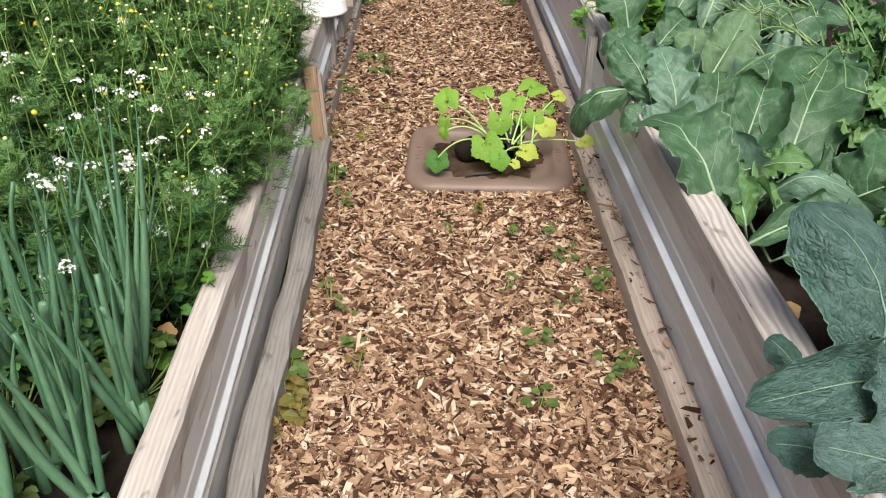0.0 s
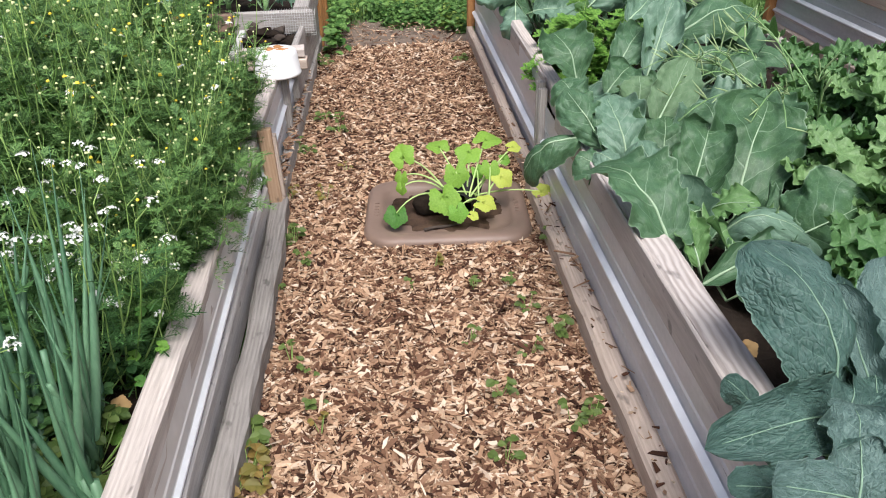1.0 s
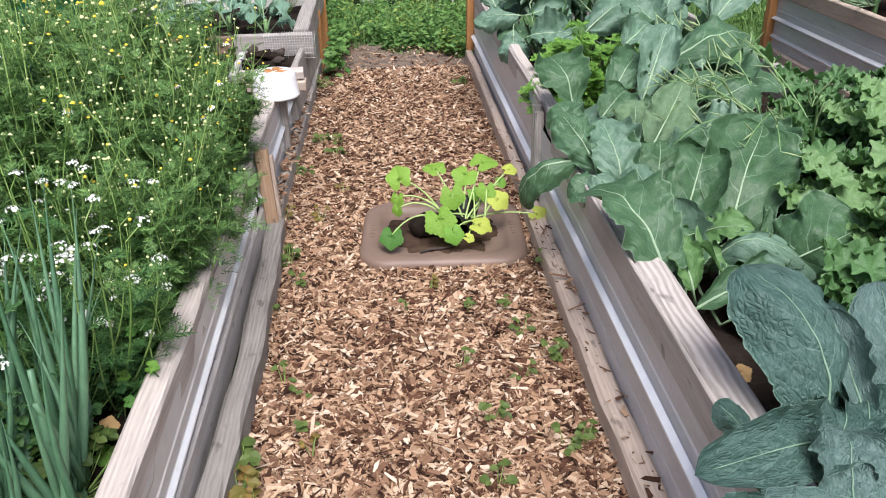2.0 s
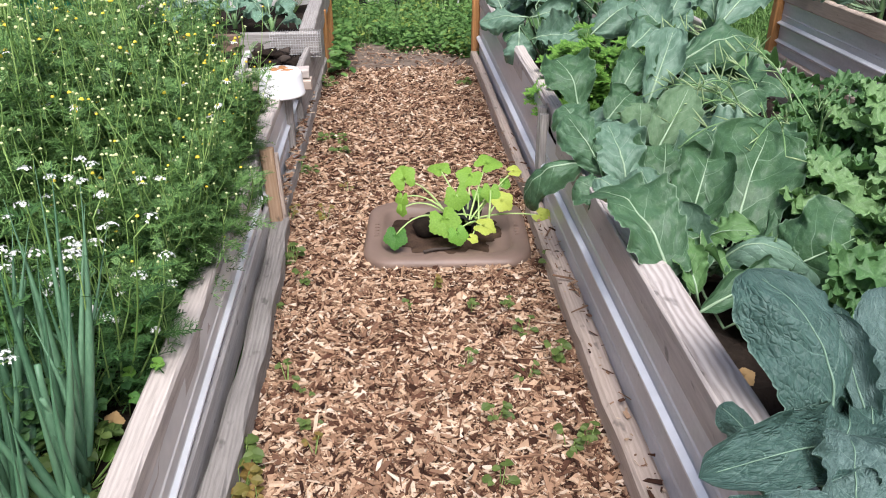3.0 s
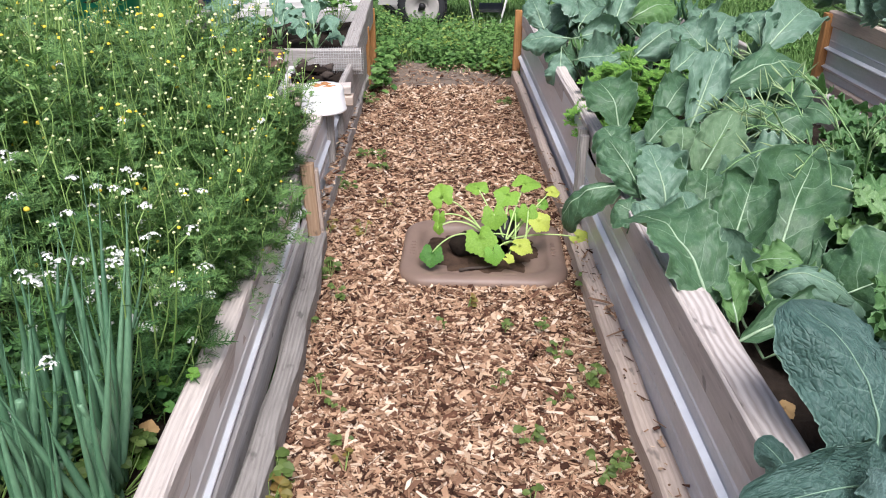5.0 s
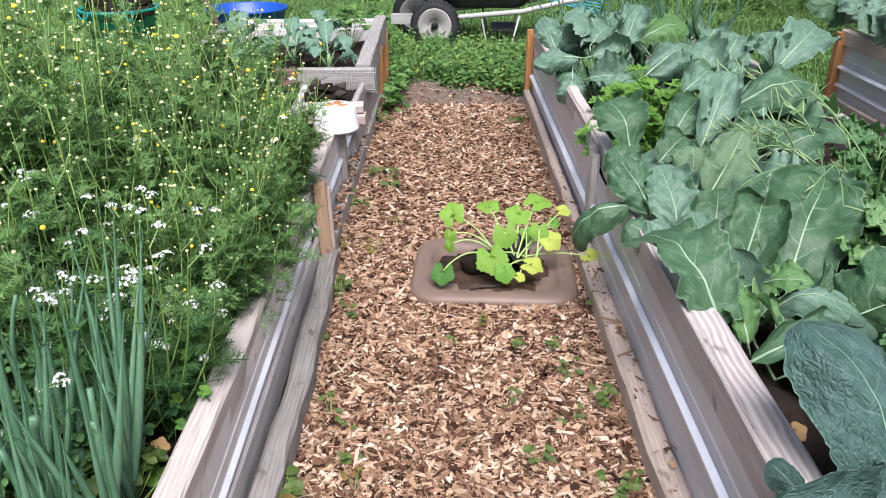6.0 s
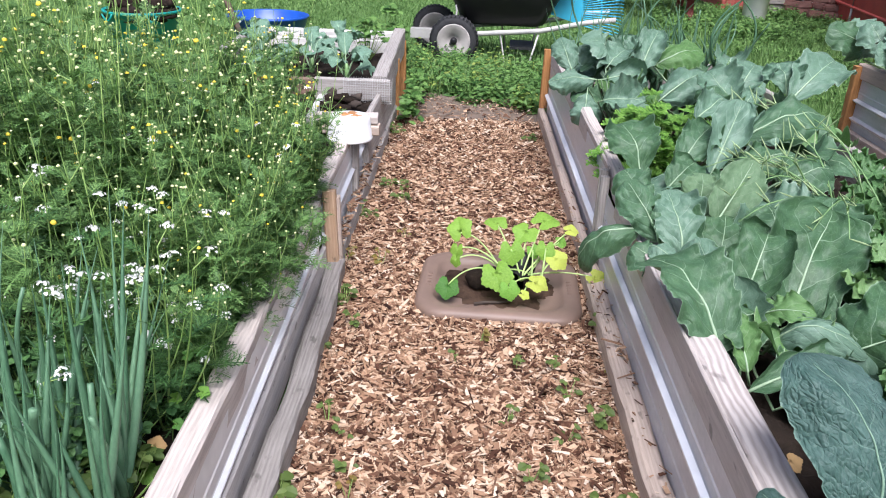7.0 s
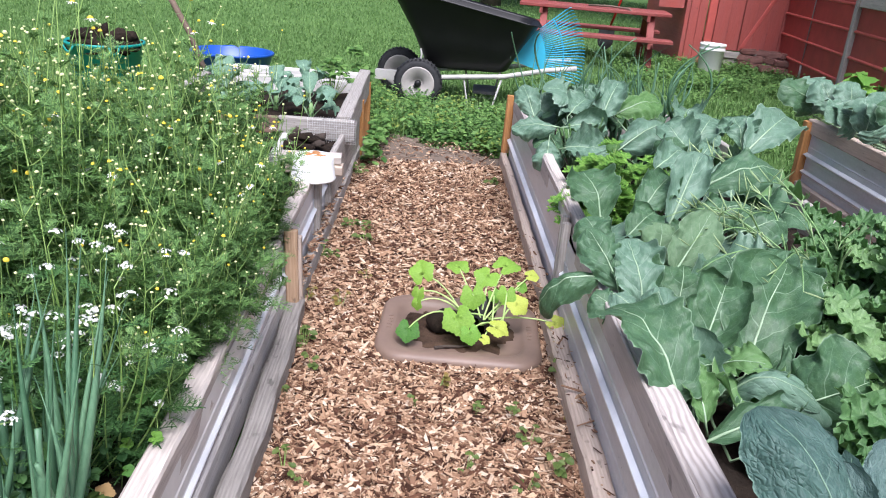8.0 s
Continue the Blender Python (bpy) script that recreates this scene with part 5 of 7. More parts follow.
brassica_leaf(cauliflower_c, (0.623, 3.36, 0.491), (0.787, 3.30, 0.518), 0.176, cup=0.5, ruffle=0.06, tone=1, n=(0, -0.7, 0.7))
brassica_leaf(cauliflower_d, (0.943, 3.80, 0.578), (1.174, 3.90, 0.637), 0.175, cup=-0.3, ruffle=0.05, tone=2, n=(0, -0.6, 0.8))
brassica_leaf(cauliflower_d, (0.870, 3.36, 0.509), (1.091, 3.50, 0.613), 0.22, cup=-0.6, ruffle=0.06, tone=1)
brassica_leaf(cauliflower_d, (1.126, 3.20, 0.520), (1.036, 3.34, 0.644), 0.213, cup=0.4, ruffle=0.06, tone=1)
brassica_leaf(cauliflower_d, (1.159, 3.30, 0.546), (1.273, 3.44, 0.665), 0.2, cup=0.4, ruffle=0.06, tone=1)
brassica_leaf(cauliflower_d, (1.349, 3.20, 0.561), (1.601, 3.42, 0.706), 0.223, cup=0.3, ruffle=0.05, tone=1, n=(-0.1, -0.75, 0.65))
brassica_leaf(cauliflower_d, (1.355, 3.26, 0.570), (1.336, 3.36, 0.686), 0.183, cup=0.4, ruffle=0.06, tone=1)
brassica_leaf(cauliflower_d, (1.119, 3.10, 0.522), (1.199, 3.20, 0.591), 0.109, cup=0.6, ruffle=0.06, tone=1)
brassica_leaf(cauliflower_d, (1.002, 3.12, 0.525), (1.043, 3.22, 0.611), 0.147, cup=-0.5, ruffle=0.06, tone=0)
brassica_leaf(collard, (0.669, 0.92, 0.405), (0.591, 1.10, 0.632), 0.202, cup=-0.3, ruffle=0.03, bend=0.1, sweep=0.1, outline='round', n=(0.15, -0.85, 0.5))
brassica_leaf(collard, (0.739, 0.92, 0.422), (0.706, 1.04, 0.573), 0.081, cup=0.7, ruffle=0.07, bend=0.03, tone=1, n=(-0.2, -0.85, 0.45))
brassica_leaf(collard, (0.824, 0.98, 0.394), (0.841, 1.12, 0.571), 0.145, cup=0.3, ruffle=0.05, tone=1, n=(-0.2, -0.8, 0.5))
brassica_leaf(collard, (0.636, 0.86, 0.453), (0.415, 0.78, 0.495), 0.135, cup=0.6, ruffle=0.06, bend=0.14, n=(-0.1, -0.6, 0.8), outline='round')
brassica_leaf(collard, (0.583, 0.70, 0.439), (0.631, 0.82, 0.517), 0.135, cup=0.3, ruffle=0.06, bend=0.08, tone=1, n=(-0.2, -0.8, 0.55), outline='round')
brassica_leaf(collard, (0.573, 0.68, 0.467), (0.440, 0.66, 0.540), 0.098, cup=-0.3, ruffle=0.05, bend=0.1, tone=1, n=(-0.1, -0.6, 0.8), outline='round')
brassica_leaf(collard, (0.666, 0.72, 0.435), (0.693, 0.82, 0.496), 0.112, cup=0.3, ruffle=0.05, tone=1)
brassica_leaf(collard, (0.545, 0.90, 0.426), (0.493, 0.94, 0.476), 0.061, cup=-0.4, ruffle=0.02, n=(-0.2, -0.6, 0.75))
brassica_leaf(collard, (0.521, 0.72, 0.448), (0.412, 0.72, 0.480), 0.076, cup=-0.3, ruffle=0.06, n=(-0.1, -0.5, 0.85))
brassica_leaf(collard, (0.625, 0.82, 0.426), (0.711, 0.96, 0.455), 0.11, cup=0.3, ruffle=0.05)
brassica_leaf(collard, (0.718, 0.86, 0.425), (0.749, 0.98, 0.460), 0.114, cup=0.3, ruffle=0.05)
brassica_leaf(collard, (0.709, 1.05, 0.410), (0.833, 1.20, 0.483), 0.069, cup=0.3, ruffle=0.05)
brassica_leaf(cabbage_far, (2.144, 4.30, 0.563), (1.900, 4.20, 0.717), 0.205, cup=-0.4, ruffle=0.05, bend=0.1, tone=0)
brassica_leaf(cabbage_far, (2.238, 4.30, 0.570), (2.038, 4.30, 0.735), 0.209, cup=-0.4, ruffle=0.05, bend=0.1, tone=1)
brassica_leaf(cabbage_far, (2.172, 4.10, 0.576), (2.079, 4.20, 0.761), 0.203, cup=-0.4, ruffle=0.05, bend=0.1, tone=1)
brassica_leaf(cabbage_far, (2.185, 4.00, 0.569), (2.193, 4.10, 0.780), 0.187, cup=-0.48, ruffle=0.05, bend=0.1, tone=1)
brassica_leaf(cabbage_far, (2.181, 3.90, 0.562), (2.033, 3.80, 0.659), 0.205, cup=-0.32, ruffle=0.05, bend=0.1, tone=1)
brassica_leaf(cabbage_far, (2.117, 3.70, 0.576), (2.149, 3.80, 0.750), 0.207, cup=-0.28, ruffle=0.05, bend=0.1, tone=1)
brassica_leaf(cabbage_far, (2.140, 3.60, 0.601), (2.160, 3.70, 0.796), 0.203, cup=-0.28, ruffle=0.05, bend=0.1, tone=1)
brassica_leaf(cabbage_far, (2.066, 3.50, 0.580), (2.043, 3.45, 0.656), 0.177, cup=-0.4, ruffle=0.05, bend=0.1, tone=1)
brassica_leaf(cabbage_far, (2.165, 3.50, 0.601), (2.166, 3.60, 0.789), 0.2, cup=-0.28, ruffle=0.05, bend=0.1, tone=0)
brassica_leaf(cabbage_far, (2.162, 3.95, 0.564), (1.991, 3.85, 0.673), 0.193, cup=-0.4, ruffle=0.05, bend=0.1, tone=1)

brassica_leaf(cauliflower_b, (0.66, 1.98, 0.34), (0.62, 2.14, 0.50), 0.16, cup=0.4, ruffle=0.05, tone=0)
brassica_leaf(cauliflower_b, (0.74, 1.96, 0.34), (0.78, 2.10, 0.48), 0.17, cup=-0.4, ruffle=0.05, tone=0)
brassica_leaf(cauliflower_b, (0.60, 1.94, 0.36), (0.50, 1.98, 0.42), 0.13, cup=-0.6, ruffle=0.05, tone=0, n=(-0.3, -0.4, 0.85))
brassica_leaf(cauliflower_b, (0.82, 2.02, 0.36), (0.92, 2.16, 0.50), 0.17, cup=0.5, ruffle=0.05, tone=1)
brassica_leaf(cauliflower_a, (0.70, 1.84, 0.33), (0.66, 1.94, 0.47), 0.15, cup=-0.4, ruffle=0.06, tone=1)
brassica_leaf(cauliflower_a, (0.68, 1.50, 0.33), (0.66, 1.60, 0.43), 0.09, cup=0.5, ruffle=0.06, tone=2)
brassica_leaf(cauliflower_a, (0.74, 1.42, 0.30), (0.88, 1.38, 0.36), 0.13, cup=-0.4, ruffle=0.06, tone=0, n=(0, -0.5, 0.85))


def scatter_leaves(plant, centre, count, reach, size, seed, material=None, low=0.05, high=0.32, cups=(-0.6, 0.7), ruffle=0.05):
    """Fills a plant with further leaves round its stem, the lower ones flatter."""
    r = random.Random(seed)
    for i in range(count):
        a = 2 * math.pi * (i * 0.382 + r.uniform(-0.05, 0.05))
        d = reach * r.uniform(0.55, 1.0)
        z = low + (high - low) * (i + r.random()) / count
        b = Vector(centre)
        flat = Vector((math.cos(a), math.sin(a), 0))
        t = b + flat * d + Vector((0, 0, z))
        out = Vector((0, -0.25, 0.9)) - flat * 0.7
        brassica_leaf(plant, b + flat * d * 0.32 + Vector((0, 0, 0.03 + z * 0.45)), t, size * r.uniform(0.75, 1.15), r.uniform(*cups), ruffle, r.uniform(0.05, 0.22), n=out, material=material, twist=r.uniform(-0.5, 0.5))


scatter_leaves(cauliflower_a, (0.82, 1.68, 0.28), 13, 0.26, 0.17, 1, low=0.03, high=0.14)
scatter_leaves(cauliflower_b, (0.86, 2.34, 0.29), 13, 0.32, 0.19, 2, low=0.05, high=0.20)
scatter_leaves(cauliflower_c, (0.76, 3.65, 0.30), 8, 0.26, 0.19, 3, low=0.06, high=0.22)
scatter_leaves(cauliflower_d, (1.20, 3.50, 0.30), 8, 0.32, 0.20, 4, low=0.04, high=0.20)
cauliflower_e = brassica("cauliflower_plant", "leafy cauliflower plant at the bed's far end", (0.86, 4.25, 0.29), M_CAULI)
scatter_leaves(cauliflower_e, (0.86, 4.25, 0.31), 14, 0.32, 0.21, 5, low=0.08, high=0.34)
cauliflower_f = brassica("cauliflower_plant", "leafy cauliflower plant among onions at the bed's far end", (1.34, 4.10, 0.29), M_CAULI)
scatter_leaves(cauliflower_f, (1.34, 4.10, 0.31), 13, 0.32, 0.20, 6, low=0.04, high=0.24)
cauliflower_g = brassica("cauliflower_plant", "cauliflower plant with spreading leaves in mid bed", (1.22, 2.86, 0.29), M_CAULI)
scatter_leaves(cauliflower_g, (1.22, 2.90, 0.31), 12, 0.34, 0.22, 7, low=0.04, high=0.22)
scatter_leaves(collard, (0.80, 1.00, 0.31), 7, 0.16, 0.14, 8, low=0.04, high=0.16)
scatter_leaves(cabbage_far, (2.62, 4.2, 0.38), 12, 0.34, 0.2, 9, low=0.10, high=0.32)
cabbage_more = brassica("cabbage_plant", "cabbage plants with pale outer leaves in the side bed", (2.66, 3.5, 0.38), M_CAULI)
scatter_leaves(cabbage_more, (2.66, 3.5, 0.38), 14, 0.34, 0.2, 10, low=0.10, high=0.32)


def ruffled_lobe(shape, centre, normal, size, r):
    """A small crimped disc of leaf, its rim thrown into tight waves."""
    n = Vector(normal).normalized()
    a = n.cross(Vector((0.31, 0.52, 0.79))).normalized()
    b = n.cross(a)
    c, spokes, rings = Vector(centre), 40, 4
    waves, shift, lift = r.randint(6, 9), r.uniform(0, 6.28), r.uniform(0.18, 0.30)
    verts, uvs = [c], [(0.5, 0.5)]
    for i in range(1, rings + 1):
        q = i / rings
        for k in range(spokes):
            w = 2 * math.pi * k / spokes
            rim = q * size * (1 + 0.14 * math.sin(3 * w + shift) + 0.10 * math.sin(waves * 2 * w) * q)
            up = size * lift * q ** 2.2 * math.sin(waves * w + shift) + 0.25 * size * q * q
            verts.append(c + (a * math.cos(w) + b * math.sin(w)) * rim + n * up)
            uvs.append((0.5 + 0.5 * q * math.cos(w), 0.5 + 0.5 * q * math.sin(w)))
    faces = [(0, 1 + k, 1 + (k + 1) % spokes) for k in range(spokes)]
    faces += [(1 + i * spokes + k, 1 + (i + 1) * spokes + k, 1 + (i + 1) * spokes + (k + 1) % spokes, 1 + i * spokes + (k + 1) % spokes) for i in range(rings - 1) for k in range(spokes)]
    shape.add(verts, faces, uvs)


def kale(x, y, seed, count=17, reach=0.22, high=0.32, material=M_KALE):
    """Curly kale: arching midribs, each set along both sides with overlapping ruffled lobes."""
    ob = brassica("curly_kale", "curly kale with frilled mid-green leaves" if material is M_KALE else "pale green curly kale with frilled leaves", (x, y, 0.28), material)
    r = random.Random(seed)
    for i in range(count):
        a = 2 * math.pi * (i * 0.382 + r.uniform(-0.06, 0.06))
        flat = Vector((math.cos(a), math.sin(a), 0))
        side = Vector((-math.sin(a), math.cos(a), 0))
        z = 0.06 + (high - 0.06) * (i + r.random()) / count
        root = Vector((x, y, 0.32))
        tip_at = root + flat * reach * r.uniform(0.6, 1.0) + Vector((0, 0, z - 0.02))
        pts = arc(root, tip_at, 0.05, 9)
        blade = Shape()
        for k in range(3, 10, 2):
            swing = 0.046 * math.sin(math.pi * (k - 1.5) / 9.5)
            for sg in (-1, 1):
                c = pts[k] + side * sg * swing * r.uniform(0.8, 1.15) + Vector((0, 0, r.uniform(-0.006, 0.010)))
                ruffled_lobe(blade, c, Vector((0, -0.15, 1)) + side * sg * r.uniform(0.0, 0.7) + flat * r.uniform(-0.6, 0.2), r.uniform(0.032, 0.048), r)
        ruffled_lobe(blade, tip_at + flat * 0.015, Vector((0, 0, 1)) - flat * 0.5, 0.046, r)
        leaf = part("leaf", blade, material, ob)
        part("midrib", tube(pts, [0.0050 - 0.0004 * k for k in range(10)], 7), M_RIB, leaf)


for i, (x, y, high, material) in enumerate(((1.24, 2.00, 0.20, M_KALE), (1.48, 2.36, 0.25, M_KALE), (1.20, 1.62, 0.24, M_KALEPALE), (1.48, 2.00, 0.34, M_KALEPALE), (1.42, 1.60, 0.32, M_KALE), (1.10, 1.24, 0.20, M_KALE), (1.30, 1.30, 0.26, M_KALE))):
    kale(x, y, 30 + i, high=high, material=material)


def frond(shape, base, way, up, length, pairs=9, needle=0.0011, spread=0.33, r=rng):
    """A feathery leaf: a thin rachis with pairs of forked needles."""
    d = Vector(way).normalized()
    u = Vector(up)
    u = (u - d * u.dot(d)).normalized()
    s = d.cross(u)
    b = Vector(base)
    v, f = [], []

    def bar(p, q, w0, w1):
        t = (q - p).normalized()
        e = t.cross(u)
        e = e.normalized() if e.length > 1e-4 else s
        k = len(v)
        v.extend((p - e * w0, p + e * w0, q + e * w1, q - e * w1))
        f.append((k, k + 1, k + 2, k + 3))

    def along(t):
        return b + d * length * t - u * length * 0.28 * t * t

    for i in range(4):
        bar(along(i / 4), along((i + 1) / 4), needle * 1.2, needle)
    for i in range(pairs):
        t = 0.18 + 0.80 * i / pairs
        p = along(t)
        reach = length * spread * math.sin(math.pi * (0.22 + 0.72 * t)) * r.uniform(0.8, 1.1)
        for sg in (-1, 1):
            tw = (s * sg + d * 0.75 + u * r.uniform(-0.25, 0.35)).normalized()
            m = p + tw * reach * 0.55
            bar(p, m, needle, needle)
            bar(m, m + (tw + d * 0.5).normalized() * reach * 0.5, needle, needle * 0.4)
            bar(m, m + (tw - d * 0.35).normalized() * reach * 0.45, needle, needle * 0.4)
            if reach > 0.012:
                bar(p + tw * reach * 0.3, p + tw * reach * 0.3 + (tw * 0.4 + d).normalized() * reach * 0.4, needle, needle * 0.4)
    shape.add(v, f)


def daisy(at, up, size, seed, open_flower=True):
    """A chamomile flower: a yellow cone with drooping white rays."""
    c, n = Vector(at), Vector(up).normalized()
    a = n.cross(Vector((0.3, 0.9, 0.1))).normalized()
    b = n.cross(a)
    cone, rays = Shape(), Shape()
    prof = ((0.55, 0.0), (0.58, 0.18), (0.42, 0.45), (0.2, 0.6), (0.0, 0.64))
    verts = [c + (a * math.cos(2 * math.pi * k / 8) + b * math.sin(2 * math.pi * k / 8)) * size * q + n * size * h for q, h in prof for k in range(8)]
    cone.add(verts, [(i * 8 + k, i * 8 + (k + 1) % 8, (i + 1) * 8 + (k + 1) % 8, (i + 1) * 8 + k) for i in range(4) for k in range(8)])
    if open_flower:
        r = random.Random(seed)
        for k in range(13):
            w = 2 * math.pi * k / 13
            d = a * math.cos(w) + b * math.sin(w)
            e = n.cross(d)
            fall = r.uniform(0.1, 0.7)
            p0, p1, p2 = c + d * size * 0.5, c + d * size * 1.0 - n * size * fall * 0.25, c + d * size * 1.45 - n * size * fall
            h = size * 0.16
            rays.add([p0 - e * h * 0.6, p0 + e * h * 0.6, p1 + e * h, p1 - e * h, p2 + e * h * 0.7, p2 - e * h * 0.7], [(0, 1, 2, 3), (3, 2, 4, 5)])
    return cone, rays


def chamomile(seed, high):
    """One bushy plant: branching stems, feathery leaves all the way up, flowers and buds at the tips."""
    r = random.Random(seed)
    ob = thing("chamomile_plant", "tall bushy chamomile with feathery leaves and small yellow flowers", "flowering plant", "chamomile in the left bed")
    for i in range(8):
        stems, ferns = Shape(), Shape()
        a = r.uniform(0, 2 * math.pi)
        top = Vector((math.cos(a) * r.uniform(0.04, 0.20), math.sin(a) * r.uniform(0.04, 0.20), high * r.uniform(0.50, 0.88)))
        pts = arc((math.cos(a) * 0.02, math.sin(a) * 0.02, 0), top, r.uniform(-0.03, 0.06), 9, (math.cos(a), math.sin(a), 0))
        tube(pts, [0.0026 - 0.00015 * k for k in range(10)], 5, stems, caps=False)
        flowers = [top]
        for k in range(28):
            t = r.uniform(0.08, 0.92)
            p = pts[int(t * 9)].lerp(pts[min(9, int(t * 9) + 1)], t * 9 - int(t * 9))
            w = r.uniform(0, 2 * math.pi)
            frond(ferns, p, (math.cos(w), math.sin(w), r.uniform(0.0, 1.0)), (0, 0, 1), r.uniform(0.06, 0.14) * (1.2 - 0.55 * t), r.randint(6, 8), 0.0015, r=r)
        for k in range(4):
            p = pts[r.randint(4, 8)]
            w = r.uniform(0, 2 * math.pi)
            q = p + Vector((math.cos(w) * 0.06, math.sin(w) * 0.06, r.uniform(0.07, 0.15)))
            bow = arc(p, q, 0.02, 4, (math.cos(w), math.sin(w), 0))
            tube(bow, [0.0017, 0.0015, 0.0014, 0.0013, 0.0012], 4, stems, caps=False)
            for j in range(3):
                w = r.uniform(0, 2 * math.pi)
                frond(ferns, bow[r.randint(1, 3)], (math.cos(w), math.sin(w), r.uniform(0.2, 1.0)), (0, 0, 1), r.uniform(0.03, 0.06), 5, 0.0011, r=r)
            if k < 2:
                flowers.append(q)
        if i < 2:
            w, far = r.uniform(0, 2 * math.pi), r.uniform(0.05, 0.24)
            q = Vector((math.cos(w) * far, math.sin(w) * far, high * r.uniform(0.95, 1.22)))
            bow = arc(pts[3], q, r.uniform(-0.03, 0.03), 8, (math.cos(w + 1), math.sin(w + 1), 0))
            tube(bow, [0.0022 - 0.00012 * k for k in range(9)], 5, stems, caps=False)
            flowers.append(q)
            for k in range(10):
                w = r.uniform(0, 2 * math.pi)
                frond(ferns, bow[r.randint(1, 7)], (math.cos(w), math.sin(w), r.uniform(0.3, 1.1)), (0, 0, 1), r.uniform(0.035, 0.075), 6, 0.0012, r=r)
            for k in range(2):
                p = bow[r.randint(4, 6)]
                w = r.uniform(0, 2 * math.pi)
                e = p + Vector((math.cos(w) * 0.05, math.sin(w) * 0.05, r.uniform(0.07, 0.14)))
                tube([p, p.lerp(e, 0.5) + Vector((0.008, 0, 0)), e], [0.0015, 0.0012, 0.001], 4, stems, caps=False)
                flowers.append(e)
        stem = part("stem", stems, M_STEM, ob, "thin pale green stem")
        part("foliage", ferns, M_FERN, stem, "feathery green leaves", smooth=False)
        for k, q in enumerate(flowers):
            big = r.random() < 0.17
            cone, rays = daisy(q, (r.uniform(-0.4, 0.4), r.uniform(-0.6, 0.2), 1), r.uniform(0.0085, 0.0125) if big else r.uniform(0.0062, 0.0098), seed * 31 + k, big and r.random() < 0.25)
            fl = part("flower", cone, M_YELLOW if big else M_BUD, ob)
            if rays.v:
                part("petals", rays, M_PETAL, fl, "white petals", smooth=False)
    return ob


def umbel_flower(shape, at, size, r):
    """A flat head of tiny white five-petalled florets."""
    c = Vector(at)
    for k in range(18):
        a, b = r.uniform(0, 6.28), r.uniform(0.1, 1.5)
        up = Vector((math.cos(a) * math.cos(b), math.sin(a) * math.cos(b), math.sin(b)))
        p = c + Vector((up.x, up.y, up.z * 0.5)) * size * r.uniform(0.8, 1.2)
        x = up.cross(Vector((0.2, 0.9, 0.3))).normalized()
        y = up.cross(x)
        for j in range(5):
            w = a + 2 * math.pi * j / 5
            e = x * math.cos(w) + y * math.sin(w) + up * 0.2
            g = y * math.cos(w) - x * math.sin(w)
            q = 0.0033 * r.uniform(0.8, 1.3)
            shape.add([p, p + e * q * 0.6 + g * q * 0.4, p + e * q, p + e * q * 0.6 - g * q * 0.4], [(0, 1, 2, 3)])


def coriander(seed, high):
    """A flowering coriander plant: forked stems, sparse fine leaves, white flower heads."""
    r = random.Random(seed)
    ob = thing("coriander_plant", "flowering coriander with fine leaves and small white flower heads", "flowering plant", "coriander in the left bed")
    stems, ferns = Shape(), Shape()
    heads = []
    for i in range(6):
        a = r.uniform(0, 2 * math.pi)
        top = Vector((math.cos(a) * r.uniform(0.04, 0.18), math.sin(a) * r.uniform(0.04, 0.18), high * r.uniform(0.35, 1.15)))
        pts = arc((0, 0, 0), top, 0.03, 6, (math.cos(a), math.sin(a), 0))
        tube(pts, [0.003 - 0.0003 * k for k in range(7)], 5, stems, caps=False)
        for k in range(9):
            p = pts[r.randint(1, 5)]
            w = r.uniform(0, 6.28)
            frond(ferns, p, (math.cos(w), math.sin(w), r.uniform(0.1, 0.8)), (0, 0, 1), r.uniform(0.05, 0.09), 6, 0.0015, r=r)
        for k in range(r.randint(1, 2)):
            q = top + Vector((r.uniform(-0.035, 0.035), r.uniform(-0.035, 0.035), r.uniform(0.01, 0.04)))
            tube([top, q], [0.0014, 0.001], 4, stems, caps=False)
            heads.append(q)
    part("stem_fork", stems, M_STEM, ob, "thin forked pale green stem")
    part("foliage", ferns, M_CORIANDER, ob, "fine green leaves", smooth=False)
    for q in heads:
        s = Shape()
        umbel_flower(s, q, r.uniform(0.010, 0.017), r)
        part("flower_head", s, M_PETAL, ob, "white flower head", smooth=False)
    return ob


def put_copies(masters, places):
    """Places the first copies themselves, then copies of them."""
    for i, (x, y, z, turn, lean, scale) in enumerate(places):
        m = pose(x, y, z, lean, lean * 0.5, turn) @ Matrix.Diagonal((scale, scale, scale, 1))
        if i < len(masters):
            masters[i].matrix_basis = m
        else:
            src = masters[i % len(masters)]
            keep = src.matrix_basis.copy()
            c = copy_thing(src, m)
            c.matrix_basis = m


r = random.Random(5)
spots = []
for j in range(9):
    for i in range(8):
        x, y = -0.60 - 0.155 * i + r.uniform(-0.06, 0.06), 1.62 + 0.215 * j + r.uniform(-0.06, 0.06)
        if y < 2.0 and x < -0.95 and r.random() < 0.3:
            continue
        if y > 2.85 and x > -0.72:
            continue
        spots.append((x, y, 0.20, r.uniform(0, 360), r.uniform(-9, 9), r.uniform(0.85, 1.10) * (0.82 if y < 1.9 else 1.0) * (1.05 if x < -0.85 else 1.0) * (0.84 if x > -0.66 else 1.0) * (0.85 if y > 3.0 else 1.0)))
for k in range(7):
    spots.append((-0.565 + r.uniform(-0.02, 0.02), 1.72 + 0.155 * k, 0.20, r.uniform(0, 360), r.uniform(4, 12), r.uniform(0.62, 0.85)))
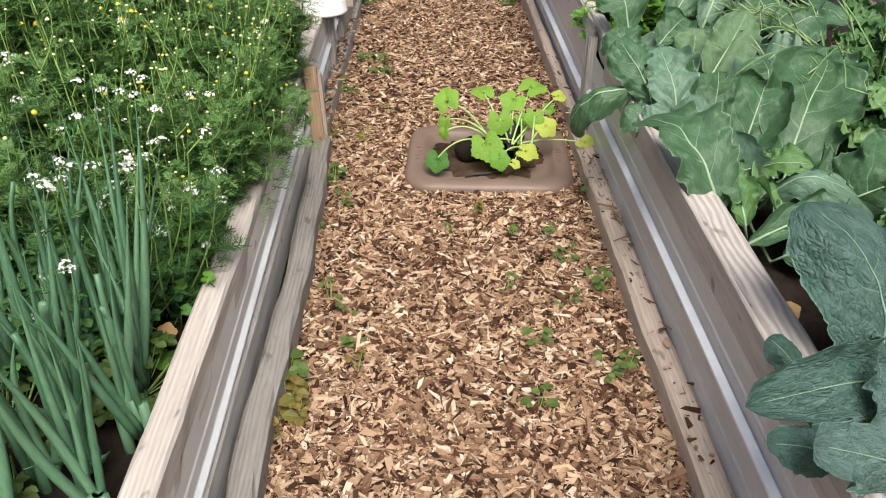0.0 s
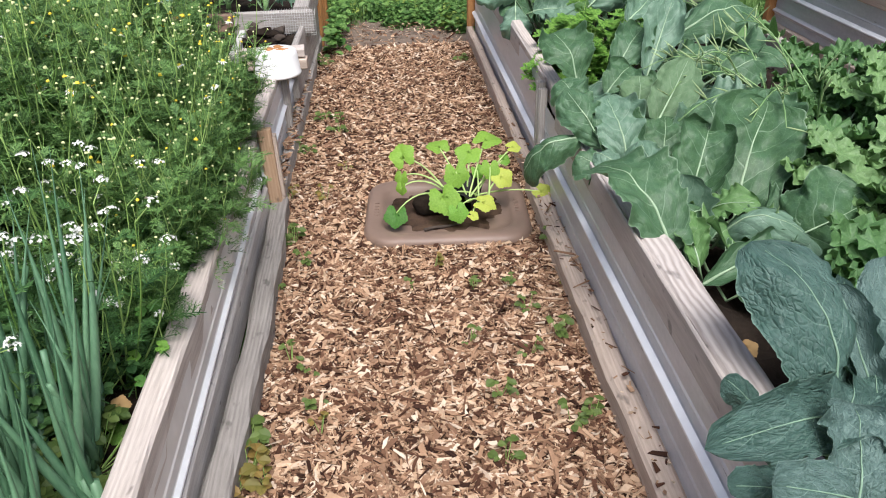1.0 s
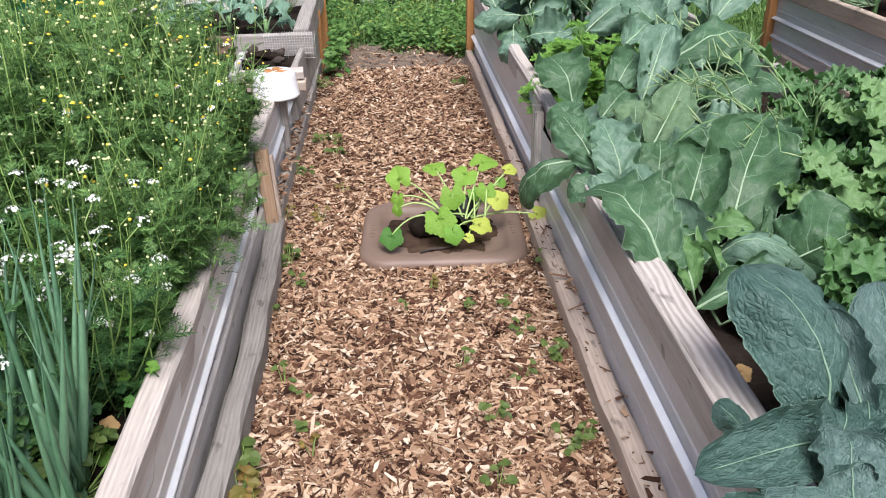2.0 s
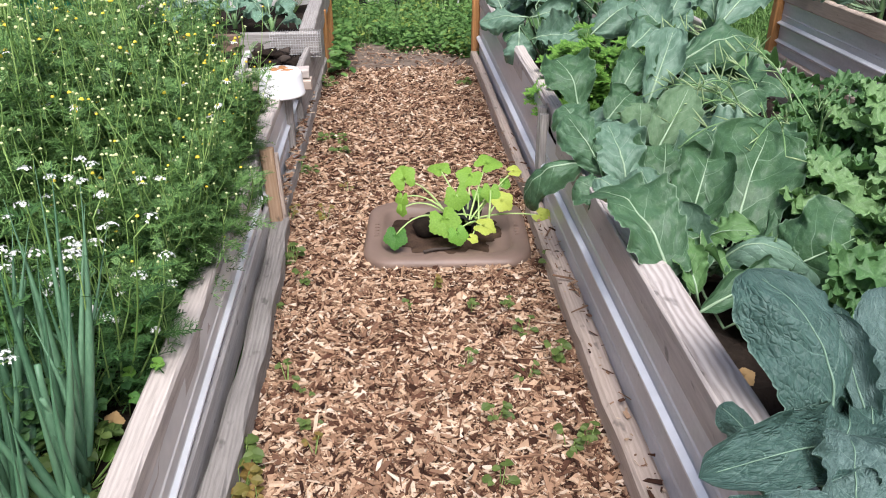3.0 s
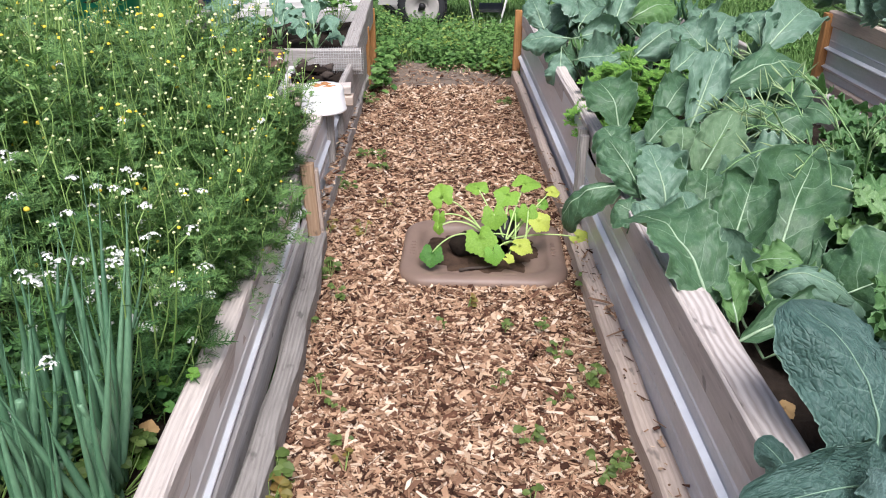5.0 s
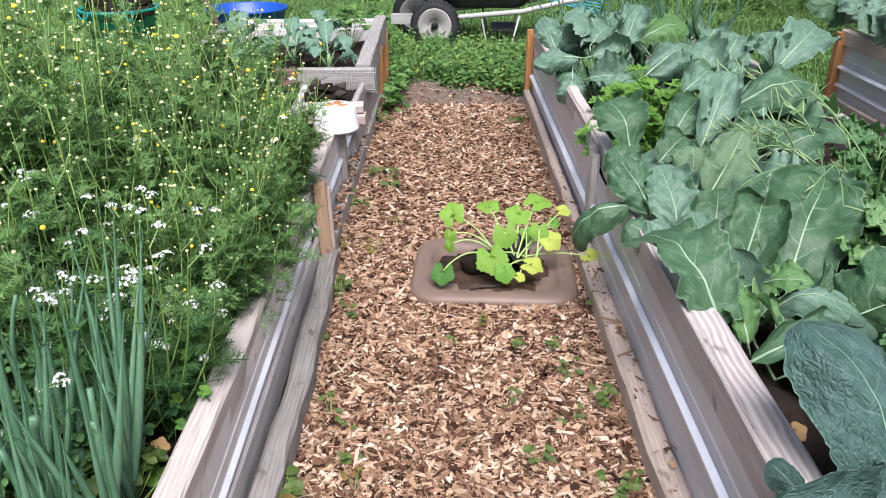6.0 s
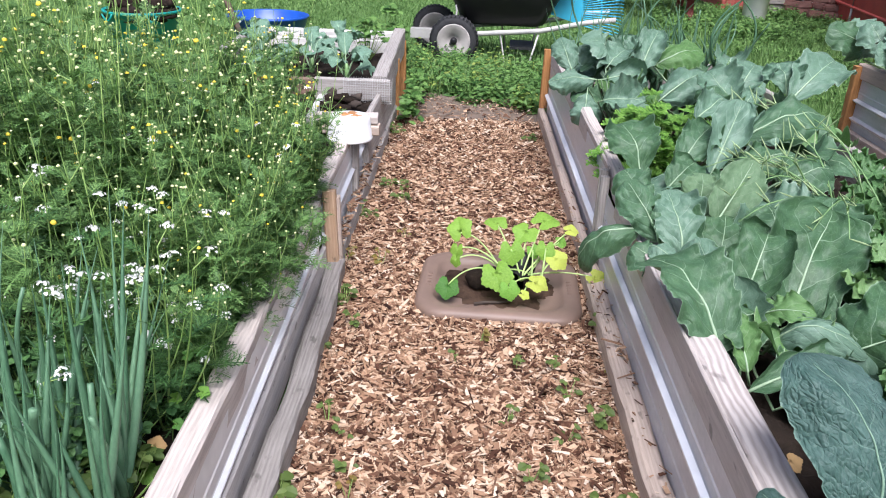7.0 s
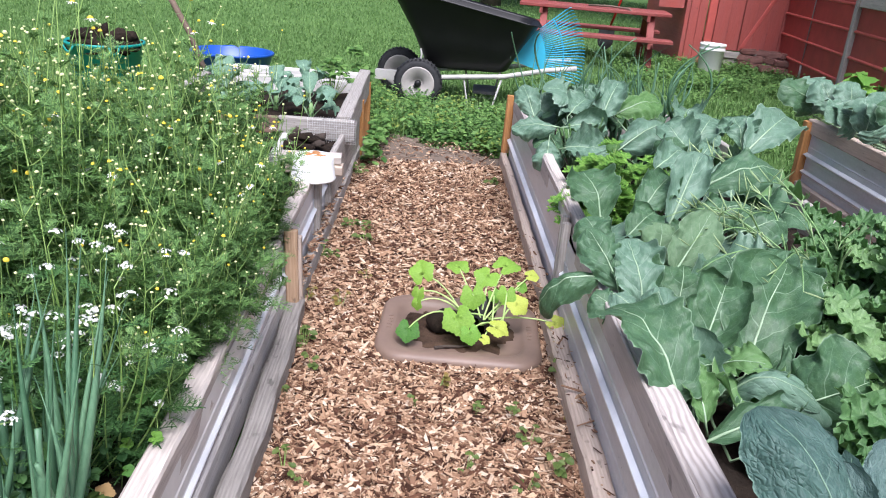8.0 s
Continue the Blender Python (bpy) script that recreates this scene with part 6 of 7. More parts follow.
for k in range(5):
    spots.append((-0.545, 1.46 + 0.26 * k, 0.20, r.uniform(0, 360), r.uniform(-8, 8), r.uniform(0.58, 0.76)))
put_copies([chamomile(100 + k, 0.62 + 0.02 * k) for k in range(6)], spots)
spots = [(-0.60, 1.36, 0.2), (-0.74, 1.45, 0.2), (-0.90, 1.50, 0.2), (-0.62, 1.62, 0.2), (-1.06, 1.55, 0.2), (-1.20, 1.80, 0.2), (-0.84, 1.75, 0.2), (-0.66, 1.26, 0.2), (-0.60, 1.52, 0.2), (-0.70, 1.32, 0.2), (-0.76, 1.62, 0.2), (-0.61, 1.66, 0.2)]
put_copies([coriander(200 + k, 0.42) for k in range(4)], [(x, y, z, r.uniform(0, 360), r.uniform(-6, 6), r.uniform(0.85, 1.15)) for x, y, z in spots])


# ---- green onions ----
def onion_leaf(plant, base, tip_at, radius, bow, seed, cut=False):
    r = random.Random(seed)
    a, b = Vector(base), Vector(tip_at)
    pts = arc(a, b, bow, 12, (r.uniform(-1, 1), r.uniform(-1, 1), 0.2))
    radii = [radius * (0.75 + 0.5 * math.sin(math.pi * min(1, 0.15 + i / 12))) * (1 if cut else max(0.08, (1 - (i / 12) ** 2.2))) for i in range(13)]
    return part("leaf", tube(pts, radii, 10, flat=0.8), M_ONION, plant, "cut hollow leaf" if cut else "")


def onion_clump(x, y, z, tips, seed, radius=0.0088, bow=0.05):
    ob = thing("green_onion", "clump of green onions with tall hollow blue-green leaves", "vegetable plant", "green onions")
    r = random.Random(seed)
    for k in range(3):
        bx, by = x + r.uniform(-0.02, 0.02), y + r.uniform(-0.02, 0.02)
        part("stalk", tube([(bx, by, z - 0.08), (bx, by, z + 0.09)], [0.011, 0.009], 9), M_ONION, ob, "thick stalk")
    for k, (tx, ty, tz, cut) in enumerate(tips):
        onion_leaf(ob, (x + r.uniform(-0.02, 0.02), y + r.uniform(-0.02, 0.02), z + 0.03), (tx, ty, tz), radius * r.uniform(0.75, 1.15), r.uniform(-0.4, 1.0) * bow, seed * 50 + k, cut)
    return ob


onion_clump(-0.60, 1.12, 0.20, [(-0.63, 1.33, 0.77, False), (-0.555, 1.32, 0.74, False), (-0.64, 1.18, 0.55, False), (-0.57, 1.15, 0.60, False), (-0.59, 1.06, 0.46, True), (-0.67, 1.20, 0.68, False), (-0.57, 1.02, 0.42, False)], 1)
onion_clump(-0.70, 1.05, 0.20, [(-0.74, 1.12, 0.66, False), (-0.70, 1.20, 0.62, False), (-0.66, 1.02, 0.50, True), (-0.80, 1.10, 0.64, False), (-0.72, 0.98, 0.52, False), (-0.62, 0.95, 0.44, False)], 2)
onion_clump(-0.82, 1.12, 0.20, [(-0.86, 1.36, 0.68, False), (-0.83, 1.25, 0.66, False), (-0.92, 1.20, 0.70, False), (-0.78, 1.10, 0.56, False), (-0.80, 1.02, 0.60, False), (-0.86, 1.02, 0.50, True)], 3)
onion_clump(-0.62, 0.92, 0.20, [(-0.68, 0.97, 0.55, False), (-0.60, 0.98, 0.50, False), (-0.66, 0.86, 0.44, False), (-0.57, 0.90, 0.42, False), (-0.64, 0.80, 0.36, False), (-0.54, 0.86, 0.33, False)], 4)
onion_clump(-0.76, 0.88, 0.20, [(-0.80, 0.92, 0.58, False), (-0.73, 0.95, 0.60, False), (-0.86, 0.90, 0.55, False), (-0.76, 0.82, 0.50, False), (-0.70, 0.80, 0.42, False)], 5)
onion_clump(-0.92, 1.00, 0.20, [(-0.98, 1.10, 0.70, False), (-0.93, 1.08, 0.74, False), (-1.02, 1.00, 0.66, False), (-0.90, 0.94, 0.56, False), (-0.88, 1.10, 0.66, False)], 6)
onion_clump(-0.98, 1.22, 0.20, [(-1.05, 1.30, 0.72, False), (-0.99, 1.34, 0.76, False), (-1.10, 1.25, 0.66, False), (-0.95, 1.28, 0.60, False)], 7)
onion_clump(-0.60, 1.14, 0.20, [(-0.61, 1.35, 0.76, False), (-0.565, 1.34, 0.68, False), (-0.53, 1.33, 0.64, False), (-0.70, 1.33, 0.70, False), (-0.53, 1.28, 0.55, False)], 8)
onion_clump(-0.68, 1.12, 0.20, [(-0.71, 1.35, 0.63, False), (-0.66, 1.32, 0.66, False), (-0.79, 1.33, 0.60, False), (-0.69, 1.30, 0.55, True), (-0.74, 1.25, 0.70, False)], 9)
r = random.Random(23)
for i, (x, y) in enumerate(((-0.56, 1.00), (-0.66, 1.00), (-0.70, 0.80), (-0.84, 0.96), (-0.62, 1.20), (-0.74, 1.22), (-0.90, 1.26), (-1.06, 1.10), (-0.56, 0.82), (-0.92, 0.84), (-0.72, 1.10), (-0.68, 0.90), (-0.80, 0.80), (-0.98, 0.94))):
    onion_clump(x, y, 0.20, [(x - 0.03 + r.uniform(-0.09, 0.07), y + r.uniform(-0.04, 0.14), 0.20 + r.uniform(0.22, 0.46), r.random() < 0.06) for k in range(6)], 40 + i, 0.0080)
r = random.Random(17)
for i in range(11):
    ox, oy = 0.66 + 0.082 * i + r.uniform(-0.04, 0.04), 4.55 + r.uniform(-0.16, 0.14)
    onion_clump(ox, oy, 0.31, [(ox + r.uniform(-0.22, 0.22), oy + r.uniform(-0.15, 0.12), 0.31 + r.uniform(0.22, 0.56), r.random() < 0.2) for k in range(8)], 20 + i, 0.0060, 0.26)


# ---- seed stalks, herbs and seedlings ----
def seed_stalks():
    ob = thing("bolted_mustard", "fallen bolted mustard stalks with pale green seed pods", "vegetable plant")
    r = random.Random(3)
    for k in range(15):
        a = Vector((1.22 + r.uniform(-0.1, 0.12), 2.30 + r.uniform(-0.3, 0.3), 0.28))
        b = Vector((r.uniform(0.72, 1.22), r.uniform(1.75, 2.55), r.uniform(0.50, 0.64))) if k < 13 else Vector((1.00 + 0.16 * (k - 13), 2.85, 0.62))
        pts = arc(a, b, 0.13, 10)
        stalk = part("stalk", tube(pts, [0.0035 - 0.0002 * i for i in range(11)], 6), M_STALK, ob)
        for i in range(11):
            pod = Shape()
            p = pts[r.randint(3, 10)]
            d = ((b - a).normalized() + Vector((r.uniform(-0.7, 0.7), r.uniform(-0.7, 0.7), r.uniform(-0.5, 0.5)))).normalized()
            ln = r.uniform(0.045, 0.075)
            tube([p, p + d * ln * 0.25, p + d * ln * 0.6, p + d * ln], [0.0008, 0.0024, 0.0023, 0.0005], 5, pod, caps=False)
            part("seed_pod", pod, M_POD, stalk)


seed_stalks()


def leafy_herb(name, label, at, count, reach, high, size, material, seed):
    """A low herb of many small toothed leaflets on thin stalks."""
    ob = thing(name, label, "herb", at=at)
    r = random.Random(seed)
    stems, leaves = Shape(), Shape()
    for k in range(count):
        a, d = r.uniform(0, 6.28), reach * math.sqrt(r.random())
        p = Vector((math.cos(a) * d, math.sin(a) * d, high * r.uniform(0.6, 1.0) * (1 - 0.5 * (d / reach) ** 2)))
        tube([(p.x * 0.2, p.y * 0.2, 0), (p.x * 0.7, p.y * 0.7, p.z * 0.6), p], [0.0016, 0.0013, 0.001], 4, stems, caps=False)
        for j in range(3):
            w = a + (j - 1) * 1.1
            leaflet(leaves, p, (math.cos(w), math.sin(w), r.uniform(-0.2, 0.4)), (r.uniform(-0.3, 0.3), r.uniform(-0.5, 0.1), 1), size * r.uniform(0.7, 1.2))
    part("stem_tuft", stems, M_STEM, ob)
    tagged(part("leaf_tuft", leaves, material, ob, smooth=False), kind="stuff")
    return ob


def leaflet(shape, at, way, up, size, broad=1.0):
    """One small folded, toothed leaf of eight faces."""
    p, d, u = Vector(at), Vector(way).normalized(), Vector(up)
    u = (u - d * u.dot(d)).normalized()
    s = d.cross(u)
    rim = [(x, y * broad) for x, y in ((0.0, 0.0), (0.22, 0.30), (0.42, 0.34), (0.50, 0.46), (0.70, 0.36), (0.80, 0.34), (1.0, 0.0))]
    mid = [p + d * size * x - u * size * 0.25 * x * x for x, y in rim]
    v = mid + [m + s * size * y + u * size * y * 0.3 for m, (x, y) in zip(mid[1:-1], rim[1:-1])] + [m - s * size * y + u * size * y * 0.3 for m, (x, y) in zip(mid[1:-1], rim[1:-1])]
    n = len(rim)
    f = [(0, 1, n), (0, 2 * n - 2, 1), (n - 2, n - 1, 2 * n - 3), (n - 2, 3 * n - 5, n - 1)]
    f += [(i, i + 1, n + i, n + i - 1) for i in range(1, n - 2)] + [(i + 1, i, 2 * n - 3 + i, 2 * n - 2 + i) for i in range(1, n - 2)]
    shape.add(v, f)


def parsley(label, at, stalks, reach, high, seed):
    """Parsley: thin stalks that arch out, each with finely cut leaves at its end."""
    ob = thing("parsley", label, "herb", at=at)
    r = random.Random(seed)
    cut = Shape()
    for k in range(stalks):
        a, d = r.uniform(0, 6.28), reach * math.sqrt(r.random())
        p = Vector((math.cos(a) * d, math.sin(a) * d, high * r.uniform(0.45, 1.0) * (1 - 0.45 * (d / reach) ** 2)))
        pts = arc((p.x * 0.2, p.y * 0.2, 0), p, 0.03, 5, (math.cos(a), math.sin(a), 0))
        part("leaf_stalk", tube(pts, [0.0020 - 0.0002 * i for i in range(6)], 5), M_STEM, ob)
        for j in range(4):
            w = a + (j - 1.5) * 0.9 + r.uniform(-0.3, 0.3)
            frond(cut, pts[5 if j < 3 else 4], (math.cos(w), math.sin(w), r.uniform(-0.1, 0.6)), (0, -0.3, 1), r.uniform(0.04, 0.075), 5, 0.0042, 0.5, r)
    tagged(part("cut_leaves", cut, M_PARSLEY, ob, smooth=False), kind="stuff")
    return ob


parsley("bright green parsley between the cauliflower plants", (0.82, 2.98, 0.26), 70, 0.20, 0.38, 1)
parsley("bright green parsley beside the bed's top board", (0.68, 2.86, 0.26), 40, 0.13, 0.26, 2)
leafy_herb("low_weed", "low green weeds under the onion leaves", (-0.60, 1.12, 0.20), 40, 0.10, 0.12, 0.024, M_PATHWEED, 3)
leafy_herb("low_weed", "low green weeds between onion stalks", (-0.80, 1.0, 0.20), 50, 0.2, 0.10, 0.024, M_PATHWEED, 4)
r = random.Random(41)
for k in range(9):
    leafy_herb("coriander_seedling", "low fine-leaved coriander under the taller plants", (-0.68 - 0.05 * k, 1.30 + r.uniform(-0.18, 0.25), 0.20), 55, 0.14, 0.20, 0.022, M_CORIANDER, 70 + k)
def rail_weed():
    """A sprawling seedling with round leaves, some turning yellow and red."""
    ob = thing("rail_weed", "sprawling weed with round leaves, some yellow and red, beside the rail", "weed")
    for i, (x, y, z, size, tone) in enumerate((
            (-0.525, 1.42, 0.377, 0.021, 0), (-0.557, 1.42, 0.41, 0.018, 0), (-0.55, 1.4, 0.371, 0.014, 0),
            (-0.499, 1.33, 0.329, 0.016, 1), (-0.555, 1.32, 0.317, 0.015, 1), (-0.575, 1.24, 0.257, 0.022, 2),
            (-0.582, 1.2, 0.223, 0.024, 1), (-0.638, 1.22, 0.225, 0.02, 1), (-0.539, 1.28, 0.283, 0.014, 0))):
        leaf = part("leaf", palm_leaf((x, y, z), (0.1, -0.6, 0.75), (0.5, -0.2 + 0.1 * (i % 3), 0.1), size, 0.25, 50 + i), (M_SQUASHDARK, M_SQUASHMID, M_DRYLEAF)[tone], ob, ("", "", "reddish brown leaf")[tone])
        part("leaf_stalk", tube(arc((x - 0.03, y + 0.04, 0.20), (x, y, z), 0.02, 6), 0.0014, 5), M_STEM, leaf)


rail_weed()
leafy_herb("pepper_seedling", "young pepper plant with thin green leaves", (-0.62, 5.15, 0.27), 40, 0.12, 0.30, 0.045, M_WEED, 5)
leafy_herb("pepper_seedling", "tall young pepper plant with pale green leaves", (-0.55, 5.75, 0.0), 60, 0.16, 0.55, 0.06, M_WEED, 6)
for i, (x, y) in enumerate(((-0.66, 4.50), (-0.90, 4.70), (-1.12, 4.50), (-1.25, 4.9), (-0.76, 5.0))):
    ob = brassica("broccoli_seedling", "young broccoli plant with pale blue-green leaves in the far bed", (x, y, 0.27), M_BROCCOLI, 0.10)
    scatter_leaves(ob, (x, y, 0.27), 7, 0.22, 0.125, 60 + i, low=0.08, high=0.26, ruffle=0.06)
leafy_herb("herb_clump", "light green broad-leaved herb among the cabbages", (2.52, 4.45, 0.36), 30, 0.20, 0.45, 0.12, M_PARSLEY, 9)
dry = tagged(part("dry_leaf", palm_leaf((0.70, 1.27, 0.275), (-0.2, -0.3, 0.9), (0.3, -0.6, 0), 0.024, 0.4, 3), M_DRYLEAF), "curled yellow-brown dry leaf on the soil", "leaf")

# ---- ground cover: weeds, grass and a few trees behind ----
def cover_patch(name, label, count, spot, size, material, high, seed, category="weeds"):
    """A carpet of small leaves on short stalks."""
    r = random.Random(seed)
    s = Shape()
    for k in range(count):
        x, y = spot(r)
        z = high * r.random() ** 0.7
        w = r.uniform(0, 6.28)
        leaflet(s, (x, y, z), (math.cos(w), math.sin(w), r.uniform(-0.3, 0.5)), (r.uniform(-0.4, 0.4), r.uniform(-0.7, 0.1), 1), size * r.uniform(0.6, 1.3))
    return tagged(part(name, s, material, None, "", False), label, category, kind="stuff")


def weed_clump(shape, x, y, reach, high, size, r):
    """A ragged tuft: stalks that lean out, each with a few pointed leaves up its length, and some grass blades."""
    for k in range(int(16 * reach / 0.10)):
        a, d = r.uniform(0, 6.28), reach * math.sqrt(r.random())
        bx, by, lean = x + math.cos(a) * d * 0.7, y + math.sin(a) * d * 0.7, r.uniform(0.1, 0.6)
        h = high * r.uniform(0.4, 1.15)
        for j in range(5):
            t = (j + 0.6) / 5
            w = a + r.uniform(-1.8, 1.8)
            p = (bx + math.cos(a) * lean * h * t, by + math.sin(a) * lean * h * t, max(0.004, h * t))
            leaflet(shape, p, (math.cos(w), math.sin(w), r.uniform(-0.4, 0.6)), (r.uniform(-0.5, 0.5), r.uniform(-0.7, 0.2), 1), size * r.uniform(0.45, 1.2) * (1.15 - 0.5 * t), r.uniform(0.55, 1.0))


def weed_bank(name, label, count, spot, material, seed, sizes=(0.032, 0.060), highs=(0.05, 0.19)):
    r = random.Random(seed)
    s = Shape()
    for k in range(count):
        x, y = spot(r)
        weed_clump(s, x, y, r.uniform(0.06, 0.14), r.uniform(*highs), r.uniform(*sizes), r)
    return tagged(part(name, s, material, None, "", False), label, "weeds", kind="stuff")


def front_edge(x):
    """Where the weeds begin beyond the dirt, nearer on the side of the far bed's post."""
    return 5.40 - 0.42 * max(0.0, min(1.0, (x + 0.25) / 0.5)) + 0.12 * noise.noise(Vector((x * 5.0, 2.0, 0)))


def weed_spot(r):
    x = r.uniform(-0.75, 1.0)
    return x, front_edge(x) + 0.10 + 1.25 * r.random() ** 1.3


weed_bank("weed_patch", "thick patch of broad-leaved green weeds beyond the path", 190, weed_spot, M_WEED, 1)
weed_bank("weed_patch", "yellowing and bright weeds among the patch", 36, weed_spot, M_PARSLEYDULL, 6, (0.03, 0.05), (0.08, 0.20))
cover_patch("weed_edge", "low weeds at the foot of the far left bed", 260, lambda r: (-0.33 + 0.10 * r.random() ** 2, r.uniform(4.5, 5.5)), 0.045, M_WEED, 0.16, 2)
weed_bank("weed_edge", "low weeds and clover round the shed", 130, lambda r: (r.uniform(2.2, 4.6), r.uniform(8.4, 10.6)), M_WEED, 3, (0.035, 0.07), (0.05, 0.16))
weed_bank("weed_edge", "weeds beyond the right bed", 110, lambda r: (r.uniform(0.9, 3.6), r.uniform(5.0, 8.4)), M_WEED, 4, (0.02, 0.045), (0.03, 0.11))


def grass(name, label, count, spot, high, seed):
    r = np.random.default_rng(seed)
    xy = spot(r, count)
    keep = ~((np.abs(xy[:, 0]) < 0.55) & (xy[:, 1] < 5.1)) & ~((xy[:, 0] > -1.8) & (xy[:, 0] < 3.6) & (xy[:, 1] < 4.85)) & ~((xy[:, 0] > -1.8) & (xy[:, 0] < -0.4) & (xy[:, 1] < 5.48))
    xy = xy[keep]
    n = len(xy)
    a, h = r.uniform(0, 2 * np.pi, n), high * r.uniform(0.5, 1.3, n)
    lean = r.uniform(0.1, 0.8, n)
    w = 0.0016 + 0.0004 * xy[:, 1]
    dx, dy = np.cos(a), np.sin(a)
    base = np.stack([xy[:, 0], xy[:, 1], np.full(n, -0.02)], 1)
    side = np.stack([-dy, dx, np.zeros(n)], 1) * w[:, None]
    mid = base + np.stack([dx * lean * h * 0.3, dy * lean * h * 0.3, h * 0.6], 1)
    end = base + np.stack([dx * lean * h, dy * lean * h, h], 1)
    verts = np.stack([base - side, base + side, mid + side * 0.8, mid - side * 0.8, end], 1).reshape(-1, 3)
    me = bpy.data.meshes.new(name)
    k = np.arange(n) * 5
    me.from_pydata(verts.tolist(), [], [f for i in k.tolist() for f in ((i, i + 1, i + 2, i + 3), (i + 3, i + 2, i + 4))])
    me.materials.append(M_GRASS)
    return tagged(new(name, me), label, "grass", kind="stuff")


def fan(y0, y1, power):
    def spot(r, n):
        y = y0 + (y1 - y0) * r.random(n) ** power
        return np.stack([r.uniform(-0.62, 0.62, n) * (y + 0.6), y], 1)
    return spot


grass("lawn_grass", "short green lawn grass", 90000, fan(4.9, 11.0, 1.1), 0.032, 1)
grass("lawn_grass", "short green lawn grass farther off", 60000, fan(11.0, 24.0, 1.2), 0.04, 2)


def rank(y0, y1):
    def spot(r, n):
        return np.stack([r.uniform(0.4, 5.0, n), r.uniform(y0, y1, n)], 1)
    return spot


grass("rough_grass", "longer unmown grass between the bed and the shed", 9000, rank(4.9, 11.5), 0.085, 3)
grass("rough_grass", "longer grass among the weeds", 1500, lambda r, n: np.stack([r.uniform(-0.6, 1.0, n), r.uniform(5.3, 6.7, n)], 1), 0.15, 5)
grass("rough_grass", "longer grass round the wheelbarrow", 5000, fan(5.3, 7.6, 1.0), 0.10, 4)


def tree(x, y, high, seed, trunk=0.22, spread=0.36):
    """A broad-leaved tree: tapered trunk, limbs and a crown of many leaf clumps."""
    ob = thing("tree", "dark leafy tree, mostly unseen, that shades the lawn's far edge", "tree", "trees behind the lawn", at=(x, y, -0.05))
    r = random.Random(seed)
    wood_parts, leaves = Shape(), Shape()
    top = Vector((r.uniform(-0.4, 0.4), r.uniform(-0.4, 0.4), high * 0.8))
    tube(arc((0, 0, 0), top, 0.15, 8, (1, 0, 0)), [trunk * (1.25 - 0.13 * i) for i in range(9)], 12, wood_parts)
    for k in range(15):
        s = r.uniform(0.40, 0.95)
        a = r.uniform(0, 6.28)
        p = top * s
        q = p + Vector((math.cos(a), math.sin(a), r.uniform(0.1, 0.6))) * high * spread * r.uniform(0.5, 1.0)
        tube(arc(p, q, 0.2, 5), [trunk * 0.35, trunk * 0.3, trunk * 0.25, trunk * 0.2, trunk * 0.12, trunk * 0.05], 7, wood_parts)
        for j in range(520):
            c = p.lerp(q, r.uniform(0.35, 1.15)) + Vector((r.gauss(0, 0.5), r.gauss(0, 0.5), r.gauss(0, 0.38)))
            w = r.uniform(0, 6.28)
            leaflet(leaves, c, (math.cos(w), math.sin(w), r.uniform(-0.7, 0.3)), (r.uniform(-0.5, 0.5), r.uniform(-0.5, 0.5), 1), r.uniform(0.16, 0.34))
    part("trunk", wood_parts, M_BARK, ob, "rough dark trunk and limbs")
    part("crown", leaves, M_TREE, ob, "dense dark green crown", smooth=False)


# One trunk shows; the crowns and other trees are unseen, added for shade.
tree(1.32, 18.8, 8.5, 1, 0.20, 0.55)
tree(4.6, 16.4, 9.0, 2, 0.26, 0.52)
tree(-7.5, 24.0, 9.0, 3)


# ---- small weeds on the path ----
def path_weed(x, y, seed, red=False, size=0.03, count=5):
    r = random.Random(seed)
    st = Shape()
    ob = thing("path_weed", "small reddening weed seedling in the wood chips" if red else "small green weed seedling in the wood chips", "weed", "weeds on the path", at=(x, y, 0.0))
    for k in range(count):
        a = r.uniform(0, 6.28)
        p = Vector((math.cos(a) * size * 0.7, math.sin(a) * size * 0.7, r.uniform(0.015, 0.07)))
        tube([(0, 0, 0), p], [0.0012, 0.0009], 4, st, caps=False)
        s = Shape()
        leaflet(s, p, (math.cos(a), math.sin(a), 0.1), (r.uniform(-0.3, 0.3), -0.4, 1), size * r.uniform(0.6, 1.1))
        leaflet(s, p, (math.cos(a + 1.4), math.sin(a + 1.4), 0.1), (r.uniform(-0.3, 0.3), -0.4, 1), size * r.uniform(0.5, 0.9))
        part("leaf", s, M_REDWEED if red else M_PATHWEED, ob, smooth=False)
    part("stem_tuft", st, M_STEM, ob)


path_weed(-0.40, 3.13, 1, False, 0.026, 5)
path_weed(-0.26, 2.63, 2, True, 0.026, 5)
path_weed(-0.39, 2.66, 3, True, 0.026, 5)
path_weed(-0.38, 2.36, 4, False, 0.030, 8)
path_weed(-0.35, 2.31, 5, False, 0.026, 7)
path_weed(-0.30, 2.17, 6, False, 0.024, 4)
path_weed(-0.38, 1.99, 7, False, 0.026, 5)
path_weed(-0.30, 1.66, 8, False, 0.022, 4)
path_weed(-0.25, 1.61, 9, False, 0.020, 3)
path_weed(-0.23, 1.49, 10, False, 0.022, 4)
path_weed(-0.21, 1.39, 11, True, 0.020, 3)
path_weed(-0.36, 1.28, 12, True, 0.036, 10)
path_weed(-0.37, 1.36, 13, False, 0.034, 10)
path_weed(-0.385, 1.22, 14, True, 0.036, 9)
path_weed(-0.35, 1.36, 15, False, 0.024, 6)
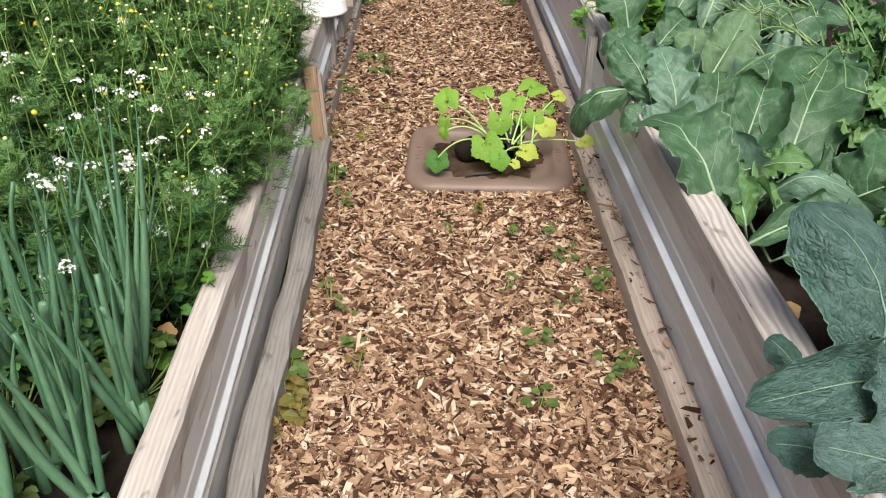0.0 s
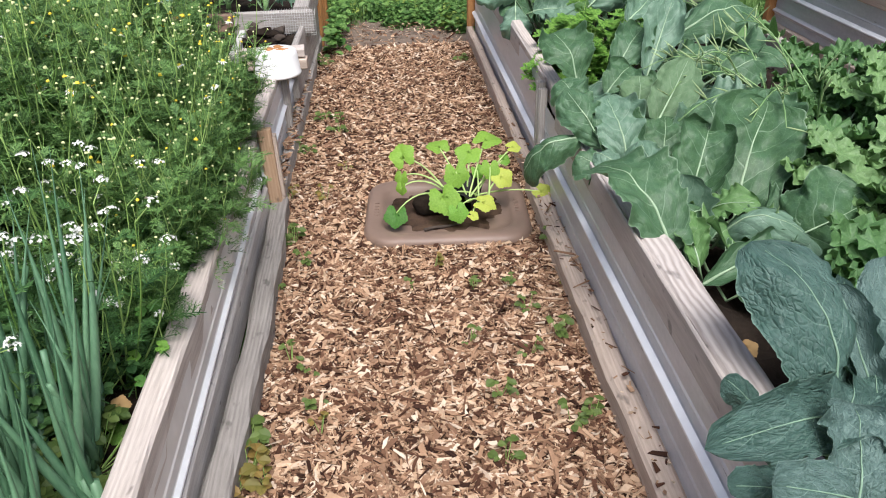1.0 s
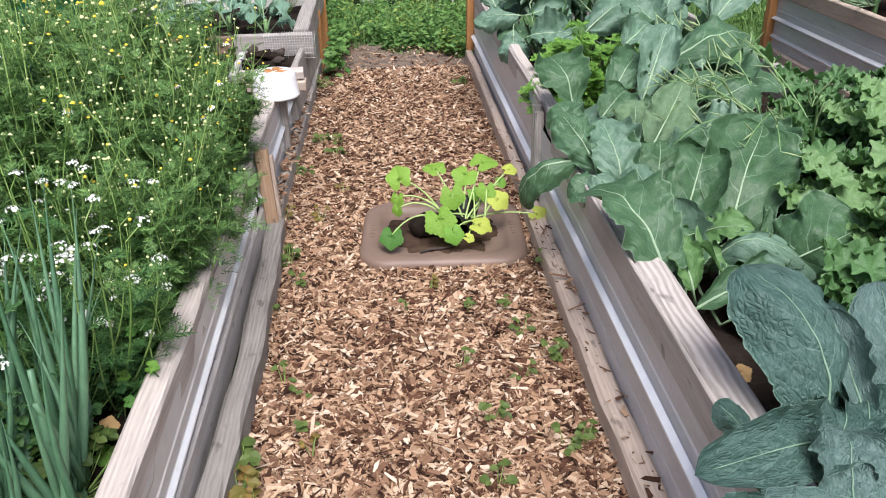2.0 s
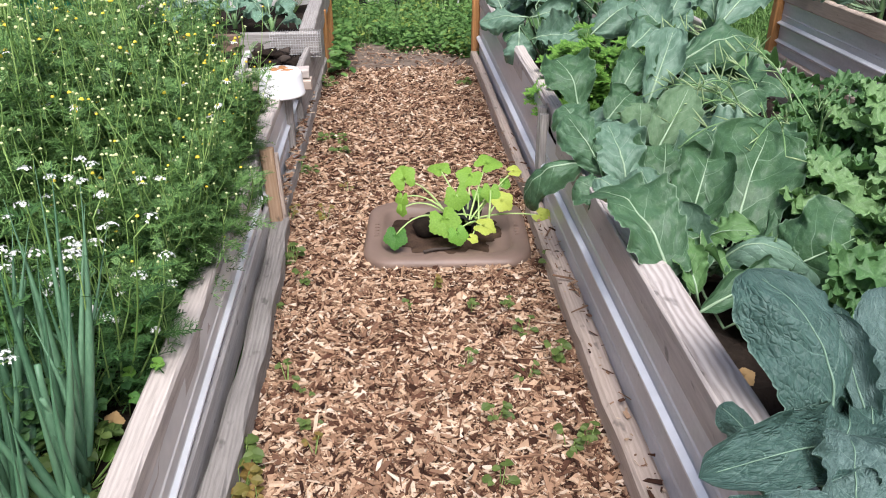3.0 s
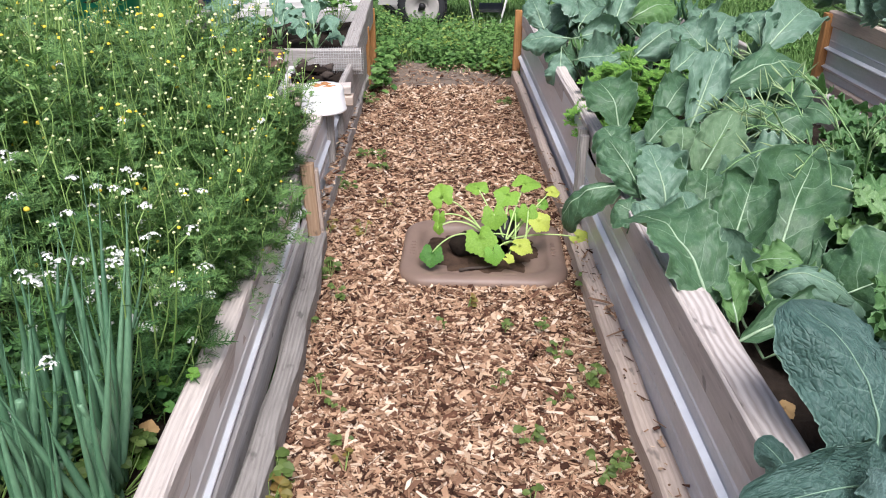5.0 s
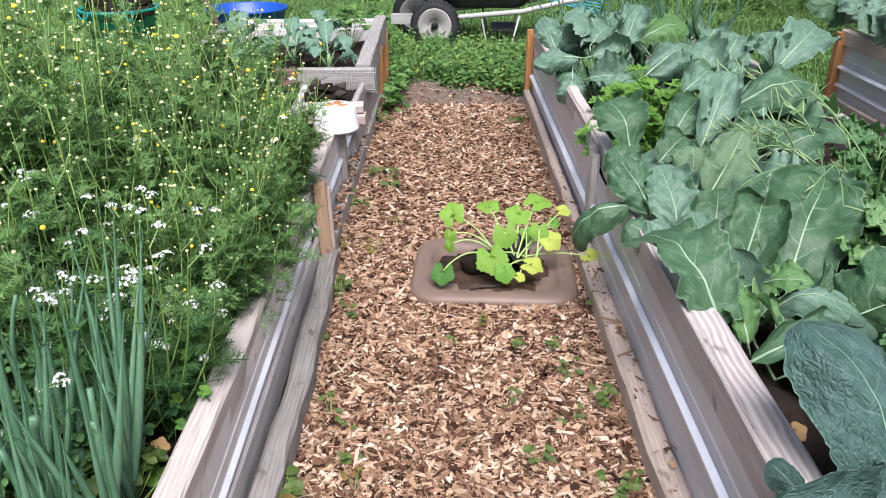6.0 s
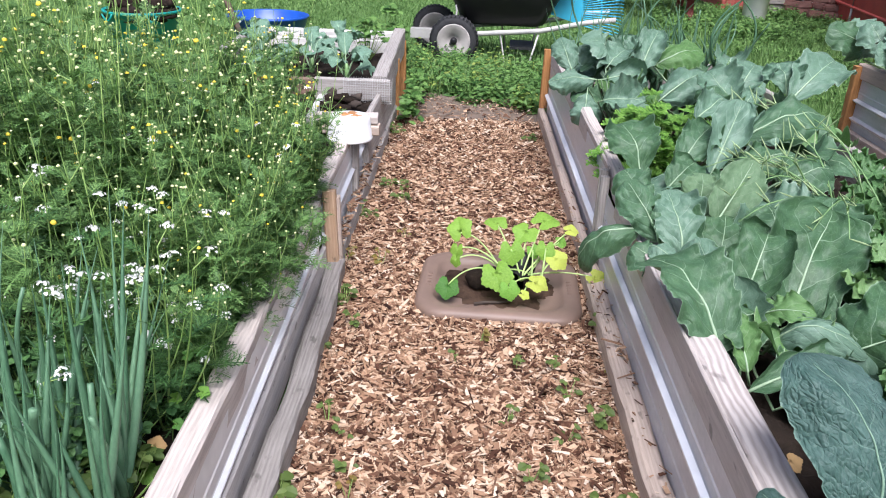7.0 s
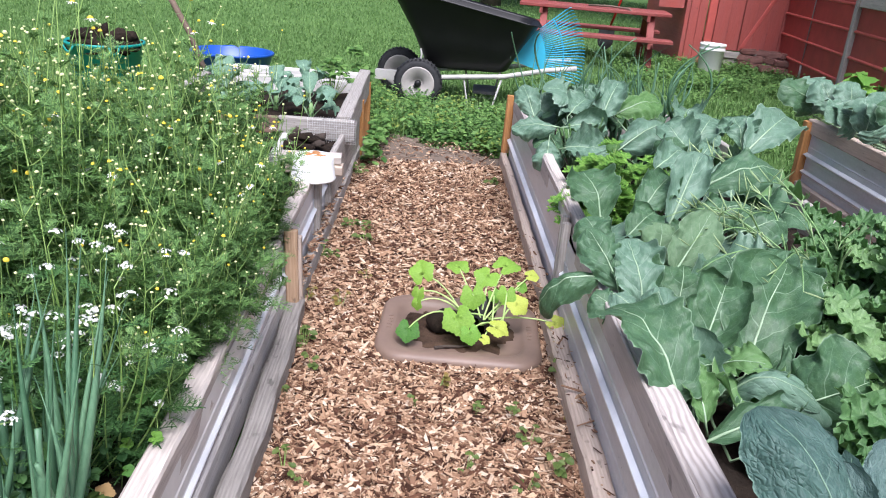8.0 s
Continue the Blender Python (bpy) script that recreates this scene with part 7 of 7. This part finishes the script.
path_weed(-0.32, 1.24, 16, True, 0.024, 6)
path_weed(0.35, 1.84, 17, False, 0.022, 5)
path_weed(0.32, 1.96, 18, False, 0.020, 4)
path_weed(0.21, 1.96, 19, False, 0.020, 4)
path_weed(0.10, 2.10, 20, True, 0.022, 4)
path_weed(0.17, 1.70, 21, False, 0.020, 4)
path_weed(0.22, 1.48, 22, False, 0.026, 5)
path_weed(0.32, 1.63, 23, False, 0.024, 6)
path_weed(0.41, 1.71, 24, False, 0.026, 6)
path_weed(0.50, 1.95, 25, True, 0.024, 6)
path_weed(0.37, 1.36, 26, False, 0.024, 5)
path_weed(0.42, 1.37, 27, False, 0.024, 6)
path_weed(0.20, 1.25, 28, False, 0.026, 5)
path_weed(-0.35, 4.36, 29, False, 0.035, 7)
path_weed(-0.31, 3.46, 30, False, 0.030, 7)
path_weed(-0.24, 3.30, 31, False, 0.030, 7)
path_weed(0.40, 4.32, 32, False, 0.035, 7)
path_weed(-0.35, 3.09, 33, False, 0.024, 6)
path_weed(-0.19, 2.87, 34, True, 0.020, 3)
path_weed(0.03, 1.98, 35, False, 0.016, 3)
path_weed(0.49, 2.20, 36, False, 0.024, 4)
path_weed(-0.24, 3.48, 37, False, 0.024, 6)


# ---- wood chips ----
def chip_arrays(seed, count, x0, x1, y0, y1, z=0.004, size=1.0):
    """Flat broken chips and splinters lying at all angles, most of them small."""
    r = np.random.default_rng(seed)
    length = size * 0.0168 * np.exp(r.normal(0.02, 0.58, count)).clip(0.40, 3.4)
    slender = r.random(count) < 0.22
    width = np.where(slender, length * r.uniform(0.10, 0.25, count), length * r.uniform(0.30, 0.80, count)).clip(0.0025, 0.016 * size)
    length = np.where(slender, length * 1.5, length)
    thick = r.uniform(0.0010, 0.0035, count)
    place = np.stack([r.uniform(x0, x1, count), r.uniform(y0, y1, count), z + r.uniform(0.0, 0.015, count)], 1)
    turn = r.uniform(0, 2 * np.pi, count)
    pitch, roll = r.normal(0, 0.30, count), r.normal(0, 0.45, count)
    taper = r.uniform(0.35, 1.0, (count, 2))
    lid_here = (np.abs(place[:, 0] - 0.172) < 0.275) & (np.abs(place[:, 1] - 2.475) < 0.235)
    place[:, 2] -= 0.03 * lid_here
    return length, width, thick, place, turn, pitch, roll, taper


CHIP_FACES = ((0, 1, 2, 3), (4, 7, 6, 5), (0, 4, 5, 1), (1, 5, 6, 2), (2, 6, 7, 3), (3, 7, 4, 0))


def chip_carpet(name, label, seed, count, *span):
    length, width, thick, place, turn, pitch, roll, taper = chip_arrays(seed, count, *span)
    r = np.random.default_rng(seed + 9)
    corner = np.array([(-1, -1, 1), (1, -1, 1), (1, 1, 1), (-1, 1, 1), (-1, -1, -1), (1, -1, -1), (1, 1, -1), (-1, 1, -1)], float)[None] * np.ones((count, 1, 1))
    corner[:, [0, 3, 4, 7], 1] *= taper[:, 0, None]
    corner[:, [1, 2, 5, 6], 1] *= taper[:, 1, None]
    corner[:, :, 0] += r.uniform(-0.35, 0.35, (count, 4)).repeat(2, 1)[:, [0, 2, 4, 6, 1, 3, 5, 7]]
    corner[:, :, 1] += r.uniform(-0.30, 0.30, (count, 4)).repeat(2, 1)[:, [0, 2, 4, 6, 1, 3, 5, 7]]
    v = corner * np.stack([length / 2, width / 2, thick / 2], 1)[:, None]
    v[:, :, 2] += (0.06 * length)[:, None] * (1 - corner[:, :, 0] ** 2)
    cp, sp, cr, sr, ct, st = np.cos(pitch), np.sin(pitch), np.cos(roll), np.sin(roll), np.cos(turn), np.sin(turn)
    y, z = v[..., 1] * cr[:, None] - v[..., 2] * sr[:, None], v[..., 1] * sr[:, None] + v[..., 2] * cr[:, None]
    x, z = v[..., 0] * cp[:, None] + z * sp[:, None], -v[..., 0] * sp[:, None] + z * cp[:, None]
    x, y = x * ct[:, None] - y * st[:, None], x * st[:, None] + y * ct[:, None]
    out = (np.stack([x, y, z], -1) + place[:, None]).reshape(-1, 3)
    faces = (np.arange(count)[:, None, None] * 8 + np.array(CHIP_FACES)[None]).reshape(-1, 4)
    me = bpy.data.meshes.new(name)
    me.from_pydata(out.tolist(), [], faces.tolist())
    me.materials.append(M_CHIPS)
    return tagged(new(name, me), label, "wood chips", kind="stuff")


chip_carpet("wood_chips", "thick layer of tan and brown wood chips on the path", 1, 54000, -0.405, 0.50, 0.85, 2.9)
chip_carpet("wood_chips", "layer of tan and brown wood chips farther along the path", 2, 26000, -0.405, 0.50, 2.85, 4.72)
chip_carpet("wood_chips", "wood chips on the second path between the beds", 3, 5000, 1.68, 2.31, 2.4, 4.8)
chip_carpet("wood_chips", "wood chips on the path behind the first bed ends", 5, 9000, -0.42, 0.50, -0.58, 0.86, 0.004, 1.5)
chip_carpet("wood_chips", "wood chips along the near half of the second path", 6, 6000, 1.68, 2.29, -0.58, 2.42, 0.004, 1.7)
chip_carpet("wood_chips", "wood chips lying on the right base board", 8, 150, 0.478, 0.528, 1.0, 3.6, 0.080, 0.7)
chip_carpet("wood_chips", "stray wood chips on the bare dirt", 7, 420, -0.36, 0.46, 4.70, 5.25, 0.012)
chip_carpet("wood_chips", "wood chips lying on the left base board", 4, 260, -0.435, -0.40, 2.6, 4.0, 0.084)

CHIP_MESHES = []
for k in range(10):
    rr = random.Random(300 + k)
    ln = rr.uniform(0.024, 0.040) if k < 6 else rr.uniform(0.045, 0.075)
    wd, th = (rr.uniform(0.010, 0.019) if k < 6 else rr.uniform(0.004, 0.009)), rr.uniform(0.0018, 0.0038)
    n = 7
    rim = [(ln / 2 * math.cos(2 * math.pi * i / n) * rr.uniform(0.75, 1.15), wd / 2 * math.sin(2 * math.pi * (i + 0.3) / n) * rr.uniform(0.7, 1.2)) for i in range(n)]
    warp = rr.uniform(-0.3, 0.3) * wd / ln
    s = Shape().add([(x, y, q * th / 2 + warp * x) for q in (-1, 1) for x, y in rim], [tuple(range(n))[::-1], tuple(range(n, 2 * n))] + [(i, (i + 1) % n, n + (i + 1) % n, n + i) for i in range(n)])
    CHIP_MESHES.append(s.mesh("wood_chip", M_CHIP, False))
rr = random.Random(77)
for k in range(290):
    ob = new("wood_chip", CHIP_MESHES[k % 10])
    ob.parent = path
    ob.matrix_basis = pose(rr.uniform(-0.38, 0.46), 0.95 + 1.30 * rr.random() ** 1.2, rr.uniform(0.015, 0.021), rr.uniform(-12, 12), rr.uniform(-7, 7), rr.uniform(0, 360)) @ Matrix.Scale(rr.uniform(0.7, 1.15), 4)
